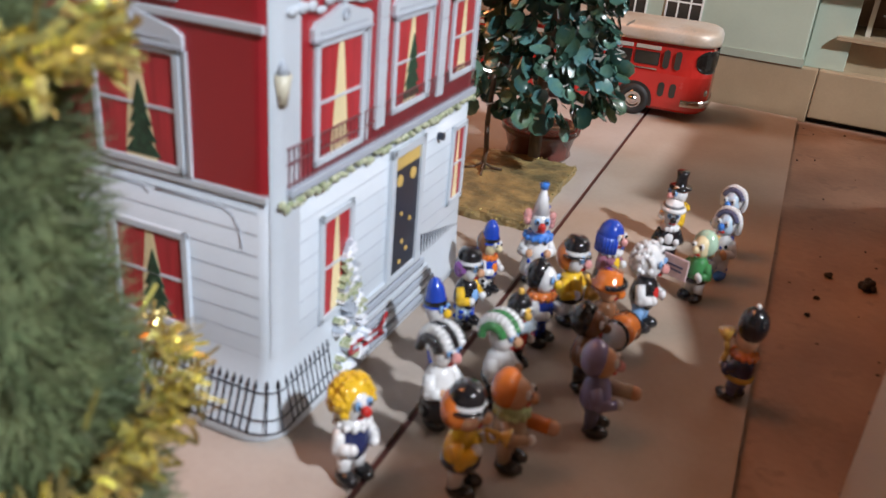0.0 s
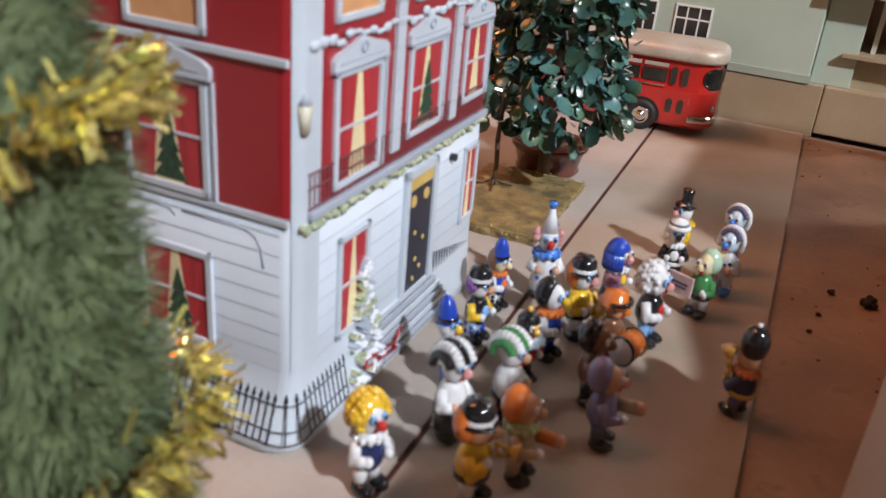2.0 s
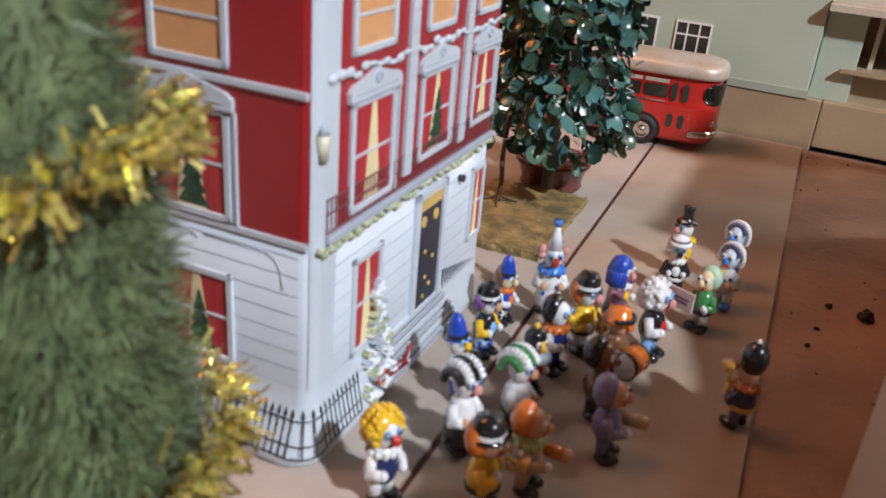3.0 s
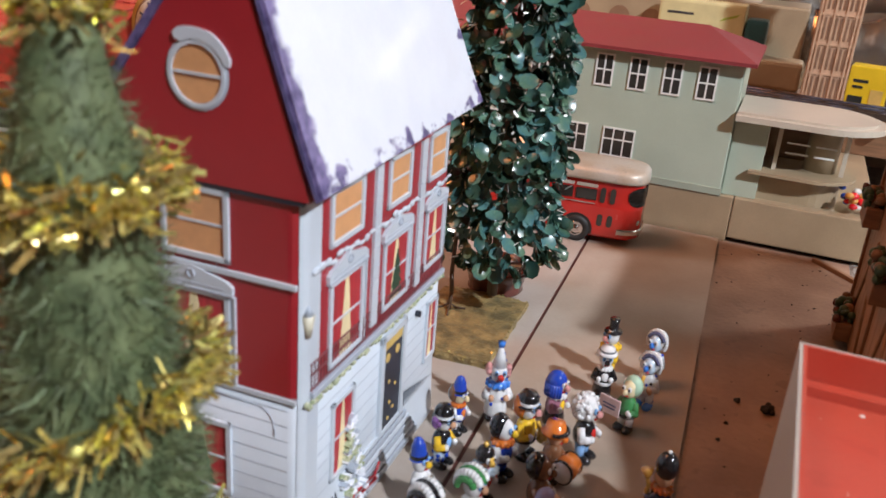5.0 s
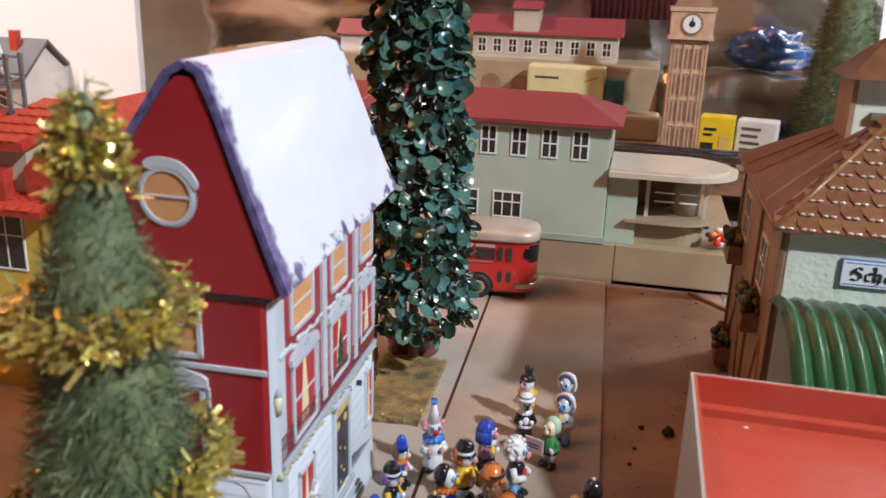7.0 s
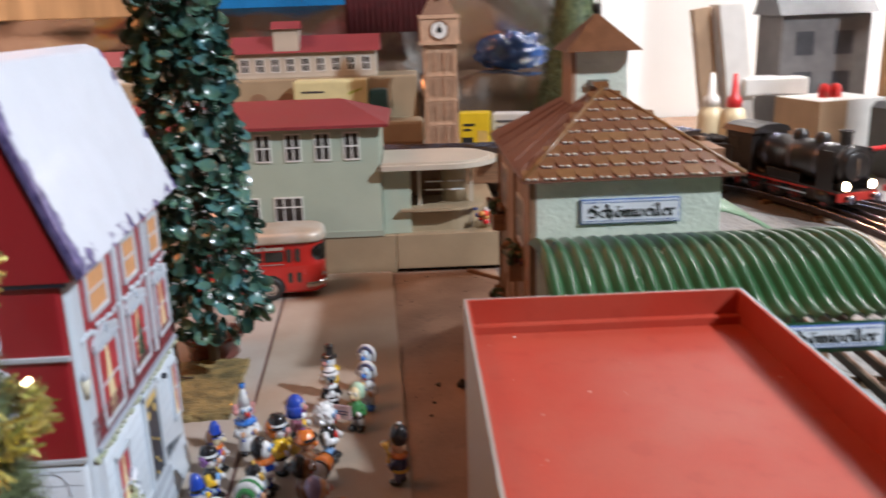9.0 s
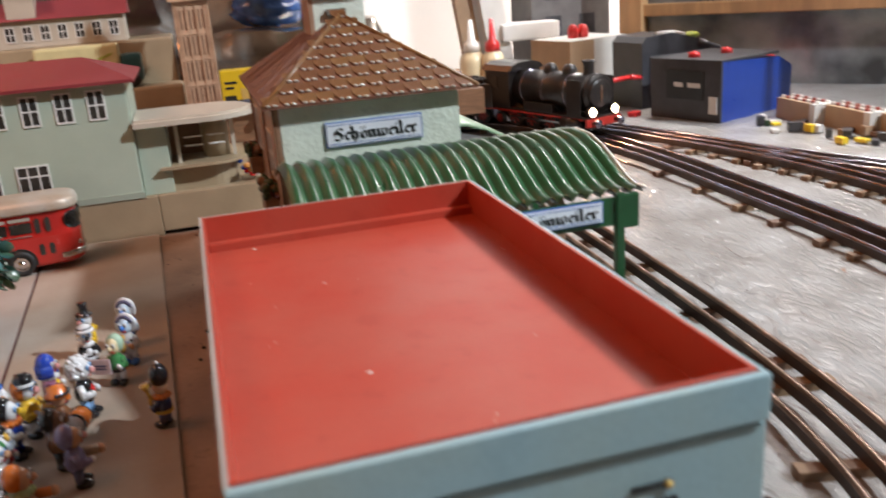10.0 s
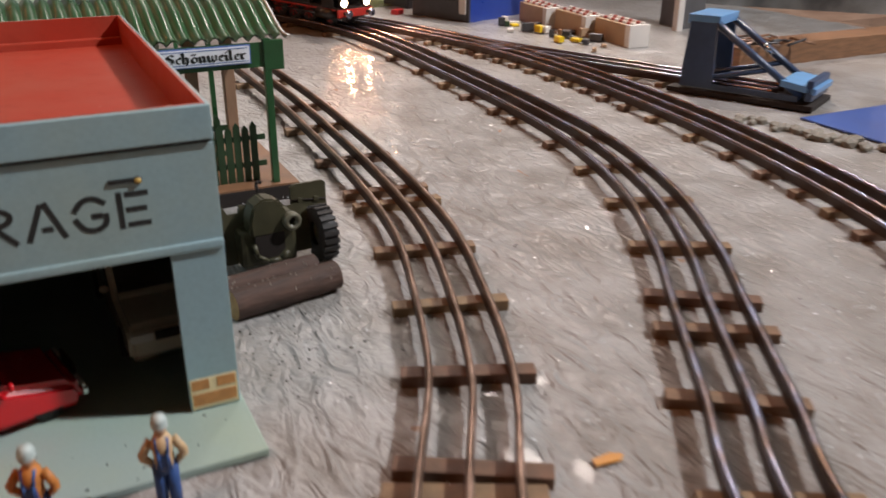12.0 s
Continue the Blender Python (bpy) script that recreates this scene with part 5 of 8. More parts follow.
for n, c in enumerate("GARAGE"):
    k = Kit()
    x0, z0, sx, sz = 0.0655 + n * 0.01355, 0.0754, 0.0112, 0.0122
    m = 0
    for stroke in STENCIL[c]:
        for _ in range(2 if len(stroke) > 3 else 0):
            cut = [stroke[0]]
            for p, q in zip(stroke, stroke[1:]):
                cut += [(0.75 * p[0] + 0.25 * q[0], 0.75 * p[1] + 0.25 * q[1]), (0.25 * p[0] + 0.75 * q[0], 0.25 * p[1] + 0.75 * q[1])]
            stroke = cut + [stroke[-1]]
        for p, q in zip(stroke, stroke[1:]):
            p, q = Vector((p[0] * sx, p[1] * sz)), Vector((q[0] * sx, q[1] * sz))
            d = (q - p).normalized()
            s = Vector((-d.y, d.x)) * 0.00092
            e = d * 0.0003
            m += 1
            k.prism([(x0 + v.x, z0 + v.y) for v in (p - e - s, p - e + s, q + e + s, q + e - s)], "y", gy0 - 0.00128 - m * 0.000002, gy0 - 0.0010, m_letter)
    k.done("letter", fascia, "black stencil letter")
for x, z in ((0.0680, 0.0902), (0.1412, 0.0912)):
    k = Kit(); k.cyl((x, gy0 - 0.0012, z), (x, gy0 - 0.0018, z), 0.0014, m_letter, seg=10); k.ball((x, gy0 - 0.0018, z), 0.0011, m_gold_print, s=(1, 0.5, 1))
    k.done("lamp_stub", fascia, "small brass pin")
k = Kit(); k.box(0.1320, gy0 - 0.0018, 0.0908, 0.1400, gy0 - 0.0012, 0.0922, m_letter); k.done("lamp_bar", fascia, "black bar above the letters")


def small_car(name, label, m_body, at, long=0.088, wide=0.036, high=0.026, hood=0.0175, swept=0.0, seat=0.0):
    car = thing(name, label, "toy car", at, group="cars in the garage")
    h, w = long / 2, wide / 2
    prof = [(-h, 0.006 - swept), (-h, hood - 0.0055 - swept), (-h * 0.93, hood - 0.002 - swept), (h * (seat - 0.42), hood), (h * (seat - 0.10), high), (h * 0.60, high), (h * 0.94, hood), (h, hood - 0.003), (h, 0.006 - swept)]
    k = Kit(); k.prism([(x, z) for x, z in prof], "x", -w, w, m_body)
    bmesh.ops.bevel(k.bm, geom=k.bm.edges[:], offset=0.0022 + swept * 0.25, segments=3, affect="EDGES")
    k.done("body", car)
    k = Kit(); k.prism([(h * (seat - 0.425), hood + 0.0008), (h * (seat - 0.13), high - 0.0016), (h * (seat - 0.08), high - 0.0016), (h * (seat - 0.37), hood + 0.0008)], "x", -w * 0.86, w * 0.86, m_glass_dark); k.done("windscreen", car, "dark windscreen")
    for s in (-1, 1):
        k = Kit(); k.prism([(-h * 0.28, hood + 0.001), (-h * 0.04, high - 0.003), (h * 0.54, high - 0.003), (h * 0.78, hood + 0.001)], "x", s * w - s * 0.0004, s * (w + 0.0004), m_window); k.done("side_window", car, "dark side window")
        for y in (-h * 0.62, h * 0.62):
            k = Kit(); k.lathe([(0, -0.003), (0.0060, -0.003), (0.0066, -0.002), (0.0066, 0.002), (0.0060, 0.003), (0, 0.003)], m_tyre, seg=18)
            wheel = k.done("wheel", car, "", pose(s * (w - 0.002 - swept * 0.7), y, 0.0066 - swept * 0.3, 0, 90, 0) @ Matrix.Scale(1 - swept * 45, 4))
            k = Kit(); k.lathe([(0, 0.0034), (0.0034, 0.0034), (0.0034, 0.001)], m_chrome, seg=12); k.done("rim", wheel, "")
        k = Kit(); k.box(s * w * 0.70 - 0.0045, -h - 0.0006, hood - 0.0078 - swept * 0.5, s * w * 0.70 + 0.0045, -h + 0.0006, hood - 0.0042 - swept, m_white_card, 0.0003); k.done("headlight", car, "")
    k = Kit(); k.box(-w * 0.42, -h - 0.0006, hood - 0.0080, w * 0.42, -h + 0.0004, hood - 0.0042, m_dark); k.done("grille", car, "dark grille")
    for s in (-1, 1):
        k = Kit(); k.ball((s * (w + 0.0022), -h * 0.30, hood + 0.0022), 0.0022, m_body, s=(1, 0.5, 0.75), u=10, v=7); k.done("mirror", car, "")
    k = Kit(); k.box(-w * 0.95, -h - 0.0012, 0.0065, w * 0.95, -h + 0.0006, 0.0090, m_chrome, 0.0003); k.done("bumper", car, "bright bumper")
    return car


small_car("toy_car", "khaki toy car parked in the garage", m_khaki, pose(0.1480, 0.1150, GROUND + 0.0012, 0, 0, 3), long=0.100, wide=0.036, high=0.0440, hood=0.0225)
small_car("toy_car", "bright red sports car parked in the garage", m_car_red, pose(0.0760, 0.0570, GROUND + 0.0012, 0, 0, 104), long=0.070, wide=0.036, high=0.0250, hood=0.0190, swept=0.0035, seat=0.16)

rng = random.Random(77)
k = Kit()
for i in range(12):
    x, y, r = rng.uniform(gx0 + 0.006, gx1 - 0.006), rng.uniform(gy0 + 0.006, gy1 - 0.010), rng.uniform(0.00012, 0.00035)
    k.ball((x, y, 0.0996), r, m_white_card, s=(rng.uniform(0.8, 2.0), 1, 0.5), u=6, v=4)
ob = k.done("dust_speck", garage, "pale dust specks on the red roof", W(garage)); ob["kind"] = "stuff"
k = Kit()
for i in range(13):
    x, y, r = rng.uniform(0.085, gx1 - 0.002), rng.uniform(-0.003, gy0 - 0.004), rng.uniform(0.0002, 0.0006)
    k.ball((x, y, GROUND + 0.0013), r, m_dark, s=(rng.uniform(0.6, 1.6), 1, 0.4), u=6, v=4)
ob = k.done("dirt_speck", garage, "dark dirt specks on the base plate", W(garage)); ob["kind"] = "stuff"


# ---- small country station with canopy ----
stn = thing("country_station", "small tin country station with brown tiled roof and stucco front", "station building", pose(0.150, 0.46, GROUND))
k = Kit(); k.box(0.0955, 0.372, GROUND, 0.2030, 0.555, 0.1400, m_stucco, 0.0006); k.done("wall", stn, "mint white rough stucco", W(stn))
for i in range(15):
    y = 0.3725 + i * 0.0122
    k = Kit(); k.box(0.0935, y, GROUND, 0.0956, y + 0.0116, 0.1395, m_plank_wall, 0.0003); k.done("plank", stn, "brown wall plank", W(stn))
for y0, z0, y1, z1 in ((0.376, 0.0, 0.400, 0.07), (0.400, 0.07, 0.430, 0.005), (0.470, 0.0, 0.500, 0.07), (0.500, 0.07, 0.535, 0.01)):
    k = Kit(); k.tube([(0.0932, y0, z0), (0.0932, y1, z1)], 0.0011, m_wood, seg=4); k.done("timber", stn, "dark brown painted brace", W(stn))
for y in (0.374, 0.452, 0.553):
    k = Kit(); k.box(0.0918, y - 0.002, GROUND, 0.0934, y + 0.002, 0.1395, m_wood); k.done("timber", stn, "dark brown painted post", W(stn))
side = Side("x", 0.0934, -1)
for y0, z0 in ((0.505, 0.092), (0.415, 0.088)):
    grid_window(stn, side, y0, z0, y0 + 0.026, z0 + 0.030, 2, (0.5,), "small barred side window")
for y0, z0 in ((0.5180, 0.0720), (0.4140, 0.0650), (0.5120, 0.0000)):
    k = Kit()
    k.box(0.0840, y0, z0, 0.0932, y0 + 0.0300, z0 + 0.0120, m_wood, 0.0006)
    rng = random.Random(int(y0 * 1000))
    for i in range(36):
        k.ball((rng.uniform(0.0835, 0.0925), rng.uniform(y0, y0 + 0.030), z0 + 0.012 + rng.uniform(0, 0.008)), rng.uniform(0.0018, 0.0034), rng.choice([m_fence, m_fence, m_wood, m_pot]), u=6, v=5)
    k.done("flower_box", stn, "brown flower box with dark withered plants", W(stn))
rx0, rx1, ry0, ry1, rez, rrz = 0.0870, 0.2140, 0.3665, 0.5660, 0.1400, 0.1835
apex, back = Vector((0.1495, 0.4450, rrz)), Vector((0.1495, 0.4900, rrz))
k = Kit()
c4 = [(rx0, ry0, rez), (rx1, ry0, rez), (rx1, ry1, rez), (rx0, ry1, rez)]
k.face(c4, m_tile_side)
for q in ((c4[0], c4[1], apex), (c4[1], c4[2], back, apex), (c4[2], c4[3], back), (c4[3], c4[0], apex, back)):
    k.face(q, m_tile_side)
k.box(rx0 - 0.0004, ry0 - 0.0006, rez - 0.0016, rx1 + 0.0004, ry1 + 0.0006, rez, m_tile_side)
roof = k.done("roof", stn, "brown tiled hipped roof", W(stn))
nside = (Vector(c4[0]) - Vector(c4[3])).cross(back - Vector(c4[3])).normalized()
nside = nside if nside.x < 0 else -nside
for i in range(5):
    k = Kit()
    quad = [Vector(c4[3]).lerp(Vector(c4[0]), f).lerp(back.lerp(apex, f), h) for f, h in ((0.12 + i * 0.17, 0.04), (0.22 + i * 0.17, 0.04), (0.22 + i * 0.17, 0.93), (0.12 + i * 0.17, 0.93))]
    lo, hi = [k.bm.verts.new(q - nside * 0.0002) for q in quad], [k.bm.verts.new(q + nside * 0.00045) for q in quad]
    k.bm.faces.new(hi)
    for n in range(4):
        k.bm.faces.new((lo[n], lo[(n + 1) % 4], hi[(n + 1) % 4], hi[n]))
    k._own(lo + hi, m_tile_side, False)
    k.done("pressed_panel", roof, "broad pressed band on the side slope")
k = Kit(); k.tube([c4[0], apex], 0.0016, m_tile, seg=7); k.tube([c4[1], apex], 0.0016, m_tile, seg=7); k.tube([apex, back], 0.0016, m_tile, seg=7)
k.done("ridge", roof, "glazed brown ridge")
# scale tiles on the front slope
up = (apex - (Vector(c4[0]) + Vector(c4[1])) / 2)
slope_len = up.length
upn = up.normalized()
nrm = Vector((1, 0, 0)).cross(upn).normalized()
k = Kit()
tw, th = 0.0104, 0.0100
outline = [(-tw / 2, th * 0.55), (-tw / 2, 0.0), (-tw * 0.30, -th * 0.40), (tw * 0.30, -th * 0.40), (tw / 2, 0.0), (tw / 2, th * 0.55)]
lo = [k.bm.verts.new((x, y, 0.0004)) for x, y in outline]
hi = [k.bm.verts.new((x * 0.96, y, 0.0007 - 0.0003 * (y > 0))) for x, y in outline]
k.bm.faces.new(hi)
for i in range(6):
    k.bm.faces.new((lo[i], lo[(i + 1) % 6], hi[(i + 1) % 6], hi[i]))
k._own(lo + hi, m_tile, False)
# silver beads stand in for the glints on each tile's lower edge
for s in (-1, 1):
    k.ball((s * 0.0019, -th * 0.36, 0.0006), 0.0013, m_glitter_glint, s=(1.15, 0.6, 0.6), u=7, v=5)
tile_mesh = k.done("roof_tile", roof)
basis = Matrix((Vector((1, 0, 0)), upn, nrm)).transposed().to_4x4()
used = False
rng = random.Random(4)
for r in range(9):
    d = 0.0035 + r * 0.0108
    half = (rx1 - rx0) / 2 * (1 - d / slope_len) - 0.0018
    count = int(2 * half / tw) + 1
    for c in range(count):
        x = 0.1495 + (c - (count - 1) / 2) * tw * 1.005
        ob = tile_mesh
        if used:
            ob = tile_mesh.copy()
            scene.collection.objects.link(ob)
        used = True
        ob.matrix_basis = Matrix.Translation(Vector((x, ry0, rez)) + upn * d + nrm * (0.0001 + 0.0001 * (r % 2))) @ basis @ Matrix.Rotation(rng.uniform(-0.03, 0.03), 4, "Z")
tower = Kit(); tower.box(0.1345, 0.462, 0.168, 0.1690, 0.496, 0.2060, m_stucco, 0.0005)
tw_ob = tower.done("tower", stn, "short stucco turret", W(stn))
k = Kit(); k.box(0.1318, 0.4615, 0.168, 0.1347, 0.4965, 0.2060, m_plank_wall); k.done("turret_side", tw_ob, "brown turret side")
k = Kit()
tp = [(0.1265, 0.452, 0.2055), (0.1765, 0.452, 0.2055), (0.1765, 0.506, 0.2055), (0.1265, 0.506, 0.2055)]
k.face(tp, m_tile_side)
for i in range(4):
    k.face((tp[i], tp[(i + 1) % 4], (0.1515, 0.479, 0.2300)), m_tile)
k.done("turret_roof", tw_ob, "brown pyramid turret roof")
k = Kit(); k.ball((0.1515, 0.479, 0.2325), 0.0030, m_dark); k.cyl((0.1515, 0.479, 0.2275), (0.1515, 0.479, 0.231), 0.0016, m_dark); k.done("finial", tw_ob, "dark ball finial")
k = Kit(); k.box(0.1432, 0.4590, 0.1830, 0.1560, 0.4622, 0.1870, m_stone); k.done("flashing", tw_ob, "grey flashing")


MINIM = [(-0.08, 0.86), (0.07, 0.74), (0.07, 0.22), (0.22, 0.10)]
STALK = [(-0.06, 1.50), (0.07, 1.38), (0.07, 0.22), (0.22, 0.10)]
PEN = {"i": (0.42, [MINIM, [(0.02, 1.18), (0.12, 1.26)]]),
       "n": (0.79, [MINIM, [(0.07, 0.72), (0.30, 0.90), (0.46, 0.76), (0.46, 0.22), (0.57, 0.11)]]),
       "r": (0.56, [MINIM, [(0.07, 0.72), (0.26, 0.90), (0.42, 0.80)]]),
       "l": (0.42, [STALK]),
       "h": (0.80, [STALK, [(0.07, 0.72), (0.30, 0.90), (0.46, 0.76), (0.46, 0.12), (0.30, -0.16)]]),
       "e": (0.66, [[(0.50, 0.26), (0.32, 0.09), (0.09, 0.26), (0.09, 0.70), (0.30, 0.90), (0.46, 0.72), (0.14, 0.46)]]),
       "c": (0.62, [[(0.50, 0.26), (0.32, 0.09), (0.09, 0.26), (0.09, 0.72), (0.30, 0.90), (0.48, 0.78)]]),
       "w": (1.04, [[(-0.02, 0.92), (0.07, 0.80), (0.07, 0.26), (0.25, 0.09), (0.43, 0.26), (0.43, 0.92)], [(0.43, 0.26), (0.62, 0.09), (0.82, 0.28), (0.82, 0.80), (0.74, 0.94)]]),
       "ö": (0.76, [[(0.30, 0.90), (0.09, 0.70), (0.09, 0.26), (0.30, 0.09), (0.52, 0.28), (0.52, 0.72), (0.30, 0.90)], [(0.10, 1.20), (0.18, 1.28)], [(0.38, 1.20), (0.46, 1.28)]]),
       "S": (0.92, [[(0.74, 1.20), (0.52, 1.42), (0.20, 1.22), (0.24, 0.94), (0.62, 0.68), (0.66, 0.30), (0.40, 0.09), (0.02, 0.22)], [(0.02, 0.62), (0.02, 1.00), (0.22, 1.22)]])}


def black_letter(text, parent, x, y, z, width, height):
    """Old German lettering drawn with a broad slanted nib, standing upright and facing -y."""
    total = sum(PEN[c][0] for c in text) - 0.2
    sx, sz = width / total, height / 1.75
    nib = Vector((0.105, 0.085))
    at = 0.08
    for c in text:
        k = Kit()
        n = 0
        for line_points in PEN[c][1]:
            for p, q in zip(line_points, line_points[1:]):
                p, q = Vector(p), Vector(q)
                d = (q - p).normalized() * 0.02
                side = Vector((-d.y, d.x)) * 1.4
                n += 1
                quad = (p - d - nib - side, p - d + nib + side, q + d + nib + side, q + d - nib - side)
                if abs((q - p).normalized().cross(nib.normalized())) < 0.25:
                    side = Vector((-d.y, d.x)) * 2.4
                    quad = (p - nib * 0.8 - side, p - nib * 0.8 + side, q + nib * 0.8 + side, q + nib * 0.8 - side)
                k.prism([(x - width / 2 + (at + v.x) * sx, z - height * 0.42 + v.y * sz) for v in quad], "y", y - 0.00012 - n * 0.000012, y + 0.0002, m_letter)
        k.done("letter", parent)
        at += PEN[c][0]


def station_sign(parent, x0, x1, y, z0, z1):
    k = Kit(); k.box(x0, y - 0.0010, z0, x1, y, z1, m_sign_blue, 0.0002)
    sign = k.done("name_board", parent, "white name board with a blue border", W(parent))
    k = Kit(); k.box(x0 + 0.0008, y - 0.0013, z0 + 0.0008, x1 - 0.0008, y - 0.0008, z1 - 0.0008, m_sign_white); k.done("board", sign, "")
    k = Kit(); k.box(x0 + 0.0017, y - 0.00145, z0 + 0.0017, x1 - 0.0017, y - 0.0012, z0 + 0.0021, m_sign_blue); k.box(x0 + 0.0017, y - 0.00145, z1 - 0.0021, x1 - 0.0017, y - 0.0012, z1 - 0.0017, m_sign_blue); k.done("line", sign, "")
    black_letter("Schönweiler", sign, (x0 + x1) / 2, y - 0.0014, (z0 + z1) / 2, (x1 - x0) * 0.84, (z1 - z0) * 0.62)
    return sign


k = Kit()
for off in (0.0, -0.0009):
    rows = []
    for i in range(97):
        y = 0.3920 + 0.1500 * i / 96
        ph = abs(math.sin(math.pi * 16 * i / 96))
        rows.append([k.bm.verts.new((x, y, z + off + 0.0022 * ph)) for x, z in ((0.2030, 0.1130), (0.2130, 0.1120), (0.2240, 0.1085), (0.2350, 0.1030), (0.2440, 0.0975))])
    for p, q in zip(rows, rows[1:]):
        for j in range(4):
            k.bm.faces.new((p[j], p[j + 1], q[j + 1], q[j]))
k._own(list(k.bm.verts), m_lean_to, True)
k.done("lean_to_roof", stn, "pale green corrugated lean-to roof", W(stn))
for y in (0.3960, 0.5380):
    k = Kit(); k.box(0.2395, y - 0.0018, GROUND, 0.2431, y + 0.0018, 0.0985, m_canopy, 0.0003); k.done("lean_to_post", stn, "green post", W(stn))
station_sign(stn, 0.1208, 0.1790, 0.3718, 0.1120, 0.1268)

canopy = thing("platform_canopy", "green corrugated tin platform canopy with posts", "platform canopy", pose(0.175, 0.31, GROUND))
prof = [(0.3715, 0.1010), (0.3600, 0.1065), (0.3450, 0.1110), (0.3280, 0.1135), (0.3120, 0.1130), (0.2960, 0.1090), (0.2820, 0.1030), (0.2700, 0.0975), (0.2600, 0.0950), (0.2520, 0.0955)]
prof = [(float(np.interp(t, np.linspace(0, 1, len(prof)), [p[0] for p in prof])), float(np.interp(t, np.linspace(0, 1, len(prof)), [p[1] for p in prof]))) for t in np.linspace(0, 1, 28)]
k = Kit()
N, per = 264, 22
for lay, off in ((0, 0.0), (1, -0.0009)):
    rows = []
    for i in range(N + 1):
        x = 0.0885 + 0.1715 * i / N
        ph = abs(math.sin(math.pi * per * i / N))
        rows.append([k.bm.verts.new((x, y, z + off + 0.0030 * ph - 0.0015)) for y, z in prof])
    for a, b in zip(rows, rows[1:]):
        for j in range(len(prof) - 1):
            k.bm.faces.new((a[j], b[j], b[j + 1], a[j + 1]))
k._own(list(k.bm.verts), m_canopy, True)
k.done("corrugated_roof", canopy, "glossy dark green corrugated tin", W(canopy))
k = Kit(); k.tube([(0.2602, y, z) for y, z in prof[::3]], 0.0009, m_white_line, seg=6); k.done("edge", canopy, "worn bright tin edge", W(canopy))
k = Kit(); k.box(0.0905, 0.2515, 0.0780, 0.2560, 0.2532, 0.0925, m_canopy); k.done("valance", canopy, "dark green valance", W(canopy))
k = Kit(); k.box(0.2445, 0.2500, 0.0760, 0.2565, 0.2545, 0.0935, m_canopy, 0.0005); k.done("bracket", canopy, "", W(canopy))
for x, y in ((0.2465, 0.2525), (0.0950, 0.2525), (0.2465, 0.3650)):
    k = Kit(); k.box(x - 0.0022, y - 0.0022, GROUND + 0.004, x + 0.0022, y + 0.0022, 0.0945, m_canopy, 0.0004); k.done("post", canopy, "green square post", W(canopy))
for x, y in ((0.2330, 0.300), (0.2090, 0.295), (0.1500, 0.300)):
    k = Kit(); k.box(x - 0.0035, y - 0.0035, GROUND + 0.004, x + 0.0035, y + 0.0035, 0.1000, m_plank_wall, 0.0005); k.done("inner_post", canopy, "brown inner post", W(canopy))
station_sign(canopy, 0.1830, 0.2365, 0.2508, 0.0808, 0.0922)
k = Kit(); k.box(0.0900, 0.2460, GROUND - 0.003, 0.2600, 0.3715, GROUND + 0.0070, m_dark, 0.0008); k.box(0.0902, 0.2462, GROUND + 0.0070, 0.2598, 0.3713, GROUND + 0.0082, m_wood)
k.done("deck", canopy, "dark edged brown platform deck", W(canopy))
for j, (y, x0, x1) in enumerate(((0.2600, 0.1980, 0.2440), (0.2900, 0.1980, 0.2280))):
    fence = thing("picket_fence", "dark green picket fence on the station platform", "fence", pose((x0 + x1) / 2, y, GROUND + 0.0082), group="platform fences")
    n = int((x1 - x0) / 0.0052)
    for i in range(n):
        x = x0 + 0.0052 * i
        k = Kit(); k.prism([(x, 0.0050), (x + 0.0041, 0.0050), (x + 0.0041, 0.0385 + 0.002 * (i % 2)), (x + 0.0020, 0.0415 + 0.002 * (i % 2)), (x, 0.0385 + 0.002 * (i % 2))], "y", y, y + 0.0012, m_fence)
        k.done("picket", fence, "", W(fence))
    for z in (0.014, 0.031):
        k = Kit(); k.box(x0 - 0.001, y + 0.0012, z, x1, y + 0.0026, z + 0.0034, m_fence); k.done("rail", fence, "", W(fence))


# ---- field gun, logs, debris ----
gun = thing("field_gun", "olive drab toy field gun with rubber wheels", "toy gun", pose(0.2150, 0.1560, GROUND - 0.002, 0, 0, 4) @ Matrix.Scale(1.14, 4))
k = Kit()
k.prism([(-0.028, 0.004), (0.020, 0.004), (0.022, 0.022), (0.017, 0.0262), (0.009, 0.0262), (0.006, 0.0300), (-0.012, 0.0300), (-0.013, 0.0268), (-0.018, 0.0268), (-0.020, 0.0310), (-0.028, 0.0310)], "y", 0.0, 0.0016, m_olive)
k.done("shield", gun, "angular olive gun shield", pose(0, -0.004, 0, -12))
k = Kit(); k.prism([(0.0075, 0.0290), (0.0235, 0.0255), (0.0250, 0.0275), (0.0245, 0.0395), (0.0230, 0.0408), (0.0085, 0.0398), (0.0070, 0.0385)], "y", -0.002, -0.0004, m_olive)
for x in (0.0115, 0.0195):
    k.box(x - 0.0012, -0.0028, 0.0312, x + 0.0012, -0.0018, 0.0334, m_olive, 0.0003)
k.cyl((0.0075, -0.0022, 0.0324), (0.0246, -0.0022, 0.0320), 0.0004, m_dark, seg=6)
k.done("side_shield", gun, "raised olive flap", pose(0.0036, 0.003, -0.0054, -6, 4))
k = Kit(); k.cyl((0.0075, 0.020, 0.0215), (0.0075, -0.011, 0.0226), 0.0036, m_olive, r1=0.0036, seg=18); k.lathe([(0.0036, -0.002), (0.0041, -0.001), (0.0042, 0.0016), (0.0037, 0.0024), (0.0021, 0.0024), (0.0018, -0.0015), (0.0, -0.0016)], m_muzzle, seg=20)
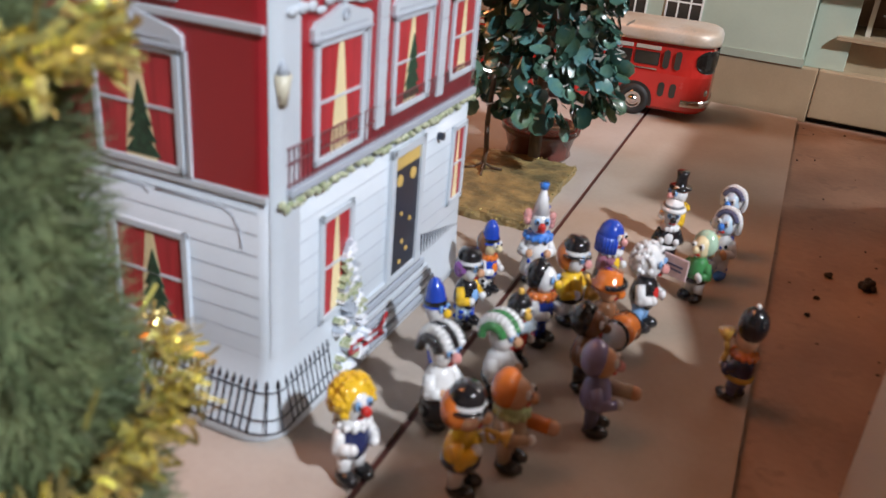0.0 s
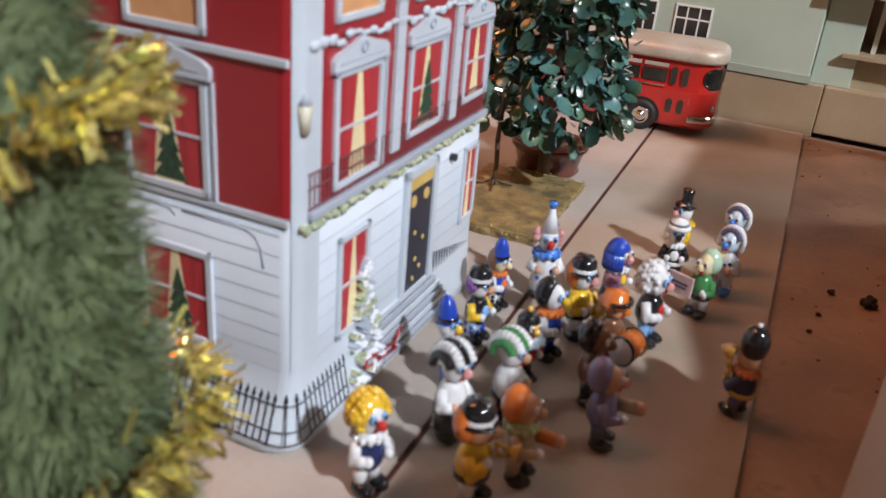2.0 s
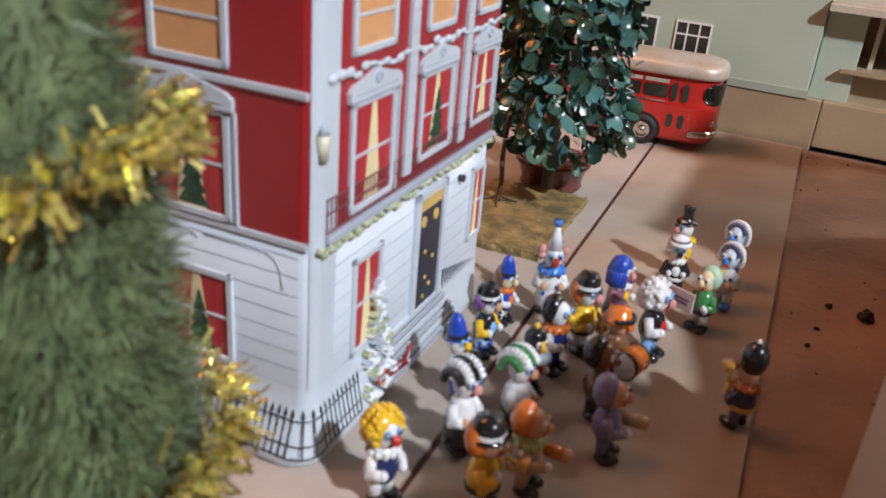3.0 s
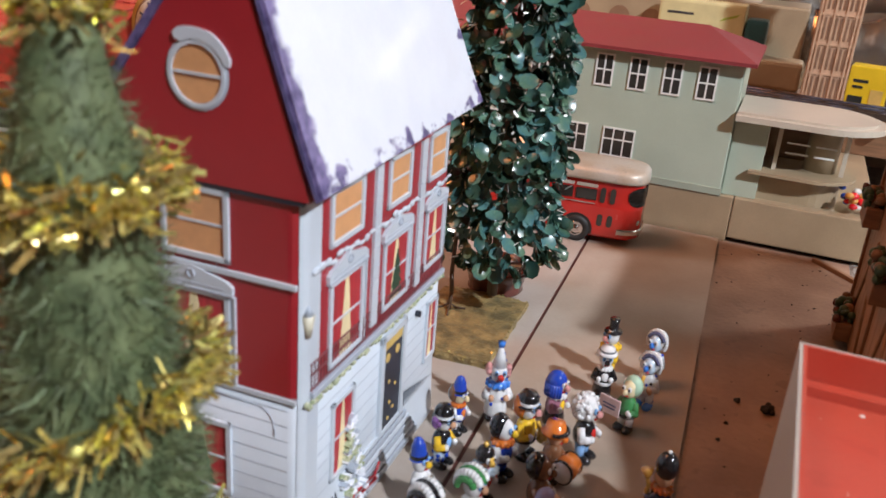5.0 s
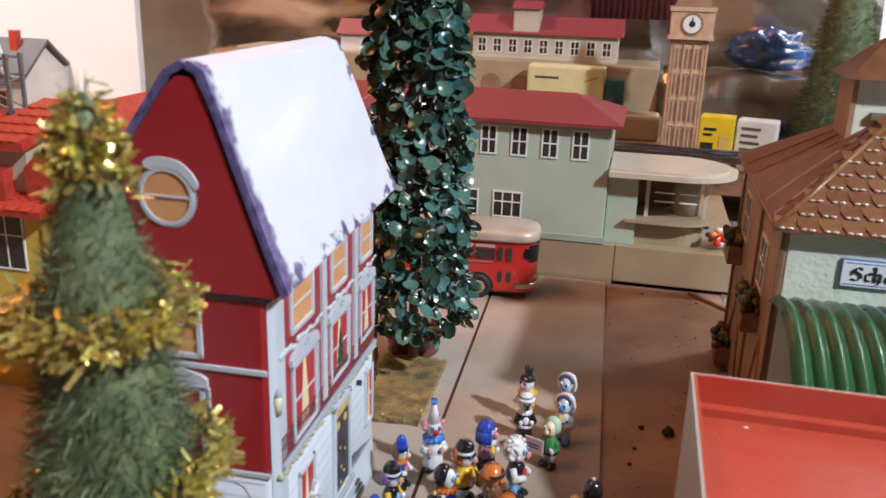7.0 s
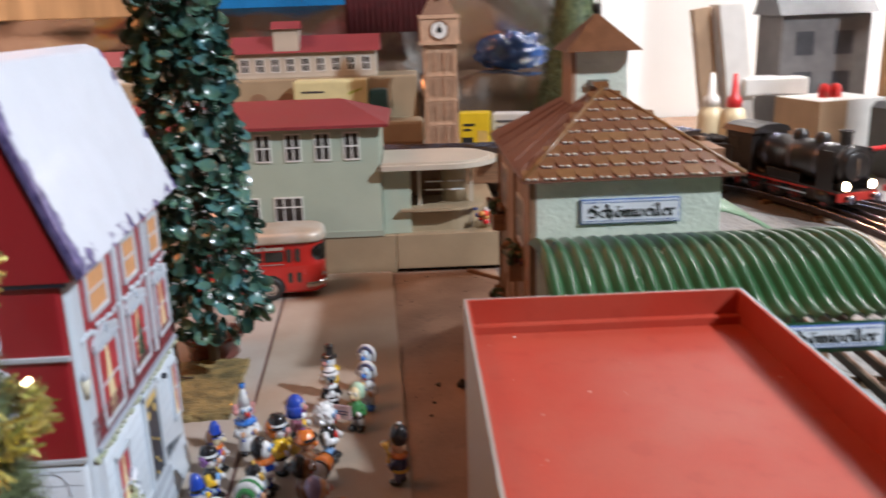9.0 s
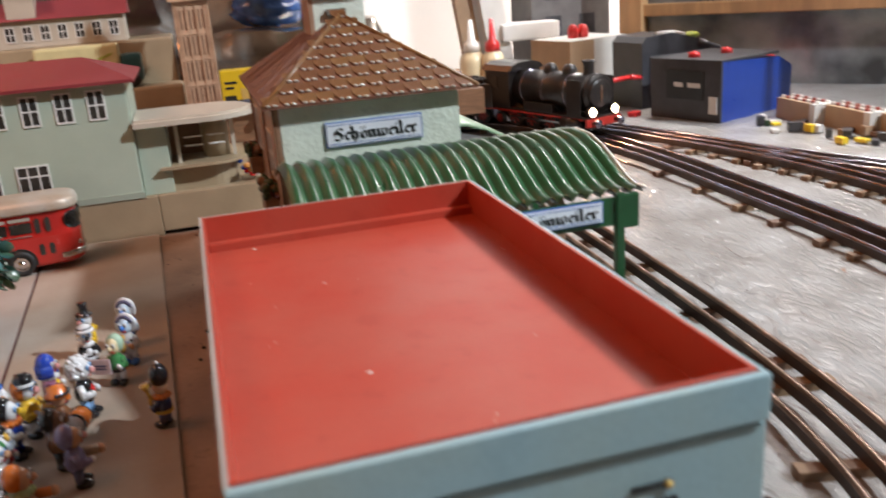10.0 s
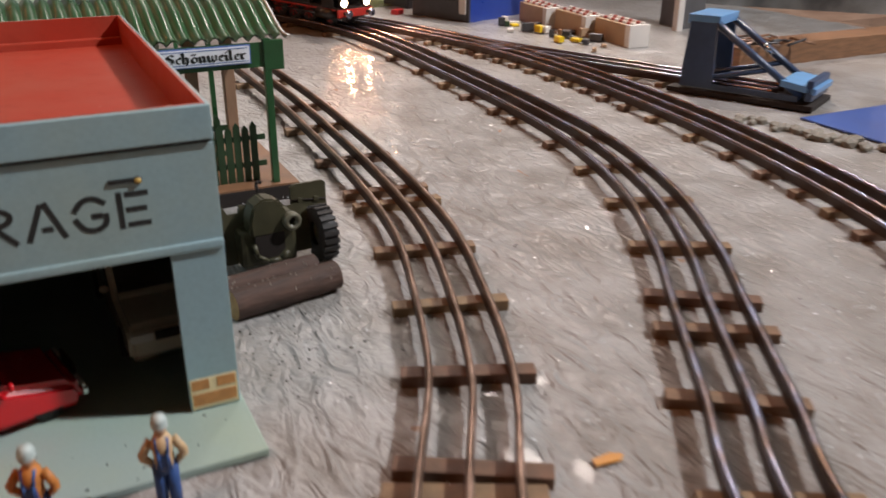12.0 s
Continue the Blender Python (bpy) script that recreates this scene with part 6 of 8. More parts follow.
for v in k.bm.verts:
    if abs(v.co.z) < 0.003:
        v.co = (0.0068 + v.co.x, -0.0120 - v.co.z, 0.0236 - v.co.y)
k.cyl((0.0068, -0.0112, 0.0236), (0.0068, -0.0114, 0.0236), 0.0019, m_dark, seg=14, smooth=False); k.done("barrel", gun, "short olive barrel with dark muzzle")
k = Kit(); k.prism([(-0.0115, 0.0180), (0.0040, 0.0180), (0.0062, 0.0235), (0.0042, 0.0300), (0.0, 0.0345), (-0.0050, 0.0352), (-0.0100, 0.0322), (-0.0120, 0.0250)], "y", -0.0110, -0.0010, m_olive)
bmesh.ops.bevel(k.bm, geom=k.bm.edges[:], offset=0.0009, segments=2, affect="EDGES")
k.done("breech", gun, "rounded olive breech housing")
k = Kit(); k.prism([(-0.0100, 0.0100), (-0.0060, 0.0075), (0.0, 0.0072), (0.0036, 0.0105), (0.0036, 0.0185), (-0.0100, 0.0185)], "y", -0.0108, -0.0095, m_dark); k.done("opening", gun, "black opening under the breech")
k = Kit(); k.tube([(-0.0112, -0.0118, 0.0150), (-0.0100, -0.0122, 0.0095), (-0.0055, -0.0126, 0.0066), (0.0005, -0.0126, 0.0064), (0.0045, -0.0122, 0.0095)], 0.0012, m_olive, seg=8); k.done("lip", gun, "curved olive lip")
k = Kit(); k.tube([(-0.0040, -0.0004, 0.0352), (-0.0040, 0.0006, 0.0385), (-0.0030, 0.0010, 0.0398), (-0.0016, 0.0006, 0.0388)], 0.0008, m_dark, seg=6); k.done("crank", gun, "thin dark crank")
k = Kit(); k.box(-0.016, -0.0090, 0.003, 0.010, 0.006, 0.020, m_olive, 0.002); k.done("carriage", gun, "dark cradle")
for x in (-0.012, 0.006):
    k = Kit(); k.tube([(x, 0.0, 0.009), (x * 1.6, 0.050, 0.003)], 0.0024, m_olive, seg=8); k.done("trail", gun, "olive trail leg")
for x in (-0.031, 0.0228):
    k = Kit()
    k.lathe([(0.006, -0.0040), (0.0126, -0.0040), (0.0136, -0.003), (0.0136, 0.003), (0.0126, 0.0040), (0.006, 0.0040)], m_tyre, seg=28)
    wheel = k.done("wheel", gun, "black ribbed rubber tyre", pose(x, -0.007, 0.0128, 0, 90, 0) @ Matrix.Scale(0.90, 4))
    for i in range(22):
        a = 2 * math.pi * i / 22
        k = Kit(); k.box(-0.0011, 0.0130, -0.0040, 0.0011, 0.0146, 0.0040, m_tyre, m=Matrix.Rotation(a, 4, "Z")); k.done("tread", wheel)
    k = Kit(); k.lathe([(0.0, 0.0035), (0.003, 0.0035), (0.0062, 0.002), (0.0062, -0.002), (0.0, -0.0035)], m_olive, seg=18); k.done("rim", wheel, "olive rim")


def log(label, p0, p1, r, seed):
    d = Vector(p1) - Vector(p0)
    k = Kit()
    rings = []
    for i in range(13):
        ring = []
        for j in range(16):
            a = 2 * math.pi * j / 16
            rr = r * (1 + 0.06 * noise.noise((math.cos(a) * 1.6 + seed, math.sin(a) * 1.6, i * 0.5)))
            ring.append(k.bm.verts.new((d.length * i / 12, rr * math.cos(a), rr * math.sin(a))))
        rings.append(ring)
    for a, b in zip(rings, rings[1:]):
        for j in range(16):
            k.bm.faces.new((a[j], a[(j + 1) % 16], b[(j + 1) % 16], b[j]))
    k._own(list(k.bm.verts), m_log, True)
    for ring, s in ((rings[0], -1), (rings[-1], 1)):
        vs = [k.bm.verts.new(v.co + Vector((s * 0.0001, 0, 0))) for v in ring]
        k.bm.faces.new(vs)
        k._own(vs, m_log_end, False)
    rng = random.Random(seed)
    for i in range(16):
        a = rng.uniform(0.2, 2.9)
        k.ball((rng.uniform(0.004, d.length - 0.004), r * math.cos(a), r * math.sin(a)), 0.00045, m_log_bit, s=(0.7, 0.7, 2.4), u=5, v=4)
    at = Matrix.Translation(p0) @ d.to_track_quat("X", "Z").to_matrix().to_4x4()
    return tagged(k.done("log", at=at), label, "log", group="logs by the garage")


log("brown bark log with pale cut end on the paper ground", (0.1815, 0.1010, 0.0022), (0.2350, 0.1110, 0.0026), 0.0072, 2)
log("thinner brown bark log behind another log", (0.1740, 0.1165, 0.0020), (0.2290, 0.1250, 0.0022), 0.0068, 5)
k = Kit()
rng = random.Random(9)
for i in range(150):
    x, y = rng.gauss(0.200, 0.016), rng.gauss(0.060, 0.022)
    if i % 3 == 0:
        x, y = rng.uniform(0.19, 0.60), rng.uniform(-0.05, 0.7)
    k.ball((x, y, -0.0042 + rng.uniform(0, 0.0004)), rng.uniform(0.0002, 0.0006), m_dark, s=(rng.uniform(0.6, 1.8), 1, 0.6), u=5, v=4)
tagged(k.done("crumbs"), "dark crumbs scattered on the paper ground", "crumbs", kind="stuff")
k = Kit()
for i in range(60):
    x, y = rng.uniform(0.000, 0.095), rng.uniform(0.25, 0.66)
    if x < edge(y) + 0.002:
        continue
    k.ball((x, y, -0.0056), rng.uniform(0.0003, 0.0008), m_dark, s=(rng.uniform(0.7, 1.8), 1, 0.6), u=5, v=4)
tagged(k.done("crumbs"), "dark crumbs on the brown table", "crumbs", kind="stuff")
for x, y, r in ((0.0520, 0.4130, 0.0034), (0.0365, 0.4150, 0.0020), (0.0330, 0.3900, 0.0012), (0.0310, 0.3720, 0.0013)):
    k = Kit()
    for i in range(9):
        k.ball((rng.gauss(0, r * 0.4), rng.gauss(0, r * 0.4), r * 0.4 + abs(rng.gauss(0, r * 0.2))), r * rng.uniform(0.35, 0.6), m_dark, u=6, v=5)
    tagged(k.done("clod", at=pose(x, y, -0.006)), "small dark brown clod lying on the table", "clod", group="clods on the table")
k = Kit(); k.prism([(-0.006, -0.0015), (0.004, -0.0025), (0.007, 0.0), (0.003, 0.0025), (-0.005, 0.002)], "z", 0.0, 0.0008, m_orange)
tagged(k.done("orange_chip", at=pose(0.2730, -0.0600, -0.0040)), "orange chip of paint on the paper ground", "chip")


# white flakes strewn on the paper ground imitate glints of wet looking paint
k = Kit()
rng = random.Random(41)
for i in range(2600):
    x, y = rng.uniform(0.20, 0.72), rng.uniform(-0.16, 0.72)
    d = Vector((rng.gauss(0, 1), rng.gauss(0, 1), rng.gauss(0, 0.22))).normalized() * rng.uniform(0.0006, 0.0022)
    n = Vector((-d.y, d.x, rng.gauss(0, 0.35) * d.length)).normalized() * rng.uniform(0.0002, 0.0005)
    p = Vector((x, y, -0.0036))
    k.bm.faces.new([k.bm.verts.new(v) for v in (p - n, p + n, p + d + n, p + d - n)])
k._own(list(k.bm.verts), m_glint_flake, False)
tagged(k.done("glints"), "tiny glossy white flakes imitating glints on the paper ground", "glints", kind="stuff")


# ---- train ----
def along(path, y_front):
    """Index of the path point nearest to a y."""
    return min(range(len(path)), key=lambda i: abs(path[i].y - y_front) + (0 if path[i].x > 0.40 else 1))


FRONT = along(T2_PATH, 0.715)
RAIL_TOP = 0.0083


def on_track(back):
    """The pose of a vehicle whose middle lies back metres behind the train's front; local +x is ahead."""
    i = min(len(T2_PATH) - 6, FRONT + round(back / 0.00425))
    _, d = across(T2_PATH, i)
    return Matrix.Translation(T2_PATH[i] + Vector((0, 0, RAIL_TOP))) @ Matrix.Rotation(math.atan2(-d.y, -d.x), 4, "Z")


def wheel_set(parent, x, r, w=0.017, mm=m_loco):
    for s in (-1, 1):
        k = Kit()
        k.lathe([(0.0, -0.0018), (r * 0.72, -0.0018), (r * 0.74, -0.0010), (r * 0.86, -0.0010), (r, -0.0020), (r, 0.0016), (r + 0.0016, 0.0018), (r + 0.0016, 0.0028), (0.0, 0.0028)], mm, seg=24)
        wheel = k.done("wheel", parent, "", pose(x, s * w, r, 90 if s > 0 else -90))
        for i in range(8):
            a = 2 * math.pi * i / 8
            k = Kit(); k.box(-0.0007, r * 0.15, -0.0024, 0.0007, r * 0.75, -0.0014, m_loco_red if mm is m_loco else mm, m=Matrix.Rotation(a, 4, "Z")); k.done("spoke", wheel)


loco = thing("steam_locomotive", "black tinplate steam locomotive with lit headlights on the track", "locomotive", on_track(0.105))
k = Kit()
k.cyl((-0.035, 0, 0.0480), (0.092, 0, 0.0480), 0.0225, m_loco, seg=28)
k.done("boiler", loco, "black boiler")
k = Kit(); k.cyl((0.092, 0, 0.0480), (0.100, 0, 0.0480), 0.0232, m_loco, seg=28); k.cyl((0.100, 0, 0.048), (0.1025, 0, 0.048), 0.0190, m_loco, r1=0.0150, seg=28); k.box(0.102, -0.0012, 0.038, 0.1038, 0.0012, 0.058, m_chrome); k.done("smokebox", loco, "black smokebox door")
for x in (0.06, 0.02, -0.02):
    k = Kit(); k.cyl((x, 0, 0.048), (x + 0.0016, 0, 0.048), 0.0230, m_rail_steel, seg=28); k.done("boiler_band", loco, "thin bright band")
k = Kit(); k.lathe([(0.0075, 0.0), (0.0062, 0.004), (0.0062, 0.013), (0.0078, 0.0155), (0.0078, 0.0170), (0.0055, 0.0170), (0.0050, 0.010)], m_loco, seg=20); k.done("chimney", loco, "black chimney", pose(0.083, 0, 0.0690))
for x in (0.050, 0.015):
    k = Kit(); k.lathe([(0.0095, 0.0), (0.0090, 0.006), (0.0065, 0.0105), (0.0, 0.0122)], m_loco, seg=20); k.done("dome", loco, "rounded steam dome", pose(x, 0, 0.0685))
k = Kit()
k.box(-0.085, -0.0270, 0.0240, -0.036, 0.0270, 0.0700, m_loco, 0.0012)
k.prism([(-0.0290, 0.0700), (0.0290, 0.0700), (0.0240, 0.0765), (0.0120, 0.0800), (-0.0120, 0.0800), (-0.0240, 0.0765)], "x", -0.090, -0.032, m_loco)
cab = k.done("cab", loco, "black driver's cab")
for s in (-1, 1):
    k = Kit(); k.box(-0.075, s * 0.0268, 0.0480, -0.058, s * 0.0276, 0.0630, m_glass_dark); k.done("cab_window", cab, "")
k = Kit(); k.box(-0.088, -0.0265, 0.0215, 0.106, 0.0265, 0.0240, m_loco, 0.0006); k.done("running_board", loco, "")
k = Kit(); k.box(-0.088, -0.0269, 0.0195, 0.100, -0.0262, 0.0215, m_loco_red); k.box(-0.088, 0.0262, 0.0195, 0.100, 0.0269, 0.0215, m_loco_red); k.done("valance", loco, "thin red line")
k = Kit(); k.box(-0.080, -0.0110, 0.0070, 0.100, 0.0110, 0.0215, m_loco); k.done("frame", loco, "")
k = Kit(); k.box(0.1040, -0.0275, 0.0120, 0.1075, 0.0275, 0.0215, m_loco_red, 0.0005); k.done("buffer_beam", loco, "red buffer beam")
for y in (-0.018, 0.018):
    k = Kit(); k.cyl((0.1075, y, 0.0165), (0.1160, y, 0.0165), 0.0022, m_loco, seg=12); k.cyl((0.1160, y, 0.0165), (0.1175, y, 0.0165), 0.0052, m_rail_steel, seg=18); k.done("buffer", loco, "round buffer")
    k = Kit(); k.lathe([(0.0, 0.0), (0.0050, 0.0), (0.0058, 0.003), (0.0062, 0.0078), (0.0052, 0.0080)], m_loco, seg=20); lamp = k.done("headlight", loco, "lit round headlight", pose(0.1000, y, 0.0290, 0, 90, 0))
    k = Kit(); k.ball((0, 0, 0.0066), 0.0052, m_headlight, s=(1, 1, 0.35)); k.done("bulb", lamp, "glowing warm lens")
for s in (-1, 1):
    k = Kit(); k.cyl((0.062, s * 0.0235, 0.0150), (0.092, s * 0.0235, 0.0150), 0.0072, m_loco, seg=16); k.done("cylinder", loco, "")
    k = Kit(); k.box(-0.040, s * 0.0228, 0.0120, 0.066, s * 0.0240, 0.0142, m_chrome); k.done("coupling_rod", loco, "bright rod")
    k = Kit(); k.box(-0.010, s * 0.0205, 0.0240, 0.045, s * 0.0262, 0.0345, m_loco, 0.001); k.done("side_tank", loco, "")
    k = Kit(); k.box(0.072, s * 0.0262, 0.0240, 0.096, s * 0.0272, 0.0660, m_loco, 0.0004); k.done("smoke_deflector", loco, "black smoke deflector")
for x in (-0.036, -0.002, 0.032):
    wheel_set(loco, x, 0.0140)
for x in (0.078, -0.068):
    wheel_set(loco, x, 0.0075)

tender = thing("tender", "black tender coupled behind the locomotive", "tender", on_track(0.262))
k = Kit(); k.box(-0.048, -0.0255, 0.0180, 0.048, 0.0255, 0.0520, m_loco, 0.0016); k.done("tank", tender)
k = Kit()
for i in range(70):
    k.ball((rng.uniform(-0.035, 0.040), rng.uniform(-0.018, 0.018), 0.052 + rng.uniform(0, 0.004)), rng.uniform(0.003, 0.005), m_dark, u=6, v=5)
ob = k.done("coal", tender, "heap of coal"); ob["kind"] = "stuff"
for s in (-1, 1):
    k = Kit(); k.box(-0.048, s * 0.0256, 0.0195, 0.048, s * 0.0262, 0.0212, m_loco_red); k.done("line", tender, "thin red line")
k = Kit(); k.box(-0.045, -0.011, 0.008, 0.045, 0.011, 0.018, m_loco); k.done("frame", tender)
for x in (-0.032, 0.0, 0.032):
    wheel_set(tender, x, 0.0090)


for y in (-0.018, 0.018):
    data = bpy.data.lights.new("headlight_beam", "SPOT")
    data.energy, data.color, data.spot_size, data.spot_blend, data.shadow_soft_size = 0.20, (1.0, 0.48, 0.26), radians(130), 0.6, 0.004
    ob = new("headlight_beam", data)
    ob.matrix_world = loco.matrix_basis @ Matrix.Translation((0.112, y, 0.0290)) @ look((0, 0, 0), (1, 0, -0.20))

# ---- buffer stop, stones, blue sheet ----
stop = thing("buffer_stop", "blue grey tin buffer stop with slanted braces", "buffer stop", pose(0.7180, 0.3350, -0.004, 0, 0, -64))
for s in (-1, 1):
    k = Kit(); k.prism([(-0.050, 0.006), (0.060, 0.006), (0.060, 0.011), (-0.018, 0.011), (-0.020, 0.066), (-0.045, 0.066)], "y", s * 0.022, s * 0.0245, m_steel_blue); k.done("side_plate", stop, "blue grey side plate")
    k = Kit(); k.tube([(-0.022, s * 0.021, 0.066), (0.062, s * 0.021, 0.010)], 0.0035, m_steel_blue, seg=6); k.done("brace", stop, "slanted brace")
    k = Kit(); k.tube([(-0.040, s * 0.021, 0.012), (0.030, s * 0.021, 0.030)], 0.0024, m_steel_blue, seg=6); k.done("strut", stop, "thin lower strut")
k = Kit(); k.box(-0.048, -0.024, 0.064, -0.018, 0.024, 0.0725, m_plate_blue, 0.001); k.done("cross_beam", stop, "pale blue top plate")
k = Kit(); k.box(0.040, -0.026, 0.024, 0.072, 0.026, 0.0300, m_plate_blue, 0.001); k.done("buffer_plate", stop, "pale blue front plate", pose(0, 0, 0, 0, 8))
k = Kit(); k.box(0.066, -0.026, 0.008, 0.072, 0.026, 0.026, m_steel_blue, 0.001); k.done("front_plate", stop, "")
k = Kit(); k.cyl((0.020, -0.001, 0.044), (0.0225, 0.0, 0.046), 0.0060, m_chrome, seg=16); k.done("disc", stop, "shiny disc")
k = Kit(); k.box(-0.060, -0.030, 0.0, 0.075, 0.030, 0.005, m_dark, 0.001); k.done("base", stop, "dark base")
k = Kit(); k.box(0.70, -0.10, -0.0046, 1.0, 0.245, -0.0030, m_blue_sheet, 0.0006)
tagged(k.done("blue_sheet"), "glossy blue sheet laid on the layout like water", "sheet")
for i in range(70):
    t = i / 69
    x, y = 0.655 + 0.055 * t + rng.gauss(0, 0.006), 0.262 - 0.200 * t + rng.gauss(0, 0.007)
    k = Kit()
    vs = bmesh.ops.create_icosphere(k.bm, subdivisions=1, radius=rng.uniform(0.0035, 0.0075))["verts"]
    for v in vs:
        v.co *= 1 + 0.35 * noise.noise(v.co * 300 + Vector((i, 0, 0)))
        v.co.z *= 0.7
    k._own(vs, m_stone, False)
    tagged(k.done("stone", at=pose(x, y, -0.0030)), "grey brown stone beside the outer track", "stone", group="stones by the track")


# ---- glazed figurines: one mesh each ----
GLAZE = dict(rough=0.14, var=0.12, scale=250, bump=0.05, coat=0.7)
PAINT = {}


def glaze(name):
    if name not in PAINT:
        PAINT[name] = mat("glaze_" + name, COLOURS[name], **GLAZE)
    return PAINT[name]


COLOURS = dict(white=(0.74, 0.74, 0.74), black=(0.012, 0.012, 0.014), blue=(0.015, 0.06, 0.42), navy=(0.02, 0.03, 0.10), sky=(0.22, 0.42, 0.72), red=(0.52, 0.03, 0.025),
               yellow=(0.78, 0.48, 0.03), orange=(0.66, 0.17, 0.03), skin=(0.62, 0.34, 0.20), pink=(0.66, 0.30, 0.28), green=(0.05, 0.22, 0.07), lime=(0.48, 0.56, 0.26), purple=(0.20, 0.08, 0.26),
               grey=(0.20, 0.20, 0.21), brown=(0.20, 0.085, 0.04), tan=(0.42, 0.29, 0.18), gold=(0.70, 0.42, 0.08), slate=(0.10, 0.11, 0.20),
               azure=(0.05, 0.20, 0.62), pale=(0.52, 0.66, 0.78), rose=(0.74, 0.56, 0.56), mint=(0.42, 0.60, 0.44), cream=(0.78, 0.66, 0.40), lilac=(0.22, 0.19, 0.34), mauve=(0.34, 0.14, 0.20))


def figurine(x, y, label, height=0.034, face=0.0, lean=0.0, head="skin", nose="red", hair=None, hair_kind="wig", hat=None, hat_kind="", coat="white", dots=None, legs="white",
             shoes="black", sleeves=None, collar=None, prop="", prop_col="gold", belly=None, belt=None, checks=None, skirt=False, big=1.0, z=GROUND):
    """A clown figurine about 34 mm high; local +x is where it faces."""
    k = Kit()
    g = glaze
    sl = sleeves or coat
    # shoes and legs
    for s in (-1, 1):
        k.ball((0.0020, s * 0.0032, 0.0021), 0.0029, g(shoes), s=(1.65, 1.0, 0.80), u=10, v=7)
        k.cyl((0, s * 0.0027, 0.0025), (0, s * 0.0024, 0.0105), 0.0023, g(legs), r1=0.0027, seg=10)
    k.ball((0, 0, 0.0100), 0.0046, g(legs), s=(0.9, 1.1, 0.75))
    # body
    k.lathe([(0.0, 0.0085), (0.0042, 0.0090), (0.0054, 0.0115), (0.0055, 0.0145), (0.0044, 0.0185), (0.0026, 0.0208), (0.0, 0.0212)], g(coat), seg=16)
    if skirt:
        k.lathe([(0.0, 0.0030), (0.0060, 0.0032), (0.0064, 0.0045), (0.0058, 0.0090), (0.0050, 0.0125)], g(legs), seg=16)
    if belt:
        k.lathe([(0.0050, 0.0092), (0.0058, 0.0096), (0.0059, 0.0112), (0.0054, 0.0116)], g(belt), seg=16)
    if checks:
        for n in range(8):
            a = 0.5 + n * 0.785
            for q in range(2):
                k.ball((0.0026 * math.cos(a), (1 if n % 2 else -1) * 0.0026 + 0.0022 * math.sin(a), 0.0048 + 0.0032 * ((n // 2 + q) % 2) + q * 0.0008), 0.0013, g(checks), s=(1, 1, 0.8), u=6, v=5)
    if belly:
        k.ball((0.0022, 0, 0.0145), 0.0038, g(belly), s=(0.95, 0.95, 1.15))
    if dots:
        rng = random.Random(int(1e4 * abs(x + y)))
        for i in range(16):
            a, zz = rng.uniform(0, 6.28), rng.uniform(0.010, 0.0185)
            rr = 0.0055 if zz < 0.015 else 0.0046
            k.ball((rr * math.cos(a), rr * math.sin(a), zz), 0.0010, g(dots if i % 3 else "black"), u=6, v=5)
        for i in range(8):
            a, zz = rng.uniform(0, 6.28), rng.uniform(0.003, 0.009)
            k.ball((0.0024 * math.cos(a), rng.choice([-1, 1]) * 0.0025 + 0.0022 * math.sin(a), zz), 0.0008, g(dots), u=6, v=5)
    # arms
    reach = 0.0078 if prop == "arm" else 0.0055
    for s in (-1, 1):
        el = (0.0018, s * 0.0068, 0.0135)
        hand = (reach if not (prop == "arm" and s > 0) else 0.0105, s * 0.0040, 0.0140 if prop != "trumpet" else 0.0175)
        k.cyl((-0.0004, s * 0.0042, 0.0180), el, 0.0021, g(sl), r1=0.0020, seg=9)
        k.cyl(el, hand, 0.0020, g(sl), r1=0.0016, seg=9)
        k.ball(el, 0.0020, g(sl), u=8, v=6)
        k.ball(hand, 0.0018, g("white" if coat != "white" else "skin"), u=8, v=6)
    if collar:
        k.lathe([(0.0022, 0.0200), (0.0050 * big, 0.0188), (0.0053 * big, 0.0200), (0.0022, 0.0214)], g(collar), seg=18)
        for i in range(12):
            a = 2 * math.pi * i / 12
            k.ball((0.0050 * big * math.cos(a), 0.0050 * big * math.sin(a), 0.0195), 0.0012, g(collar), u=7, v=5)
    # head
    neck = len(k.bm.verts)
    hz = 0.0250
    k.ball((0.0004, 0, hz), 0.0043, g(head), s=(1, 0.93, 1.10), u=16, v=12)
    if nose:
        k.ball((0.0054, 0, hz - 0.0002), 0.0016, g(nose), u=10, v=8)
    for s in (-1, 1):
        k.ball((0.0043, s * 0.0019, hz + 0.0014), 0.0012, g("white" if head != "white" else "sky"), s=(0.7, 0.9, 1.2), u=8, v=6)
        k.ball((0.0049, s * 0.0018, hz + 0.0014), 0.00065, g("black"), u=6, v=5)
    k.ball((0.0040, 0, hz - 0.0023), 0.0013, g("red"), s=(0.6, 1.3, 0.5), u=8, v=6)
    top = hz + 0.0045
    rng = random.Random(int(1e5 * abs(x * 3 + y)))
    if hair:
        if hair_kind == "wig":
            k.ball((-0.0012, 0, hz + 0.0008), 0.0052, g(hair), s=(0.98, 1.12, 1.06), u=14, v=10)
            for i in range(110):
                a, e = rng.uniform(0.80, 5.48), math.asin(rng.uniform(-0.55, 1.0))
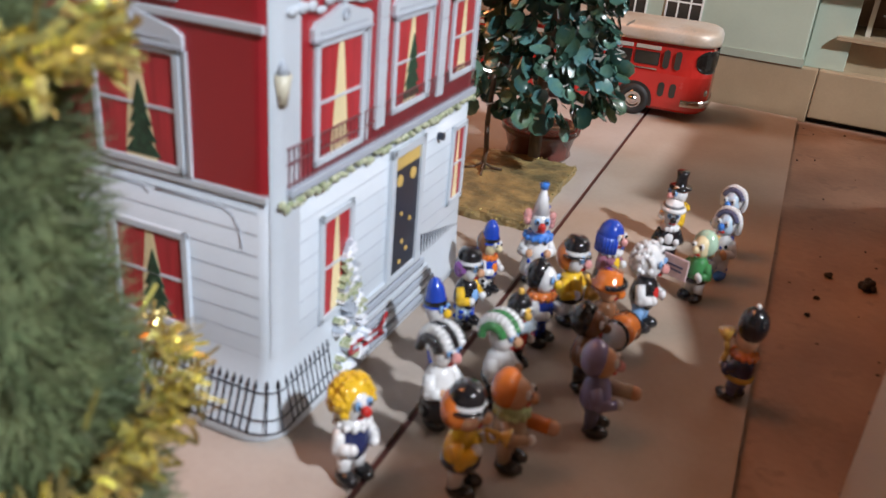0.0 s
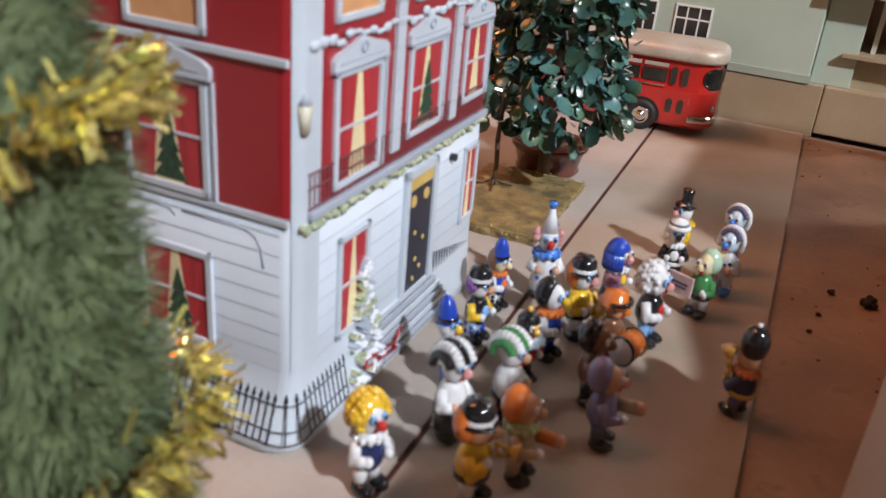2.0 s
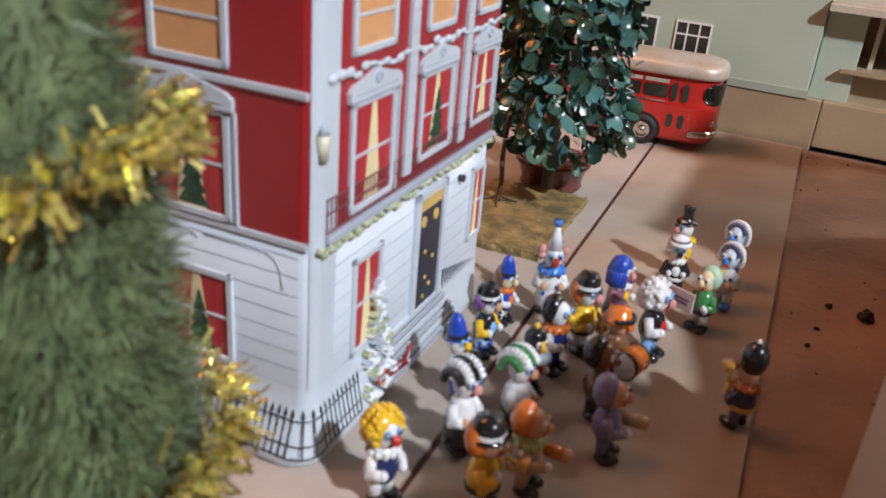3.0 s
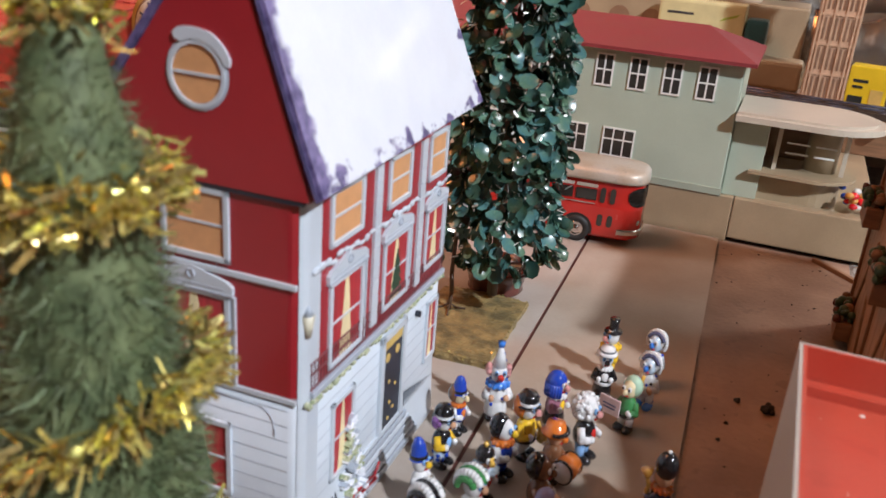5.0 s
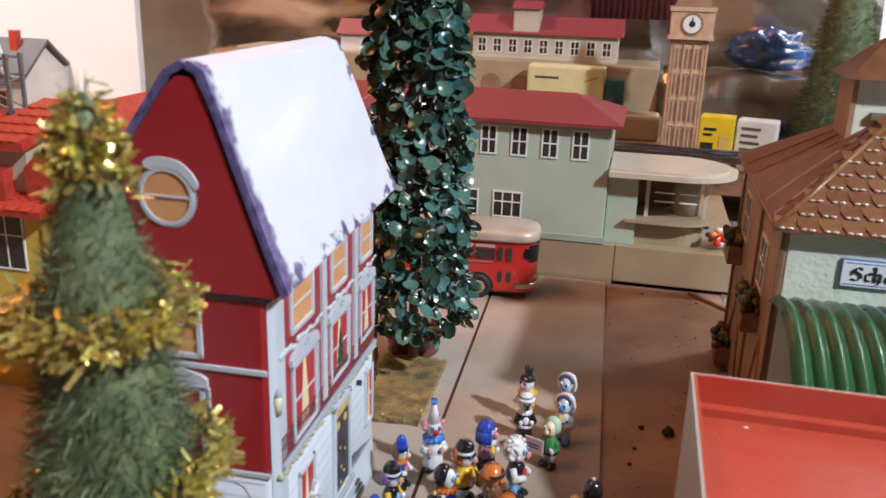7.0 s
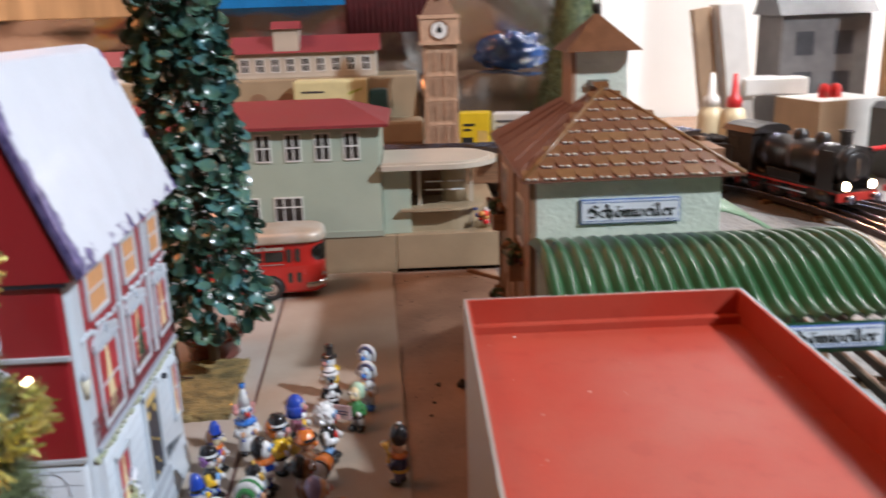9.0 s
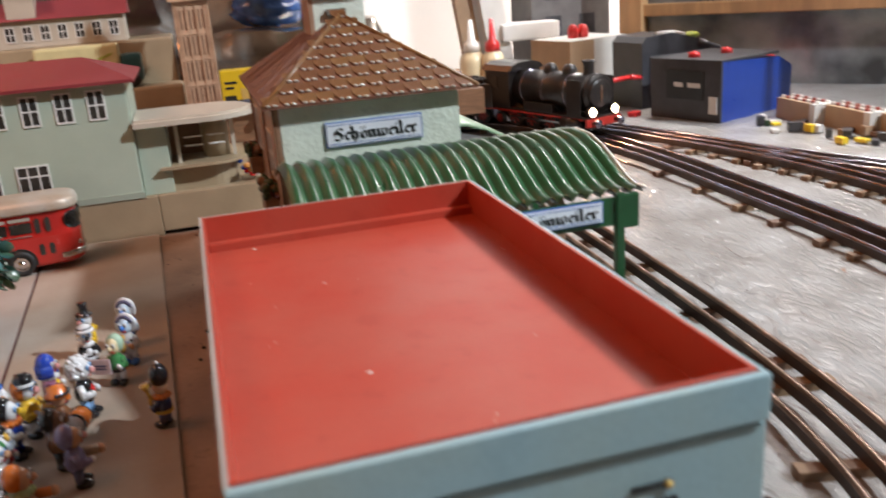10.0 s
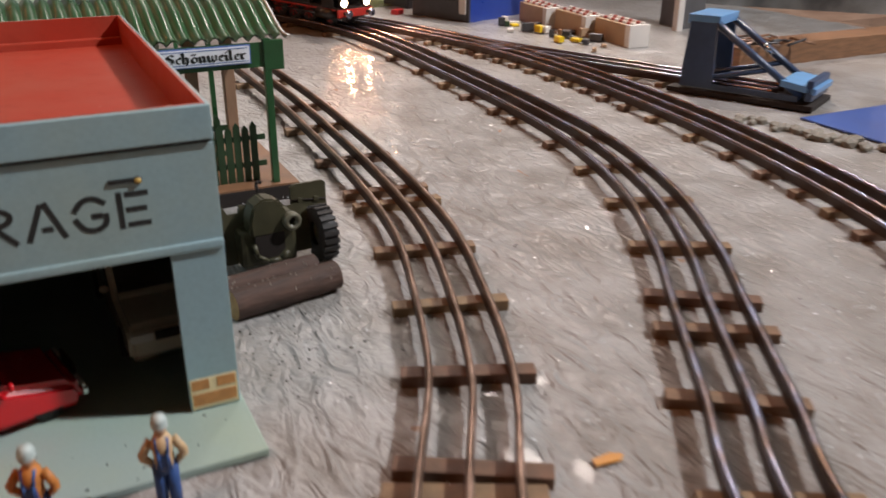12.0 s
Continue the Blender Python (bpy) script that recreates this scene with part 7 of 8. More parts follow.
                k.ball((-0.0010 + 0.0053 * math.cos(a) * math.cos(e), 0.0059 * math.sin(a) * math.cos(e), hz + 0.0008 + 0.0056 * math.sin(e)), rng.uniform(0.0008, 0.0012), g(hair), u=6, v=5)
        elif hair_kind == "hood":
            k.ball((-0.0020, 0, hz + 0.0008), 0.0050, g(hair), s=(0.9, 1.08, 1.12), u=14, v=10)
        elif hair_kind == "tufts":
            for s in (-1, 1):
                for i in range(7):
                    k.ball((-0.0010 + rng.gauss(0, 0.0010), s * 0.0048, hz + rng.gauss(0.0006, 0.0012)), 0.0016, g(hair), u=7, v=6)
        elif hair_kind == "curtain":
            k.ball((-0.0008, 0, hz + 0.0010), 0.0052, g(hair), s=(1.0, 1.05, 1.08), u=14, v=10)
            for i in range(22):
                a = 0.55 + 5.2 * i / 21
                p = Vector((0.0046 * math.cos(a) - 0.0006, 0.0050 * math.sin(a), hz + 0.0012))
                k.cyl(p, p + Vector((0.0004 * math.cos(a), 0.0004 * math.sin(a), -0.0062)), 0.0011, g(hair), r1=0.0008, seg=6)
        elif hair_kind == "crest":
            for off, c, r in ((0.0, hair, 0.0014), (0.0024, "white", 0.0017), (-0.0024, "white", 0.0017), (0.0047, hair, 0.0014), (-0.0047, hair, 0.0014)):
                rad = math.sqrt(max(1e-8, 0.0056 ** 2 - off ** 2 * 0.8))
                k.tube([(rad * math.cos(a) - 0.0006, off, hz + 0.0006 + rad * math.sin(a)) for a in np.linspace(0.35, 3.3, 12)], r, g(c), seg=8)
    if hat_kind == "cone":
        k.cyl((0, 0, top - 0.0015), (-0.0004, 0, top + 0.0085), 0.0036, g(hat), r1=0.0007, seg=14)
        k.cyl((-0.0004, 0, top + 0.0074), (-0.0004, 0, top + 0.0096), 0.0015, g("azure"), r1=0.0019, seg=12)
        if dots:
            for i in range(6):
                a = rng.uniform(0, 6.28); zz = rng.uniform(0.001, 0.006)
                k.ball(((0.0034 - zz * 0.32) * math.cos(a), (0.0034 - zz * 0.32) * math.sin(a), top - 0.0010 + zz), 0.0007, g(dots), u=6, v=5)
    elif hat_kind == "helmet":
        k.lathe([(0.0048, top - 0.0028), (0.0042, top - 0.0022), (0.0040, top - 0.0008), (0.0033, top + 0.0034), (0.0019, top + 0.0062), (0.0, top + 0.0072)], g(hat), seg=18)
        k.lathe([(0.0043, top - 0.0024), (0.0044, top - 0.0010), (0.0041, top - 0.0006)], g("black"), seg=18)
    elif hat_kind == "bowler":
        k.lathe([(0.0056, top - 0.0026), (0.0053, top - 0.0020), (0.0046, top - 0.0020), (0.0046, top + 0.0010), (0.0034, top + 0.0028), (0.0, top + 0.0033)], g(hat), seg=18)
        k.lathe([(0.0047, top - 0.0019), (0.0048, top - 0.0007), (0.0047, top - 0.0006)], g("white"), seg=18)
    elif hat_kind == "top":
        k.lathe([(0.0052, top - 0.0016), (0.0050, top - 0.0008), (0.0027, top - 0.0008), (0.0025, top + 0.0030), (0.0029, top + 0.0058), (0.0, top + 0.0060)], g(hat), seg=16)
    elif hat_kind == "bearskin":
        k.ball((-0.0004, 0, top + 0.0014), 0.0053, g(hat), s=(1, 1, 1.25), u=14, v=10)
        k.ball((-0.0004, 0, top + 0.0082), 0.0010, g("white"), u=7, v=6)
    elif hat_kind == "headdress":
        k.tube([(0.0012, 0.0047 * math.sin(a), hz + 0.0006 + 0.0047 * math.cos(a)) for a in np.linspace(-1.25, 1.25, 11)], 0.0011, g(hat), seg=8)
        for a in np.linspace(-2.0, 2.0, 19):
            k.ball((-0.0002, 0.0056 * math.sin(a), hz + 0.0004 + 0.0056 * math.cos(a)), 0.0014, g("white"), s=(0.8, 0.8, 1.0), u=8, v=6)
    elif hat_kind == "cap":
        k.ball((-0.0003, 0, hz + 0.0022), 0.0048, g(hat), s=(1.02, 1.02, 0.75), u=14, v=8)
    elif hat_kind == "bonnet":
        k.lathe([(0.0040, hz + 0.0022), (0.0058, hz + 0.0026), (0.0061, hz + 0.0034), (0.0056, hz + 0.0042), (0.0046, hz + 0.0044), (0.0040, hz + 0.0066), (0.0, hz + 0.0074)], g(hat), seg=20)
        k.lathe([(0.0047, hz + 0.0044), (0.0048, hz + 0.0054), (0.0044, hz + 0.0056)], g("grey"), seg=20)
    elif hat_kind == "brim":
        k.lathe([(0.0044, top - 0.0030), (0.0062, top - 0.0036), (0.0066, top - 0.0026), (0.0048, top - 0.0016), (0.0044, top + 0.0014), (0.0, top + 0.0020)], g(hat), seg=20)
        k.tube([(0.0058 * math.cos(a), 0.0058 * math.sin(a), top - 0.0020) for a in np.linspace(-1.3, 1.5, 9)], 0.0011, g("black"), seg=6)
    elif hat_kind == "knob":
        k.ball((0, 0, hz + 0.0018), 0.0048, g(hat), u=14, v=9)
        k.ball((0, 0, hz + 0.0072), 0.0014, g("gold"), u=8, v=6)
        k.ball((0.0042, 0, hz + 0.0014), 0.0017, g("gold"), s=(0.7, 1.3, 0.8), u=8, v=6)
    k.bm.verts.ensure_lookup_table()
    for n in range(neck, len(k.bm.verts)):
        v = k.bm.verts[n].co
        k.bm.verts[n].co = (v.x * 1.13, v.y * 1.13, 0.0205 + (v.z - 0.0205) * 1.12)
    # what they carry
    if prop == "sax":
        k.tube([(0.0062, 0, 0.0215), (0.0082, 0, 0.0175), (0.0078, 0, 0.0125), (0.0098, 0, 0.0120)], 0.0011, g("gold"), seg=8)
        k.cyl((0.0098, 0, 0.0120), (0.0114, 0, 0.0165), 0.0012, g("gold"), r1=0.0026, seg=12)
    elif prop == "trumpet":
        k.cyl((0.0060, 0, 0.0222), (0.0110, 0, 0.0215), 0.0007, g("gold"), seg=8)
        k.cyl((0.0105, 0, 0.0216), (0.0135, 0, 0.0212), 0.0008, g("gold"), r1=0.0030, seg=14)
        k.tube([(0.0065, 0, 0.0215), (0.0075, 0, 0.0185), (0.0100, 0, 0.0190), (0.0100, 0, 0.0212)], 0.0006, g("gold"), seg=6)
    elif prop == "drum":
        k.cyl((0.0092, -0.0055, 0.0110), (0.0092, 0.0055, 0.0110), 0.0062, g(prop_col), seg=20)
        for s in (-1, 1):
            k.cyl((0.0092, s * 0.0050, 0.0110), (0.0092, s * 0.0060, 0.0110), 0.0064, g("black"), seg=20)
            k.cyl((0.0092, s * 0.0060, 0.0110), (0.0092, s * 0.0062, 0.0110), 0.0054, g("white"), seg=20)
    elif prop == "card":
        k.box(0.0066, -0.0150, 0.0095, 0.0076, -0.0010, 0.0195, g("rose"), 0.0004)
        for i, w in enumerate((0.0044, 0.0040)):
            k.box(0.0076, -0.0080 - w, 0.0148 - i * 0.0020, 0.0078, -0.0080 + w, 0.0157 - i * 0.0020, g("slate"))
    elif prop == "tuba":
        k.tube([(0.0050, 0.002, 0.0200), (0.0072, 0.003, 0.0150), (0.0060, 0.004, 0.0120), (0.0050, 0.005, 0.0200), (0.0058, 0.0056, 0.0240)], 0.0011, g("gold"), seg=8)
        k.cyl((0.0058, 0.0056, 0.0240), (0.0066, 0.0060, 0.0285), 0.0012, g("gold"), r1=0.0034, seg=14)
    elif prop == "flute":
        k.cyl((0.0058, -0.0006, 0.0232), (0.0080, 0.0085, 0.0225), 0.0007, g("white"), seg=8)
    elif prop == "arm":
        k.cyl((0.0040, 0.0042, 0.0150), (0.0115, 0.0042, 0.0146), 0.0024, g(prop_col), seg=10)
        k.ball((0.0125, 0.0042, 0.0146), 0.0025, g("skin"), u=9, v=7)
    data_scale = height / 0.0352
    at = pose(x, y, z, 0, lean, face) @ Matrix.Diagonal((data_scale * 0.95, data_scale * 0.93, data_scale * 1.04, 1))
    ob = k.done("clown_figurine", at=at)
    return tagged(ob, label, "figurine", "clown band figurines")


figurine(-0.0755, 0.1940, "glazed clown figurine with yellow curls and navy coat", 0.0335, -22, hair="yellow", coat="navy", sleeves="white", legs="white", nose="red", head="white", collar="white")
figurine(-0.0855, 0.3110, "glazed clown figurine with blue police helmet", 0.0275, -15, hat="blue", hat_kind="helmet", hair="brown", hair_kind="hood", coat="blue", belly="orange", legs="white", checks="black", head="cream", nose="cream", sleeves="white", collar="orange", big=0.8)
figurine(-0.0825, 0.2840, "glazed clown figurine with black hat and purple hair", 0.0310, -12, hat="black", hat_kind="bowler", hair="purple", hair_kind="tufts", coat="black", sleeves="yellow", legs="pale", checks="blue", nose="skin", head="white", belly="sky")
figurine(-0.0775, 0.2530, "glazed clown figurine with tall blue hat", 0.0295, -15, -8, hat="blue", hat_kind="helmet", head="white", nose="yellow", coat="white", belly="red", legs="blue")
figurine(-0.0660, 0.2280, "glazed clown figurine with black and white striped crest", 0.0345, -20, hair="black", hair_kind="crest", head="white", nose="pink", coat="white", legs="black", sleeves="white", belt="black", skirt=True)
figurine(-0.0545, 0.2460, "glazed clown figurine with striped white and green crest", 0.0335, -10, hair="green", hair_kind="crest", head="white", nose="skin", coat="white", legs="black", sleeves="white", belly="white", belt="black")
figurine(-0.0575, 0.2690, "glazed clown figurine with round black hat and wide pale ruff", 0.0290, -30, hat="black", hat_kind="knob", head="brown", nose="gold", coat="red", collar="pale", big=1.55, legs="black", prop="")
figurine(-0.0560, 0.2880, "glazed clown figurine with black hair and yellow nose", 0.0335, -12, hair="black", hair_kind="hood", head="white", nose="yellow", coat="blue", belly="blue", collar="orange", legs="blue", sleeves="white")
figurine(-0.0735, 0.3320, "white glazed clown figurine with blue dots and pointed hat", 0.0345, -62, hat="white", hat_kind="cone", dots="blue", hair="pink", hair_kind="tufts", head="white", nose="red", coat="white", legs="white", skirt=True, collar="azure", big=1.15)
figurine(-0.0515, 0.3080, "glazed clown saxophone player with banded black hat", 0.0345, -15, hat="black", hat_kind="bowler", hair="orange", hair_kind="hood", head="white", coat="yellow", legs="white", belt="black", prop="sax", nose="pink")
figurine(-0.0455, 0.3380, "glazed clown figurine with big blue wig", 0.0325, -18, hair="blue", hair_kind="curtain", head="skin", nose="pink", coat="mauve", belly="yellow", collar="white", legs="black", skirt=True)
figurine(-0.0265, 0.3190, "glazed clown figurine with big white curly wig", 0.0355, -12, hair="white", head="white", nose="pink", coat="black", belly="red", legs="sky", sleeves="white")
figurine(-0.0355, 0.2970, "glazed clown drummer with wide orange hat and drum", 0.0315, -14, hat="orange", hat_kind="brim", head="skin", nose="orange", coat="brown", legs="black", sleeves="brown", prop="drum", prop_col="orange")
figurine(-0.0325, 0.4020, "glazed snowman like clown figurine with black top hat", 0.0320, -125, hat="black", hat_kind="top", head="white", nose="pink", coat="yellow", legs="yellow", shoes="white", sleeves="yellow", collar="yellow", big=1.2, prop="flute")
figurine(-0.0305, 0.3790, "glazed pilgrim clown figurine in black jacket and white bonnet", 0.0300, -72, hat="white", hat_kind="bonnet", head="white", nose="black", coat="black", legs="black", belt="white", collar="white", big=0.85, belly="white", skirt=True)
figurine(-0.0080, 0.3800, "blue and white glazed figurine with feather headdress", 0.0325, -110, hat="slate", hat_kind="headdress", head="pale", nose="azure", coat="white", dots="blue", legs="white", shoes="azure", hair="white", hair_kind="hood", prop="sax")
figurine(-0.0095, 0.4060, "blue and white glazed figurine with feather headdress, rear one", 0.0330, -110, hat="slate", hat_kind="headdress", head="pale", nose="azure", coat="pale", dots="blue", legs="white", shoes="azure", hair="white", hair_kind="hood")
figurine(-0.0130, 0.3535, "bald glazed figurine in green coat holding a pink card", 0.0310, -112, hair="mint", hair_kind="hood", head="cream", nose="cream", coat="green", legs="white", belt="black", prop="card")
figurine(0.0128, 0.2910, "glazed guardsman figurine with black bearskin and tuba", 0.0300, 150, hat="black", hat_kind="bearskin", head="skin", nose="skin", coat="navy", legs="slate", collar="orange", belt="gold", prop="tuba", sleeves="navy")
figurine(-0.0405, 0.2205, "glazed clown figurine with orange hair and outstretched arm", 0.0335, 5, hair="orange", hair_kind="hood", head="skin", nose="skin", coat="tan", legs="tan", collar="lime", prop="arm", prop_col="orange", sleeves="tan")
figurine(-0.0480, 0.2045, "glazed clown trumpeter in yellow jumper", 0.0345, 5, hat="black", hat_kind="bowler", hair="orange", hair_kind="hood", head="skin", nose="skin", coat="yellow", legs="white", belt="black", prop="trumpet")
figurine(-0.0240, 0.2490, "grey and lilac glazed figurine with outstretched arm", 0.0330, 10, hair="lilac", hair_kind="hood", head="skin", nose="pink", coat="lilac", legs="slate", prop="arm", prop_col="tan")
figurine(-0.0335, 0.2690, "dark brown glazed figurine behind the drummer", 0.0330, -5, hair="black", hair_kind="hood", head="brown", nose="brown", coat="brown", legs="black", sleeves="brown")


def worker(x, y, face, shirt, label):
    k = Kit()
    g = glaze
    for s in (-1, 1):
        k.ball((0.0010, s * 0.0024, 0.0010), 0.0016, g("navy"), s=(1.6, 0.9, 0.7), u=8, v=6)
        k.cyl((0, s * 0.0024, 0.0010), (0, s * 0.0019, 0.0145), 0.0020, m_overall, r1=0.0026, seg=10)
    k.ball((0, 0, 0.0145), 0.0040, m_overall, s=(0.75, 1.05, 0.8))
    k.lathe([(0.0, 0.0140), (0.0036, 0.0145), (0.0034, 0.0180), (0.0040, 0.0215), (0.0028, 0.0238), (0.0, 0.0242)], shirt, seg=14)
    for s in (-1, 1):
        k.tube([(-0.0036, s * 0.0012, 0.0150), (-0.0038, s * 0.0016, 0.0200), (-0.0016, s * 0.0020, 0.0238)], 0.0007, m_overall, seg=6)
        k.cyl((0, s * 0.0040, 0.0225), (-0.0004, s * 0.0074, 0.0180), 0.0015, shirt, seg=9)
        k.cyl((-0.0004, s * 0.0074, 0.0180), (0.0010, s * 0.0046, 0.0150), 0.0014, shirt, r1=0.0012, seg=9)
        k.ball((0.0010, s * 0.0046, 0.0150), 0.0013, g("skin"), u=8, v=6)
    k.ball((0.0, 0, 0.0268), 0.0027, g("skin"), s=(1, 0.9, 1.1))
    k.lathe([(0.0029, 0.0268), (0.0028, 0.0274), (0.0029, 0.0284), (0.0024, 0.0296), (0.0012, 0.0303), (0.0, 0.0304)], m_helmet, seg=18)
    k.prism([(-0.0026, 0.0150), (0.0026, 0.0150), (0.0020, 0.0196), (-0.0020, 0.0196)], "x", -0.0041, -0.0030, m_overall)
    ob = k.done("worker_doll", at=pose(x, y, -0.006, 0, 0, face) @ Matrix.Diagonal((0.98, 0.90, 1.18, 1)))
    return tagged(ob, label, "toy figure", "workers before the garage")


m_helmet = mat("helmet_paint", (0.50, 0.60, 0.58), rough=0.35, var=0.12)
m_overall = mat("blue_overall", (0.035, 0.10, 0.30), rough=0.5, var=0.25, scale=300)
m_shirt_orange = mat("orange_shirt", (0.62, 0.22, 0.05), rough=0.5, var=0.2, scale=300)
m_shirt_cream = mat("cream_shirt", (0.66, 0.46, 0.26), rough=0.5, var=0.2, scale=300)
worker(0.1325, -0.0150, 80, m_shirt_cream, "toy worker in blue overalls and cream shirt with white helmet")
worker(0.0950, -0.0140, 70, m_shirt_orange, "toy worker in blue overalls and orange shirt with white helmet")


# ---- behind the station: clock tower, viaduct, toys ----
ben = thing("clock_tower", "tan wooden model clock tower with white clock faces", "model tower", pose(0.0623, 0.975, 0.064))
k = Kit(); k.box(-0.0190, -0.0190, 0, 0.0190, 0.0190, 0.130, m_brick_tan, 0.0005); k.done("shaft", ben, "tan ribbed shaft")
for s, rot in ((1, 0), (1, 90), (1, 180), (1, 270)):
    for i, x in enumerate((-0.0105, 0.0, 0.0105)):
        for j in range(4):
            k = Kit()
            for dx in (-0.0022, 0.0022):
                k.box(x + dx - 0.0010, -0.0196, 0.008 + j * 0.030, x + dx + 0.0010, -0.0188, 0.030 + j * 0.030, m_tower_dark)
            k.done("slot_window", ben, "dark narrow slots", pose(0, 0, 0, 0, 0, rot))
    for x in (-0.0190, -0.0155, -0.0055, 0.0055, 0.0155, 0.0190):
        k = Kit(); k.box(x - 0.0008, -0.0204, 0, x + 0.0008, -0.0188, 0.130, m_brick_tan); k.done("rib", ben, "", pose(0, 0, 0, 0, 0, rot))
    for z in (0.002, 0.032, 0.062, 0.092, 0.126):
        k = Kit(); k.box(-0.0195, -0.0202, z, 0.0195, -0.0188, z + 0.0022, m_brick_tan); k.done("ledge", ben, "", pose(0, 0, 0, 0, 0, rot))
k = Kit(); k.box(-0.0235, -0.0235, 0.130, 0.0235, 0.0235, 0.164, m_brick_tan, 0.0008); k.box(-0.0250, -0.0250, 0.1300, 0.0250, 0.0250, 0.1335, m_brick_tan); k.box(-0.0250, -0.0250, 0.1605, 0.0250, 0.0250, 0.1650, m_brick_tan); k.done("clock_stage", ben, "wider tan clock stage")
for rot in (0, 90, 180, 270):
    k = Kit(); sd = Side("y", -0.0236, -1); sd.disc(k, 0, 0.147, 0.0100, 0, 0.0008, m_white_line); sd.ring(k, 0, 0.147, 0.0098, 0.0022, 0, 0.0012, m_tower_dark); sd.disc(k, 0, 0.147, 0.0034, 0.0008, 0.0012, m_letter)
    sd.rect(k, -0.0005, 0.147, 0.0005, 0.1545, 0.0012, 0.0016, m_letter); k.done("clock", ben, "white round clock face", pose(0, 0, 0, 0, 0, rot))
k = Kit(); k.cyl((0, 0, 0.165), (0, 0, 0.183), 0.0300, m_tower_dark, r1=0.016, seg=4, smooth=False); k.box(-0.012, -0.012, 0.183, 0.012, 0.012, 0.192, m_brick_tan); k.cyl((0, 0, 0.192), (0, 0, 0.225), 0.0165, m_tower_dark, r1=0.001, seg=4, smooth=False)
k.done("spire", ben, "dark pointed spire", pose(0, 0, 0, 0, 0, 45))

k = Kit(); k.box(-0.56, 1.088, 0.062, 0.035, 1.185, 0.150, m_platform, 0.003)
structure(k.done("viaduct"), "tan embankment with dark arches", "embankment")
k = Kit(); k.box(-0.56, 1.032, 0.062, 0.040, 1.087, 0.0935, m_platform, 0.004)
structure(k.done("upper_road"), "tan road step below the embankment", "road step")
for x in (-0.185, -0.145, -0.105, -0.235, -0.285):
    k = Kit(); k.prism([(x - 0.013, 0.094), (x + 0.013, 0.094), (x + 0.013, 0.118)] + [(x + 0.013 * math.cos(a), 0.118 + 0.013 * math.sin(a)) for a in np.linspace(0.2, 2.94, 8)] + [(x - 0.013, 0.118)], "y", 1.0865, 1.0885, m_tower_dark)
    structure(k.done("arch"), "dark arch in the embankment", "arch")

# solid stand-in for a hall mirrored in the crinkled foil
school = thing("long_hall", "long beige toy hall with red roof and white windows, a foil reflection built solid", "toy building", pose(-0.12, 1.13, 0.150))
k = Kit(); k.box(-0.215, 1.100, 0.150, -0.022, 1.160, 0.1840, m_beige, 0.001); k.done("wall", school, "", W(school))
k = Kit(); k.prism([(1.094, 0.184), (1.166, 0.184), (1.130, 0.206)], "x", -0.222, -0.016, m_red_roof); k.done("roof", school, "red pitched roof", W(school))
k = Kit(); k.box(-0.160, 1.098, 0.184, -0.126, 1.130, 0.2160, m_beige); k.prism([(1.094, 0.216), (1.134, 0.216), (1.114, 0.226)], "x", -0.163, -0.123, m_red_roof); k.done("turret", school, "small roofed turret", W(school))
sd = Side("y", 1.100, -1)
for i in range(9):
    grid_window(school, sd, -0.208 + i * 0.0208, 0.158, -0.196 + i * 0.0208, 0.177, 2, (0.5,), "white barred window")
red_house = thing("small_house", "small white toy house with red roof", "toy house", pose(-0.385, 1.13, 0.150))
k = Kit(); k.box(-0.410, 1.115, 0.150, -0.360, 1.150, 0.172, m_white_card); k.done("wall", red_house, "", W(red_house))
k = Kit(); k.prism([(1.110, 0.172), (1.155, 0.172), (1.132, 0.192)], "x", -0.415, -0.355, m_red_roof); k.done("roof", red_house, "red roof", W(red_house))

# solid stand-in for a truck mirrored in the crinkled foil
truck = thing("toy_truck", "toy truck with pale yellow box body and dark teal cab, a foil reflection built solid", "toy truck", pose(-0.068, 1.058, 0.0935))
k = Kit(); k.box(-0.062, -0.018, 0.012, 0.036, 0.018, 0.056, mat("pale_yellow", (0.66, 0.58, 0.30), rough=0.4, var=0.1), 0.003); k.done("box_body", truck, "pale yellow box with a green swoosh")
k = Kit(); k.prism([(0.008, 0.036), (0.026, 0.042), (0.030, 0.046), (0.012, 0.040)], "y", -0.0184, -0.0178, m_lime := mat("lime_swoosh", (0.35, 0.42, 0.05), rough=0.4)); k.done("swoosh", truck, "green swoosh")
k = Kit(); k.box(-0.052, -0.0184, 0.040, -0.022, -0.0179, 0.0425, m_dark_panel); k.done("print", truck, "unreadable dark line")
k = Kit(); k.box(0.037, -0.017, 0.008, 0.062, 0.017, 0.042, mat("teal_cab", (0.03, 0.10, 0.11), rough=0.3), 0.005); k.done("cab", truck, "dark teal cab")
for x in (-0.045, 0.048):
    for y in (-0.016, 0.016):
        k = Kit(); k.lathe([(0, -0.003), (0.009, -0.003), (0.010, 0), (0.009, 0.003), (0, 0.003)], m_tyre, seg=18); k.done("wheel", truck, "", pose(x, y, 0.010, 90))

k = Kit(); k.box(-0.019, -0.014, 0, 0.019, 0.014, 0.046, m_yellow_box, 0.001)
yb = tagged(k.done("yellow_box", at=pose(0.1045, 0.968, 0.064, 0, 0, -8)), "bright yellow packet with small dark print", "packet")
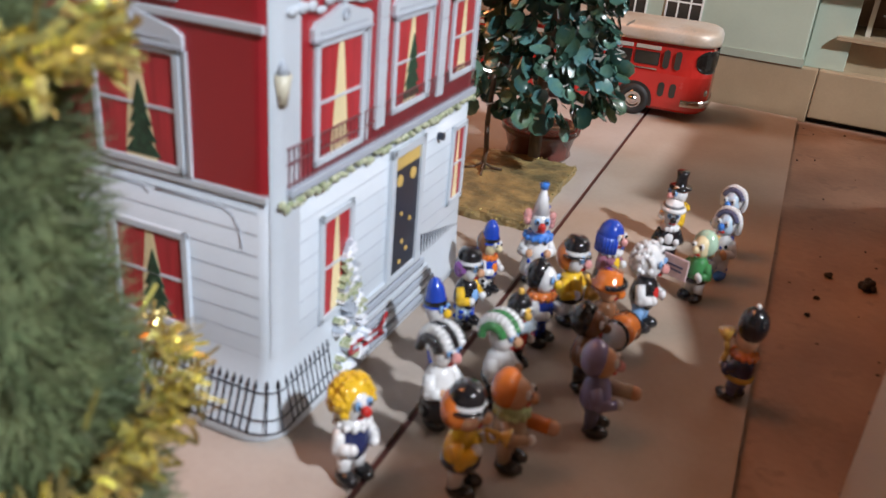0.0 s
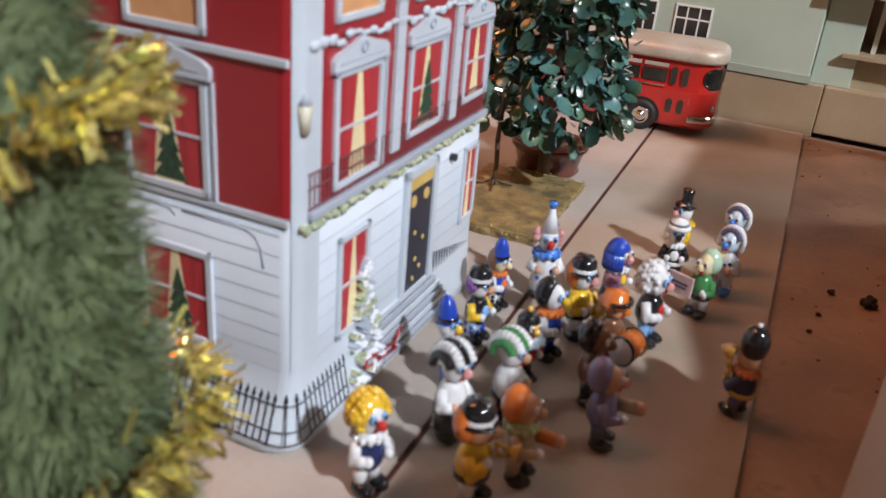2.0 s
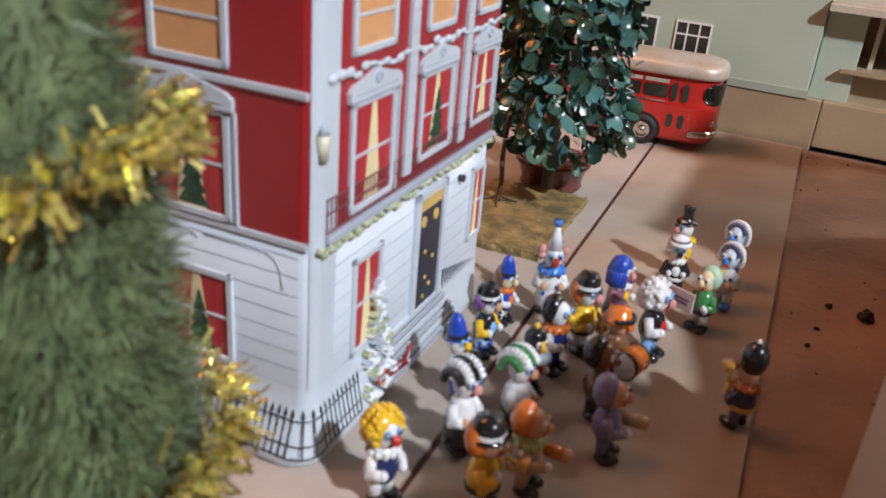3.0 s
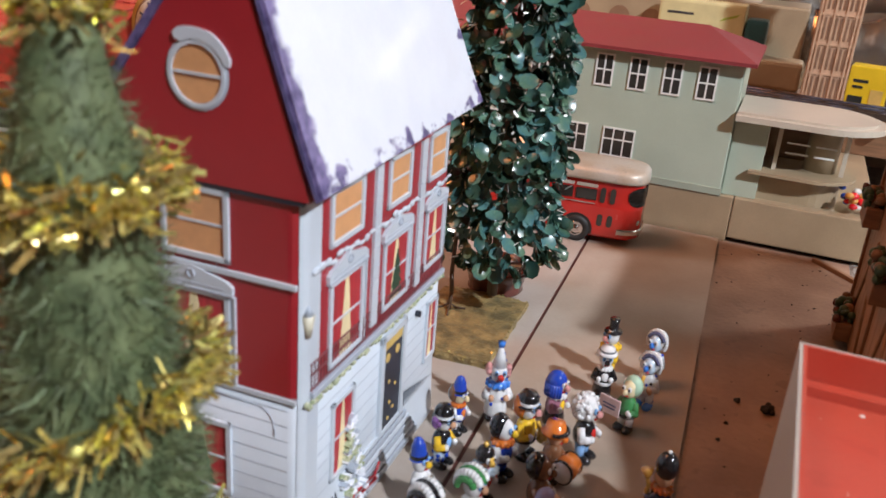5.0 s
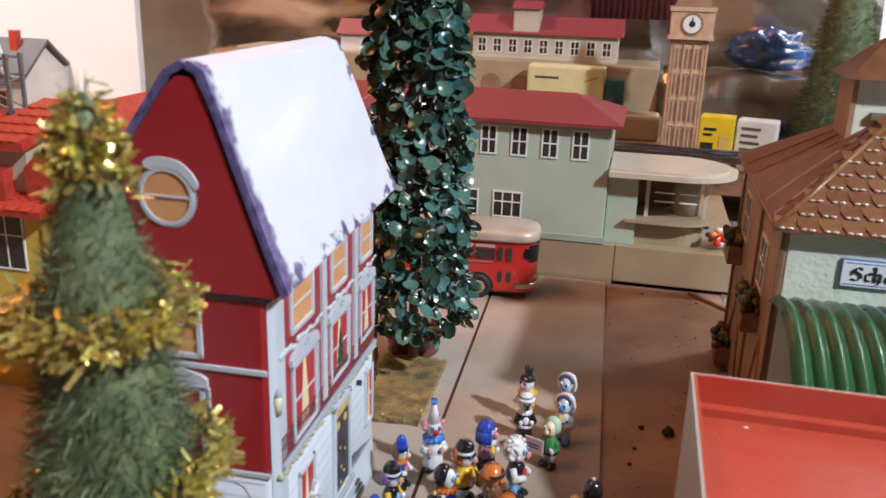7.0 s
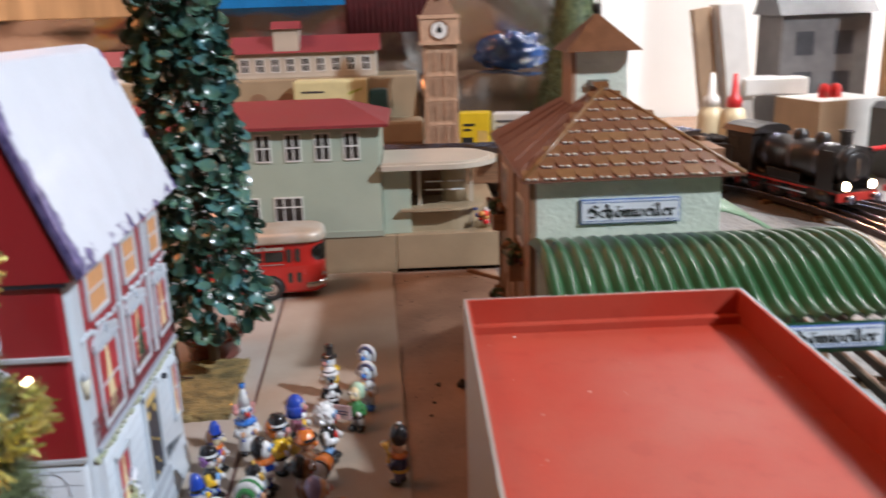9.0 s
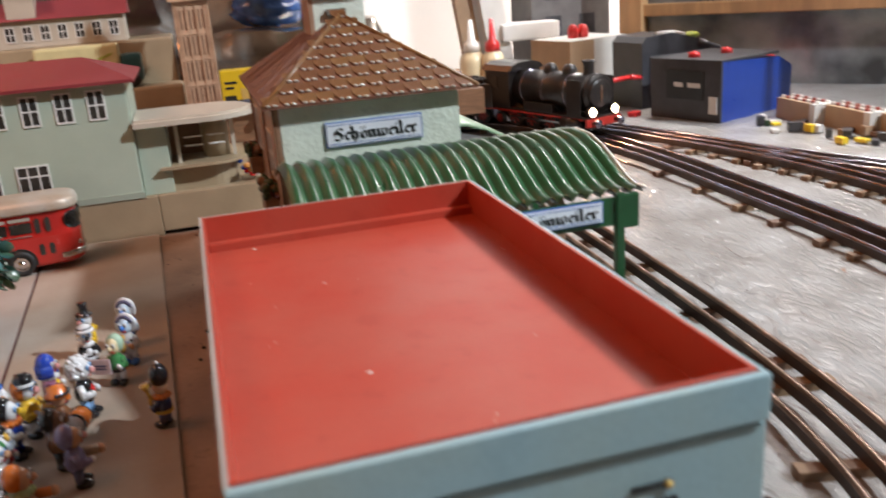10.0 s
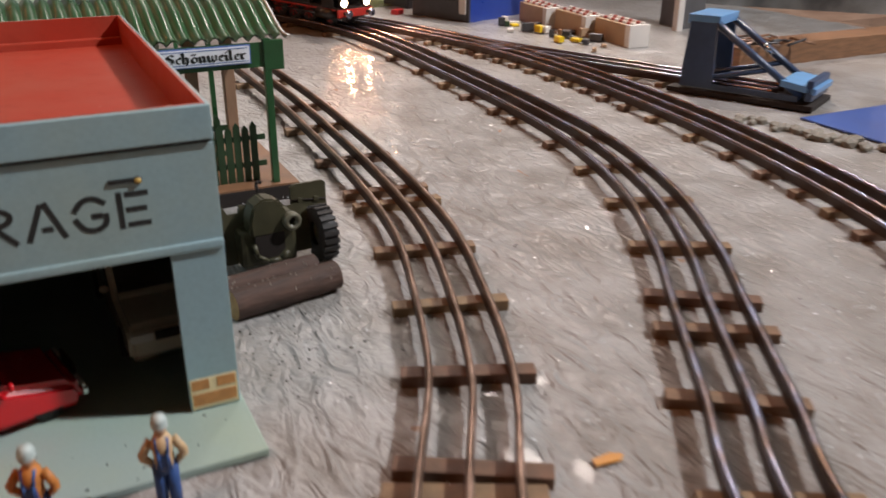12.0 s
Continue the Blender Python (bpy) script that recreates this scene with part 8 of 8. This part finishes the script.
k = Kit(); k.box(-0.014, -0.0146, 0.030, 0.000, -0.0140, 0.033, m_letter); k.box(-0.014, -0.0146, 0.024, -0.004, -0.0140, 0.0265, m_letter); k.box(-0.016, -0.0146, 0.005, -0.002, -0.0140, 0.016, m_letter); k.box(0.004, -0.0146, 0.008, 0.016, -0.0140, 0.024, m_gold_print); k.done("print", yb, "unreadable dark print")
k = Kit(); k.box(-0.022, -0.014, 0, 0.022, 0.014, 0.043, m_white_card, 0.002)
wb = tagged(k.done("white_carton", at=pose(0.1500, 0.975, 0.064, 0, 0, -14)), "white carton with faint grey print", "carton")
k = Kit()
for i in range(4):
    k.box(-0.016, -0.0147, 0.008 + i * 0.008, 0.002 + 0.003 * (i % 2), -0.0140, 0.011 + i * 0.008, m_grey_box)
k.done("print", wb, "unreadable grey print")
small_car("toy_car", "dark blue toy car on the terrace", m_blue_box, pose(0.185, 1.035, 0.0645, 0, 0, 78), 0.085, 0.036, 0.034)
k = Kit()
vs = bmesh.ops.create_grid(k.bm, x_segments=40, y_segments=14, size=0.5)["verts"]
for v in vs:
    x, y = 0.190 + v.co.x * 0.30, 1.125 + v.co.y * 0.12
    v.co = (x, y, 0.146 + 0.010 * noise.noise((x * 25, y * 25, 3)) - 0.09 * max(0.0, (1.085 - y) / 0.02) ** 1.5 - 0.06 * max(0.0, (x - 0.31) / 0.03))
k._own(vs, m_foil, True)
structure(k.done("foil_bank"), "crinkled foil bank behind the clock tower", "foil bank")
# added blue lump in place of a blue reflection in the foil
k = Kit(); k.ball((0, 0, 0.024), 0.026, m_blue_reflection, s=(1.9, 1.0, 1.0), u=40, v=26); k.ball((0.030, 0.004, 0.018), 0.020, m_blue_reflection, s=(1.4, 1, 0.9), u=32, v=20)
for v in k.bm.verts:
    v.co += v.co.normalized() * (0.012 * noise.noise(v.co * 60) - 0.010 * abs(noise.noise(v.co * 110)))
tagged(k.done("blue_bag", at=pose(0.165, 1.12, 0.1505)), "crumpled shiny blue lump standing in for a reflection in the foil", "bag")
brush_tree("dark green bottle brush fir without decoration", (0.2350, 1.010, 0.062), 0.260, 0.050, 21, name="fir_tree", tinsel=False, count=17000)
# added blue panel stands in for a blue glow above the foil
k = Kit(); k.box(-0.30, 1.188, 0.246, -0.065, 1.192, 0.330, mat("blue_film", (0.02, 0.22, 0.55), rough=0.2, var=0.3, scale=12, coat=0.4)); 
structure(k.done("blue_film"), "bright blue glossy panel painted as the blue glow above the foil", "film")
k = Kit()
for i in range(16):
    x = -0.060 + i * 0.0080
    k.cyl((x, 1.190, 0.205), (x, 1.190, 0.330), 0.0060, mat("wine_cloth", (0.10, 0.015, 0.018), rough=0.8, var=0.3) if i == 0 else bpy.data.materials["wine_cloth"], seg=8)
structure(k.done("wine_curtain"), "dark wine red cloth hanging in folds", "curtain")

# ---- left: yellow house, lattice, far white house ----
yh = thing("yellow_house", "yellow toy house with red tiled roof and clock dormer", "toy house", pose(-0.40, 0.42, GROUND))
k = Kit(); k.box(-0.490, 0.352, GROUND, -0.318, 0.470, 0.1175, m_yellow_wall, 0.0006); k.done("wall", yh, "yellow wall", W(yh))
k = Kit(); k.prism([(0.338, 0.114), (0.486, 0.114), (0.486, 0.118), (0.411, 0.162), (0.338, 0.118)], "x", -0.500, -0.308, m_tile_red); roof2 = k.done("roof", yh, "red tiled roof", W(yh))
slope = Vector((0, 0.073, 0.044))
flat = Matrix((Vector((1, 0, 0)), slope.normalized(), Vector((1, 0, 0)).cross(slope.normalized()))).transposed().to_4x4()
k = Kit()
outline = [(-0.0046, 0.0060), (-0.0046, 0.0), (-0.0026, -0.0034), (0.0026, -0.0034), (0.0046, 0.0), (0.0046, 0.0060)]
lo = [k.bm.verts.new((x, y, 0.0)) for x, y in outline]
hi = [k.bm.verts.new((x * 0.94, y, 0.0008 - 0.0005 * (y > 0))) for x, y in outline]
k.bm.faces.new(hi)
for n in range(6):
    k.bm.faces.new((lo[n], lo[(n + 1) % 6], hi[(n + 1) % 6], hi[n]))
k._own(lo + hi, m_tile_red, False)
scale_tile = k.done("roof_tile", roof2)
used = False
for r in range(11):
    for c in range(20):
        ob = scale_tile
        if used:
            ob = scale_tile.copy()
            scene.collection.objects.link(ob)
        used = True
        ob.matrix_basis = Matrix.Translation(Vector((-0.4955 + c * 0.0094 + 0.0047 * (r % 2), 0.338, 0.118)) + slope * ((r + 0.35) / 11) + flat.col[2].xyz * (0.0003 + 0.0002 * (r % 2))) @ flat
k = Kit(); k.prism([(0.350, 0.122), (0.350, 0.153), (0.405, 0.165), (0.405, 0.130)], "x", -0.350, -0.322, m_beige); dorm = k.done("dormer", yh, "cream dormer with a tiled lid", W(yh))
k = Kit(); k.prism([(0.343, 0.151), (0.343, 0.156), (0.411, 0.171), (0.411, 0.166)], "x", -0.354, -0.318, m_tile_red); lid = k.done("dormer_roof", dorm, "red tiled lid")
for r in range(5):
    for c in range(4):
        ob = scale_tile.copy()
        scene.collection.objects.link(ob)
        ob.parent = lid
        ob.matrix_basis = Matrix.Translation((-0.3490 + c * 0.0082 + 0.0022 * (r % 2), 0.346 + r * 0.0125, 0.1570 + r * 0.00276)) @ Matrix.Rotation(radians(12.4), 4, "X")
k = Kit(); k.box(-0.3175, 0.350, GROUND, -0.2480, 0.440, 0.1175, m_yellow_wall, 0.0006); k.done("wing_wall", yh, "yellow wall of the clock wing", W(yh))
k = Kit(); k.prism([(-0.3195, 0.1176), (-0.2450, 0.1176), (-0.2450, 0.1420), (-0.2780, 0.1800), (-0.3195, 0.1420)], "y", 0.3440, 0.4450, m_tile_red); gable = k.done("clock_gable", yh, "red gable carrying a round clock", W(yh))
k = Kit(); k.cyl((-0.2735, 0.3440, 0.1600), (-0.2735, 0.3415, 0.1600), 0.0198, m_gold_print, seg=36); k.done("clock_rim", gable, "gold coloured clock rim")
k = Kit(); k.cyl((-0.2735, 0.3414, 0.1600), (-0.2735, 0.3408, 0.1600), 0.0172, m_tower_dark, seg=36); k.cyl((-0.2735, 0.3407, 0.1600), (-0.2735, 0.3402, 0.1600), 0.0160, m_cream_dial, seg=36)
for n in range(12):
    a = n * math.pi / 6
    k.box(-0.0004, -0.0003, 0.0128, 0.0004, 0.0, 0.0148, m_letter, m=Matrix.Translation((-0.2735, 0.3402, 0.1600)) @ Matrix.Rotation(a, 4, "Y"))
k.done("clock_dial", gable, "cream clock dial with dark marks")
k = Kit(); k.box(-0.430, 0.342, 0.117, -0.332, 0.380, 0.140, m_tile_red, 0.0008); k.done("roof_box", yh, "flat red roof box", W(yh))
k = Kit(); k.prism([(-0.351 + 0.010 * math.cos(a), 0.125 + 0.0095 * math.sin(a)) for a in np.linspace(0, math.pi, 12)], "y", 0.3412, 0.3422, m_tower_dark); k.prism([(-0.351 + 0.008 * math.cos(a), 0.1258 + 0.0070 * math.sin(a)) for a in np.linspace(0, math.pi, 12)], "y", 0.3406, 0.3413, m_glass_dark); k.done("eyebrow_window", yh, "small arched roof window", W(yh))
sd = Side("y", 0.352, -1)
grid_window(yh, sd, -0.3560, 0.0760, -0.3310, 0.1110, 2, (0.62,), "white framed window")
grid_window(yh, sd, -0.4560, 0.0300, -0.4280, 0.0660, 2, (0.62,), "white framed window")
k = Kit(); sd.rect(k, -0.4250, 0.0830, -0.3840, 0.0980, 0, 0.0014, m_white_line); sd.rect(k, -0.4200, 0.0860, -0.3900, 0.0950, 0.0014, 0.0018, m_letter); k.done("sign", yh, "white sign with dark print", W(yh))
m_grey_lattice = mat("grey_lattice", (0.20, 0.19, 0.185), rough=0.45, var=0.2)
lat = thing("signal_bridge", "grey metal lattice bridge with insulators", "lattice", pose(-0.40, 0.425, 0.150))
for x in (-0.432, -0.374):
    for y in (0.405, 0.418):
        k = Kit(); k.box(x - 0.0012, y - 0.0010, 0.157, x + 0.0012, y + 0.0010, 0.198, m_grey_lattice); k.done("post", lat, "", W(lat))
        k = Kit(); k.tube([(x, y, 0.166), (x + 0.0055, y, 0.157)], 0.0009, m_grey_lattice); k.done("foot", lat, "", W(lat))
for y in (0.405, 0.418):
    for a, b in (((-0.434, 0.184), (-0.372, 0.184)), ((-0.434, 0.195), (-0.372, 0.195)), ((-0.432, 0.163), (-0.374, 0.182)), ((-0.432, 0.182), (-0.374, 0.163))):
        k = Kit(); k.tube([(a[0], y, a[1]), (b[0], y, b[1])], 0.0008, m_grey_lattice); k.done("girder", lat, "", W(lat))
for i in range(8):
    for z in (0.1845, 0.1955):
        x = -0.430 + i * 0.0076
        k = Kit(); k.cyl((x, 0.405, z), (x, 0.405, z + 0.0052), 0.0017, m_white_card, r1=0.0011, seg=8); k.cyl((x, 0.405, z + 0.0052), (x, 0.405, z + 0.0080), 0.0009, m_white_card, r1=0.0004, seg=6); k.done("insulator", lat, "pale insulator", W(lat))
wh = thing("white_house", "white toy house with grey roof and red chimney", "toy house", pose(-0.87, 1.06, -0.006))
k = Kit(); k.box(-0.960, 1.02, -0.006, -0.815, 1.12, 0.108, m_white_card); k.prism([(1.02, 0.108), (1.12, 0.108), (1.07, 0.148)], "x", -0.958, -0.817, m_white_card); k.done("wall", wh, "", W(wh))
k = Kit(); k.prism([(1.008, 0.100), (1.07, 0.152), (1.132, 0.100), (1.132, 0.106), (1.07, 0.158), (1.008, 0.106)], "x", -0.968, -0.808, m_grey_box); k.done("roof", wh, "grey roof", W(wh))
k = Kit(); k.box(-0.858, 1.049, 0.130, -0.846, 1.061, 0.170, m_tile_red); k.done("chimney", wh, "red chimney", W(wh))
sd = Side("y", 1.02, -1)
for u in (-0.945, -0.905, -0.865):
    k = Kit(); sd.rect(k, u, 0.040, u + 0.020, 0.085, 0, 0.001, m_tile_red); k.done("shutter", wh, "red shutters", W(wh))
    k = Kit(); sd.rect(k, u + 0.005, 0.042, u + 0.015, 0.083, 0.001, 0.0016, m_glass_dark); k.done("window", wh, "", W(wh))

wh.matrix_basis = pose(-0.918, 1.06, -0.018)

# ---- workbench corner at the far right ----
def bottle(x, y, r, h, neck, cap, label):
    b = thing("oil_bottle", label, "bottle", pose(x, y, -0.006), group="bottles")
    k = Kit(); k.lathe([(0.0, 0.0), (r * 0.94, 0.0), (r, 0.003), (r, h * 0.80), (r * 0.86, h * 0.92), (r * 0.42, h), (r * 0.42, h + 0.003), (0, h + 0.003)], m_bottle, seg=24); k.done("body", b, "cloudy yellowish plastic")
    k = Kit(); k.lathe([(0.0, h - 0.002), (r * 0.62, h - 0.002), (r * 0.60, h + 0.010), (r * 0.30, h + 0.016), (r * 0.16, h + neck), (0, h + neck)], cap, seg=18); k.done("nozzle", b, "pointed nozzle cap")


bottle(0.4720, 1.160, 0.0200, 0.092, 0.046, m_white_cap, "cloudy plastic oil bottle with white nozzle")
bottle(0.4990, 1.140, 0.0185, 0.092, 0.046, m_bottle_cap, "cloudy plastic oil bottle with red nozzle")
bottle(0.4960, 1.105, 0.0175, 0.056, 0.020, m_white_cap, "short cloudy plastic bottle with silver collar")
k = Kit(); k.box(0.0, 0.0, 0, 0.125, 0.100, 0.090, m_white_card, 0.001)
cb = tagged(k.done("carton", at=pose(0.640, 1.165, -0.006, 0, 0, 16)), "white and brown cardboard carton with faint print", "carton")
k = Kit(); k.box(-0.0012, -0.001, 0.001, 0.0, 0.100, 0.089, m_cardboard); k.box(0.0, -0.0012, 0.0, 0.050, 0.0, 0.089, m_cardboard); k.done("brown_side", cb, "brown cardboard side")
k = Kit(); k.box(0.010, -0.0018, 0.018, 0.040, -0.0012, 0.024, m_letter); k.done("print", cb, "unreadable dark print")
# two red caps standing on the carton
for x in (0.672, 0.690):
    k = Kit(); k.lathe([(0, 0), (0.009, 0), (0.009, 0.012), (0.006, 0.020), (0, 0.022)], m_bottle_cap, seg=16)
    tagged(k.done("red_peg", at=pose(x, 1.222, 0.084)), "red plastic cap standing on the carton", "peg", group="red pegs")
sty = thing("foam_packing", "white angled foam packing piece leaning on the wall", "packing foam", pose(0.565, 1.280, -0.006, 0, 0, 0))
k = Kit(); k.prism([(-0.010, 0.0), (0.030, 0.0), (-0.006, 0.235), (-0.046, 0.235)], "y", 0.0, 0.05, m_white_card); k.done("upright", sty, "")
k = Kit(); k.box(0.0, -0.01, 0.09, 0.105, 0.055, 0.118, m_white_card, 0.003); k.done("ledge", sty, "")
gh = thing("grey_house", "dark grey card model house with dim windows", "model house", pose(0.71, 1.36, -0.006))
k = Kit(); k.box(-0.075, -0.05, 0, 0.075, 0.05, 0.215, m_grey_house, 0.002); k.done("wall", gh)
k = Kit(); k.prism([(-0.060, 0.215), (0.060, 0.215), (0.040, 0.240), (-0.040, 0.240)], "x", -0.082, 0.082, m_grey_box); k.done("roof", gh, "flat grey roof")
sd = Side("y", -0.05, -1)
for z in (0.03, 0.085, 0.15):
    for u in (-0.05, 0.015):
        k = Kit(); sd.rect(k, u, z, u + 0.030, z + 0.038, 0, 0.001, m_dark_panel); k.done("window", gh, "dim window")
k = Kit(); k.box(0, 0, 0, 0.030, 0.020, 0.230, m_cardboard)
tagged(k.done("cardboard_strip", at=pose(0.516, 1.300, -0.006, 0, -8)), "brown cardboard strip leaning on the wall", "strip")
machine = thing("black_machine", "black bench machine with a sloping hood and a lime knob", "machine", pose(0.735, 1.030, -0.006, 0, 0, 10))
k = Kit(); k.prism([(-0.074, 0.0), (-0.074, 0.094), (-0.066, 0.102), (-0.020, 0.104), (0.030, 0.092), (0.078, 0.066), (0.100, 0.040), (0.100, 0.0)], "y", -0.034, 0.034, m_dark_panel); k.done("body", machine, "black body with a sloping hood")
k = Kit(); k.box(-0.060, -0.0365, 0.020, -0.010, -0.0342, 0.075, m_grey_box, 0.001); k.done("hatch", machine, "dark grey side hatch")
k = Kit(); k.tube([(-0.040, -0.022, 0.1045), (-0.006, -0.022, 0.1035), (0.022, -0.022, 0.0960)], 0.0028, m_white_card, seg=8); k.done("strip", machine, "pale shiny top strip")
k = Kit(); k.ball((0.026, -0.022, 0.0965), 0.0095, m_lime, s=(1.5, 1, 0.6)); k.done("knob", machine, "lime green knob")
k = Kit(); k.tube([(0.030, -0.034, 0.086), (0.062, -0.040, 0.074), (0.096, -0.040, 0.048), (0.108, -0.036, 0.006)], 0.006, m_dark_panel, seg=10); k.done("hose", machine, "black hose")
k = Kit(); k.tube([(-0.070, -0.030, 0.046), (-0.098, -0.036, 0.050), (-0.140, -0.040, 0.049)], 0.0034, m_bottle_cap, seg=8); k.done("lever", machine, "thin red lever")
k = Kit(); k.lathe([(0.038, 0.0), (0.038, 0.010), (0.034, 0.040), (0.026, 0.052), (0.012, 0.058), (0.0, 0.059)], m_bottle_cap, seg=24)
tagged(k.done("red_bowl", at=pose(0.880, 1.000, -0.006)), "red plastic bowl upside down behind the transformer", "bowl")
k = Kit(); k.box(-0.008, -0.006, 0, 0.008, 0.006, 0.007, m_bottle_cap, 0.001)
tagged(k.done("red_block", at=pose(0.631, 0.939, -0.005, 0, 0, 30)), "small red plastic block on the table", "block")
tr = thing("transformer", "railway transformer with blue side and dark control panel", "transformer", pose(0.692, 0.824, -0.006, 0, 0, 19.6))
k = Kit(); k.prism([(0.0, 0.0), (0.150, 0.0), (0.150, 0.058), (0.120, 0.072), (0.0, 0.078)], "y", 0.0, 0.110, m_blue_box); k.done("housing", tr, "glossy blue housing")
k = Kit(); k.box(-0.004, -0.001, 0.0, 0.0, 0.112, 0.080, m_dark_panel, 0.001); panel = k.done("panel", tr, "dark grey control panel")
k = Kit(); k.box(-0.0052, 0.025, 0.028, -0.004, 0.085, 0.066, m_letter, 0.0004); k.box(-0.0056, 0.030, 0.044, -0.0052, 0.050, 0.050, m_white_card); k.box(-0.0056, 0.058, 0.044, -0.0052, 0.072, 0.050, m_white_card); k.done("plate", panel, "dark plate with pale marks")
k = Kit(); k.box(-0.001, 0.0, 0.076, 0.120, 0.110, 0.080, m_dark_panel, 0.001); k.done("lid", tr, "dark lid")
for x, y in ((0.02, 0.06), (0.075, 0.05)):
    k = Kit(); k.lathe([(0, 0), (0.008, 0), (0.007, 0.006), (0, 0.008)], m_bottle_cap, seg=14); k.done("button", tr, "red button", pose(x, y, 0.080))
k = Kit(); k.box(-0.0060, 0.004, 0.012, -0.004, 0.016, 0.034, m_white_card); k.done("sticker", panel, "white sticker")
k = Kit(); k.box(-0.03, -0.012, 0, 0.03, 0.012, 0.020, m_blue_box, 0.002); k.box(-0.026, -0.0125, 0.008, 0.010, -0.012, 0.014, m_white_card); k.box(-0.024, -0.010, 0.02, 0.02, 0.010, 0.022, m_white_card)
tagged(k.done("blue_switch_box", at=pose(0.552, 1.055, -0.005, 0, 0, 25)), "small blue switch box with white label", "switch box")
k = Kit(); k.box(-0.06, -0.035, 0, 0.06, 0.035, 0.0015, mat("green_mat", (0.16, 0.19, 0.06), rough=0.7, var=0.3, scale=60))
tagged(k.done("green_mat", at=pose(0.635, 1.055, -0.005, 0, 0, 20)), "mossy green mat on the table", "mat")
k = Kit(); k.tube([(0, 0, 0.003), (0.03, 0.02, 0.004), (0.07, 0.015, 0.003), (0.10, -0.01, 0.004), (0.13, 0.01, 0.003)], 0.003, m_dark_panel, seg=8)
tagged(k.done("cable", at=pose(0.540, 1.105, -0.005)), "black cable lying on the table", "cable")
for i in range(3):
    x, y = 0.778 + 0.006 * i, 0.775 - i * 0.082
    row = thing("plastic_brick_row", "white and brown plastic brick row with red studs", "brick row", pose(x, y, -0.005, 0, 0, -4), group="plastic brick rows")
    k = Kit(); k.box(-0.014, -0.039, 0, 0.014, 0.039, 0.026, m_cardboard, 0.001); k.box(-0.0145, -0.040, 0.0, 0.0145, -0.030, 0.0265, m_white_card, 0.0005); k.done("body", row, "brown and white bricks")
    for j in range(9):
        for s in (-1, 1):
            k = Kit(); k.cyl((s * 0.007, -0.034 + j * 0.0085, 0.026), (s * 0.007, -0.034 + j * 0.0085, 0.029), 0.0028, m_brick_stud if j % 2 else m_white_card, seg=8); k.done("stud", row, "")
for i in range(26):
    x, y = 0.735 + rng.gauss(0, 0.018), 0.690 + rng.gauss(0, 0.060)
    k = Kit(); w = rng.uniform(0.003, 0.009); k.box(-w, -w * 0.6, 0, w, w * 0.6, rng.uniform(0.003, 0.012), rng.choice([m_dark_panel, m_cardboard, m_white_card, m_fence, m_grey_box, m_wood, m_yellow_box]), 0.0006)
    tagged(k.done("plastic_part", at=pose(x, y, -0.004, 0, 0, rng.uniform(0, 180))), "small loose plastic part on the table", "plastic part", "loose parts")
k = Kit(); k.box(0.925, 0.655, -0.006, 0.965, 0.700, 0.60, m_grey_box, 0.002); structure(k.done("post"), "dark grey upright post", "post")
k = Kit(); k.box(0.905, 0.640, -0.006, 0.915, 0.650, 0.60, m_white_card, 0.001); structure(k.done("post"), "pale thin upright post", "post")
win = structure(new("window_1"), "dark window in a wooden frame", "window")
win.matrix_basis = pose(0.80, 1.24, 0.0, 0, 0, -50) @ Matrix.Translation((-0.80, -1.45, 0.0))
k = Kit(); k.box(0.80, 1.45, -0.006, 1.60, 1.47, 0.70, m_pane); k.done("pane", win, "dark pane with pale reflections put into its colour")
for b in ((0.78, 1.43, 0.108, 1.62, 1.46, 0.128), (0.78, 1.42, -0.006, 0.82, 1.46, 0.7), (0.82, 1.43, 0.48, 1.62, 1.46, 0.51)):
    k = Kit(); k.box(*b, m_wall_wood, 0.002); k.done("window_frame", win, "pale wooden bar")
k = Kit(); k.tube([(1.372, 0.62, 0.42), (1.372, 0.56, 0.24), (1.372, 0.45, 0.09), (1.372, 0.28, -0.06), (1.372, 0.22, -0.40)], 0.006, m_dark_panel, seg=8); k.tube([(1.372, 0.70, 0.42), (1.368, 0.62, 0.24), (1.368, 0.50, 0.12), (1.368, 0.38, -0.02), (1.368, 0.33, -0.40)], 0.006, m_dark_panel, seg=8)
tagged(k.done("cable"), "black cables hanging before the pale wall", "cable")
k = Kit(); k.box(0.80, 0.42, -0.006, 1.16, 0.46, 0.018, m_wood, 0.001); tagged(k.done("wooden_batten"), "brown wooden batten lying on the table", "batten")
k = Kit()
for i in range(16):
    k.tube([(rng.uniform(0.80, 0.90), rng.uniform(0.40, 0.47), 0.019), (rng.uniform(0.80, 0.90), rng.uniform(0.40, 0.47), 0.024)], 0.0014, rng.choice([m_wood, m_dark_panel, m_rail]), seg=5)
tagged(k.done("wire_tangle"), "tangle of brown wires on the batten", "wires", kind="stuff")
k = Kit(); k.box(0.98, 0.14, -0.006, 1.10, 0.30, 0.075, m_grey_box, 0.004); tagged(k.done("grey_case"), "dark grey plastic case standing on the table", "case")
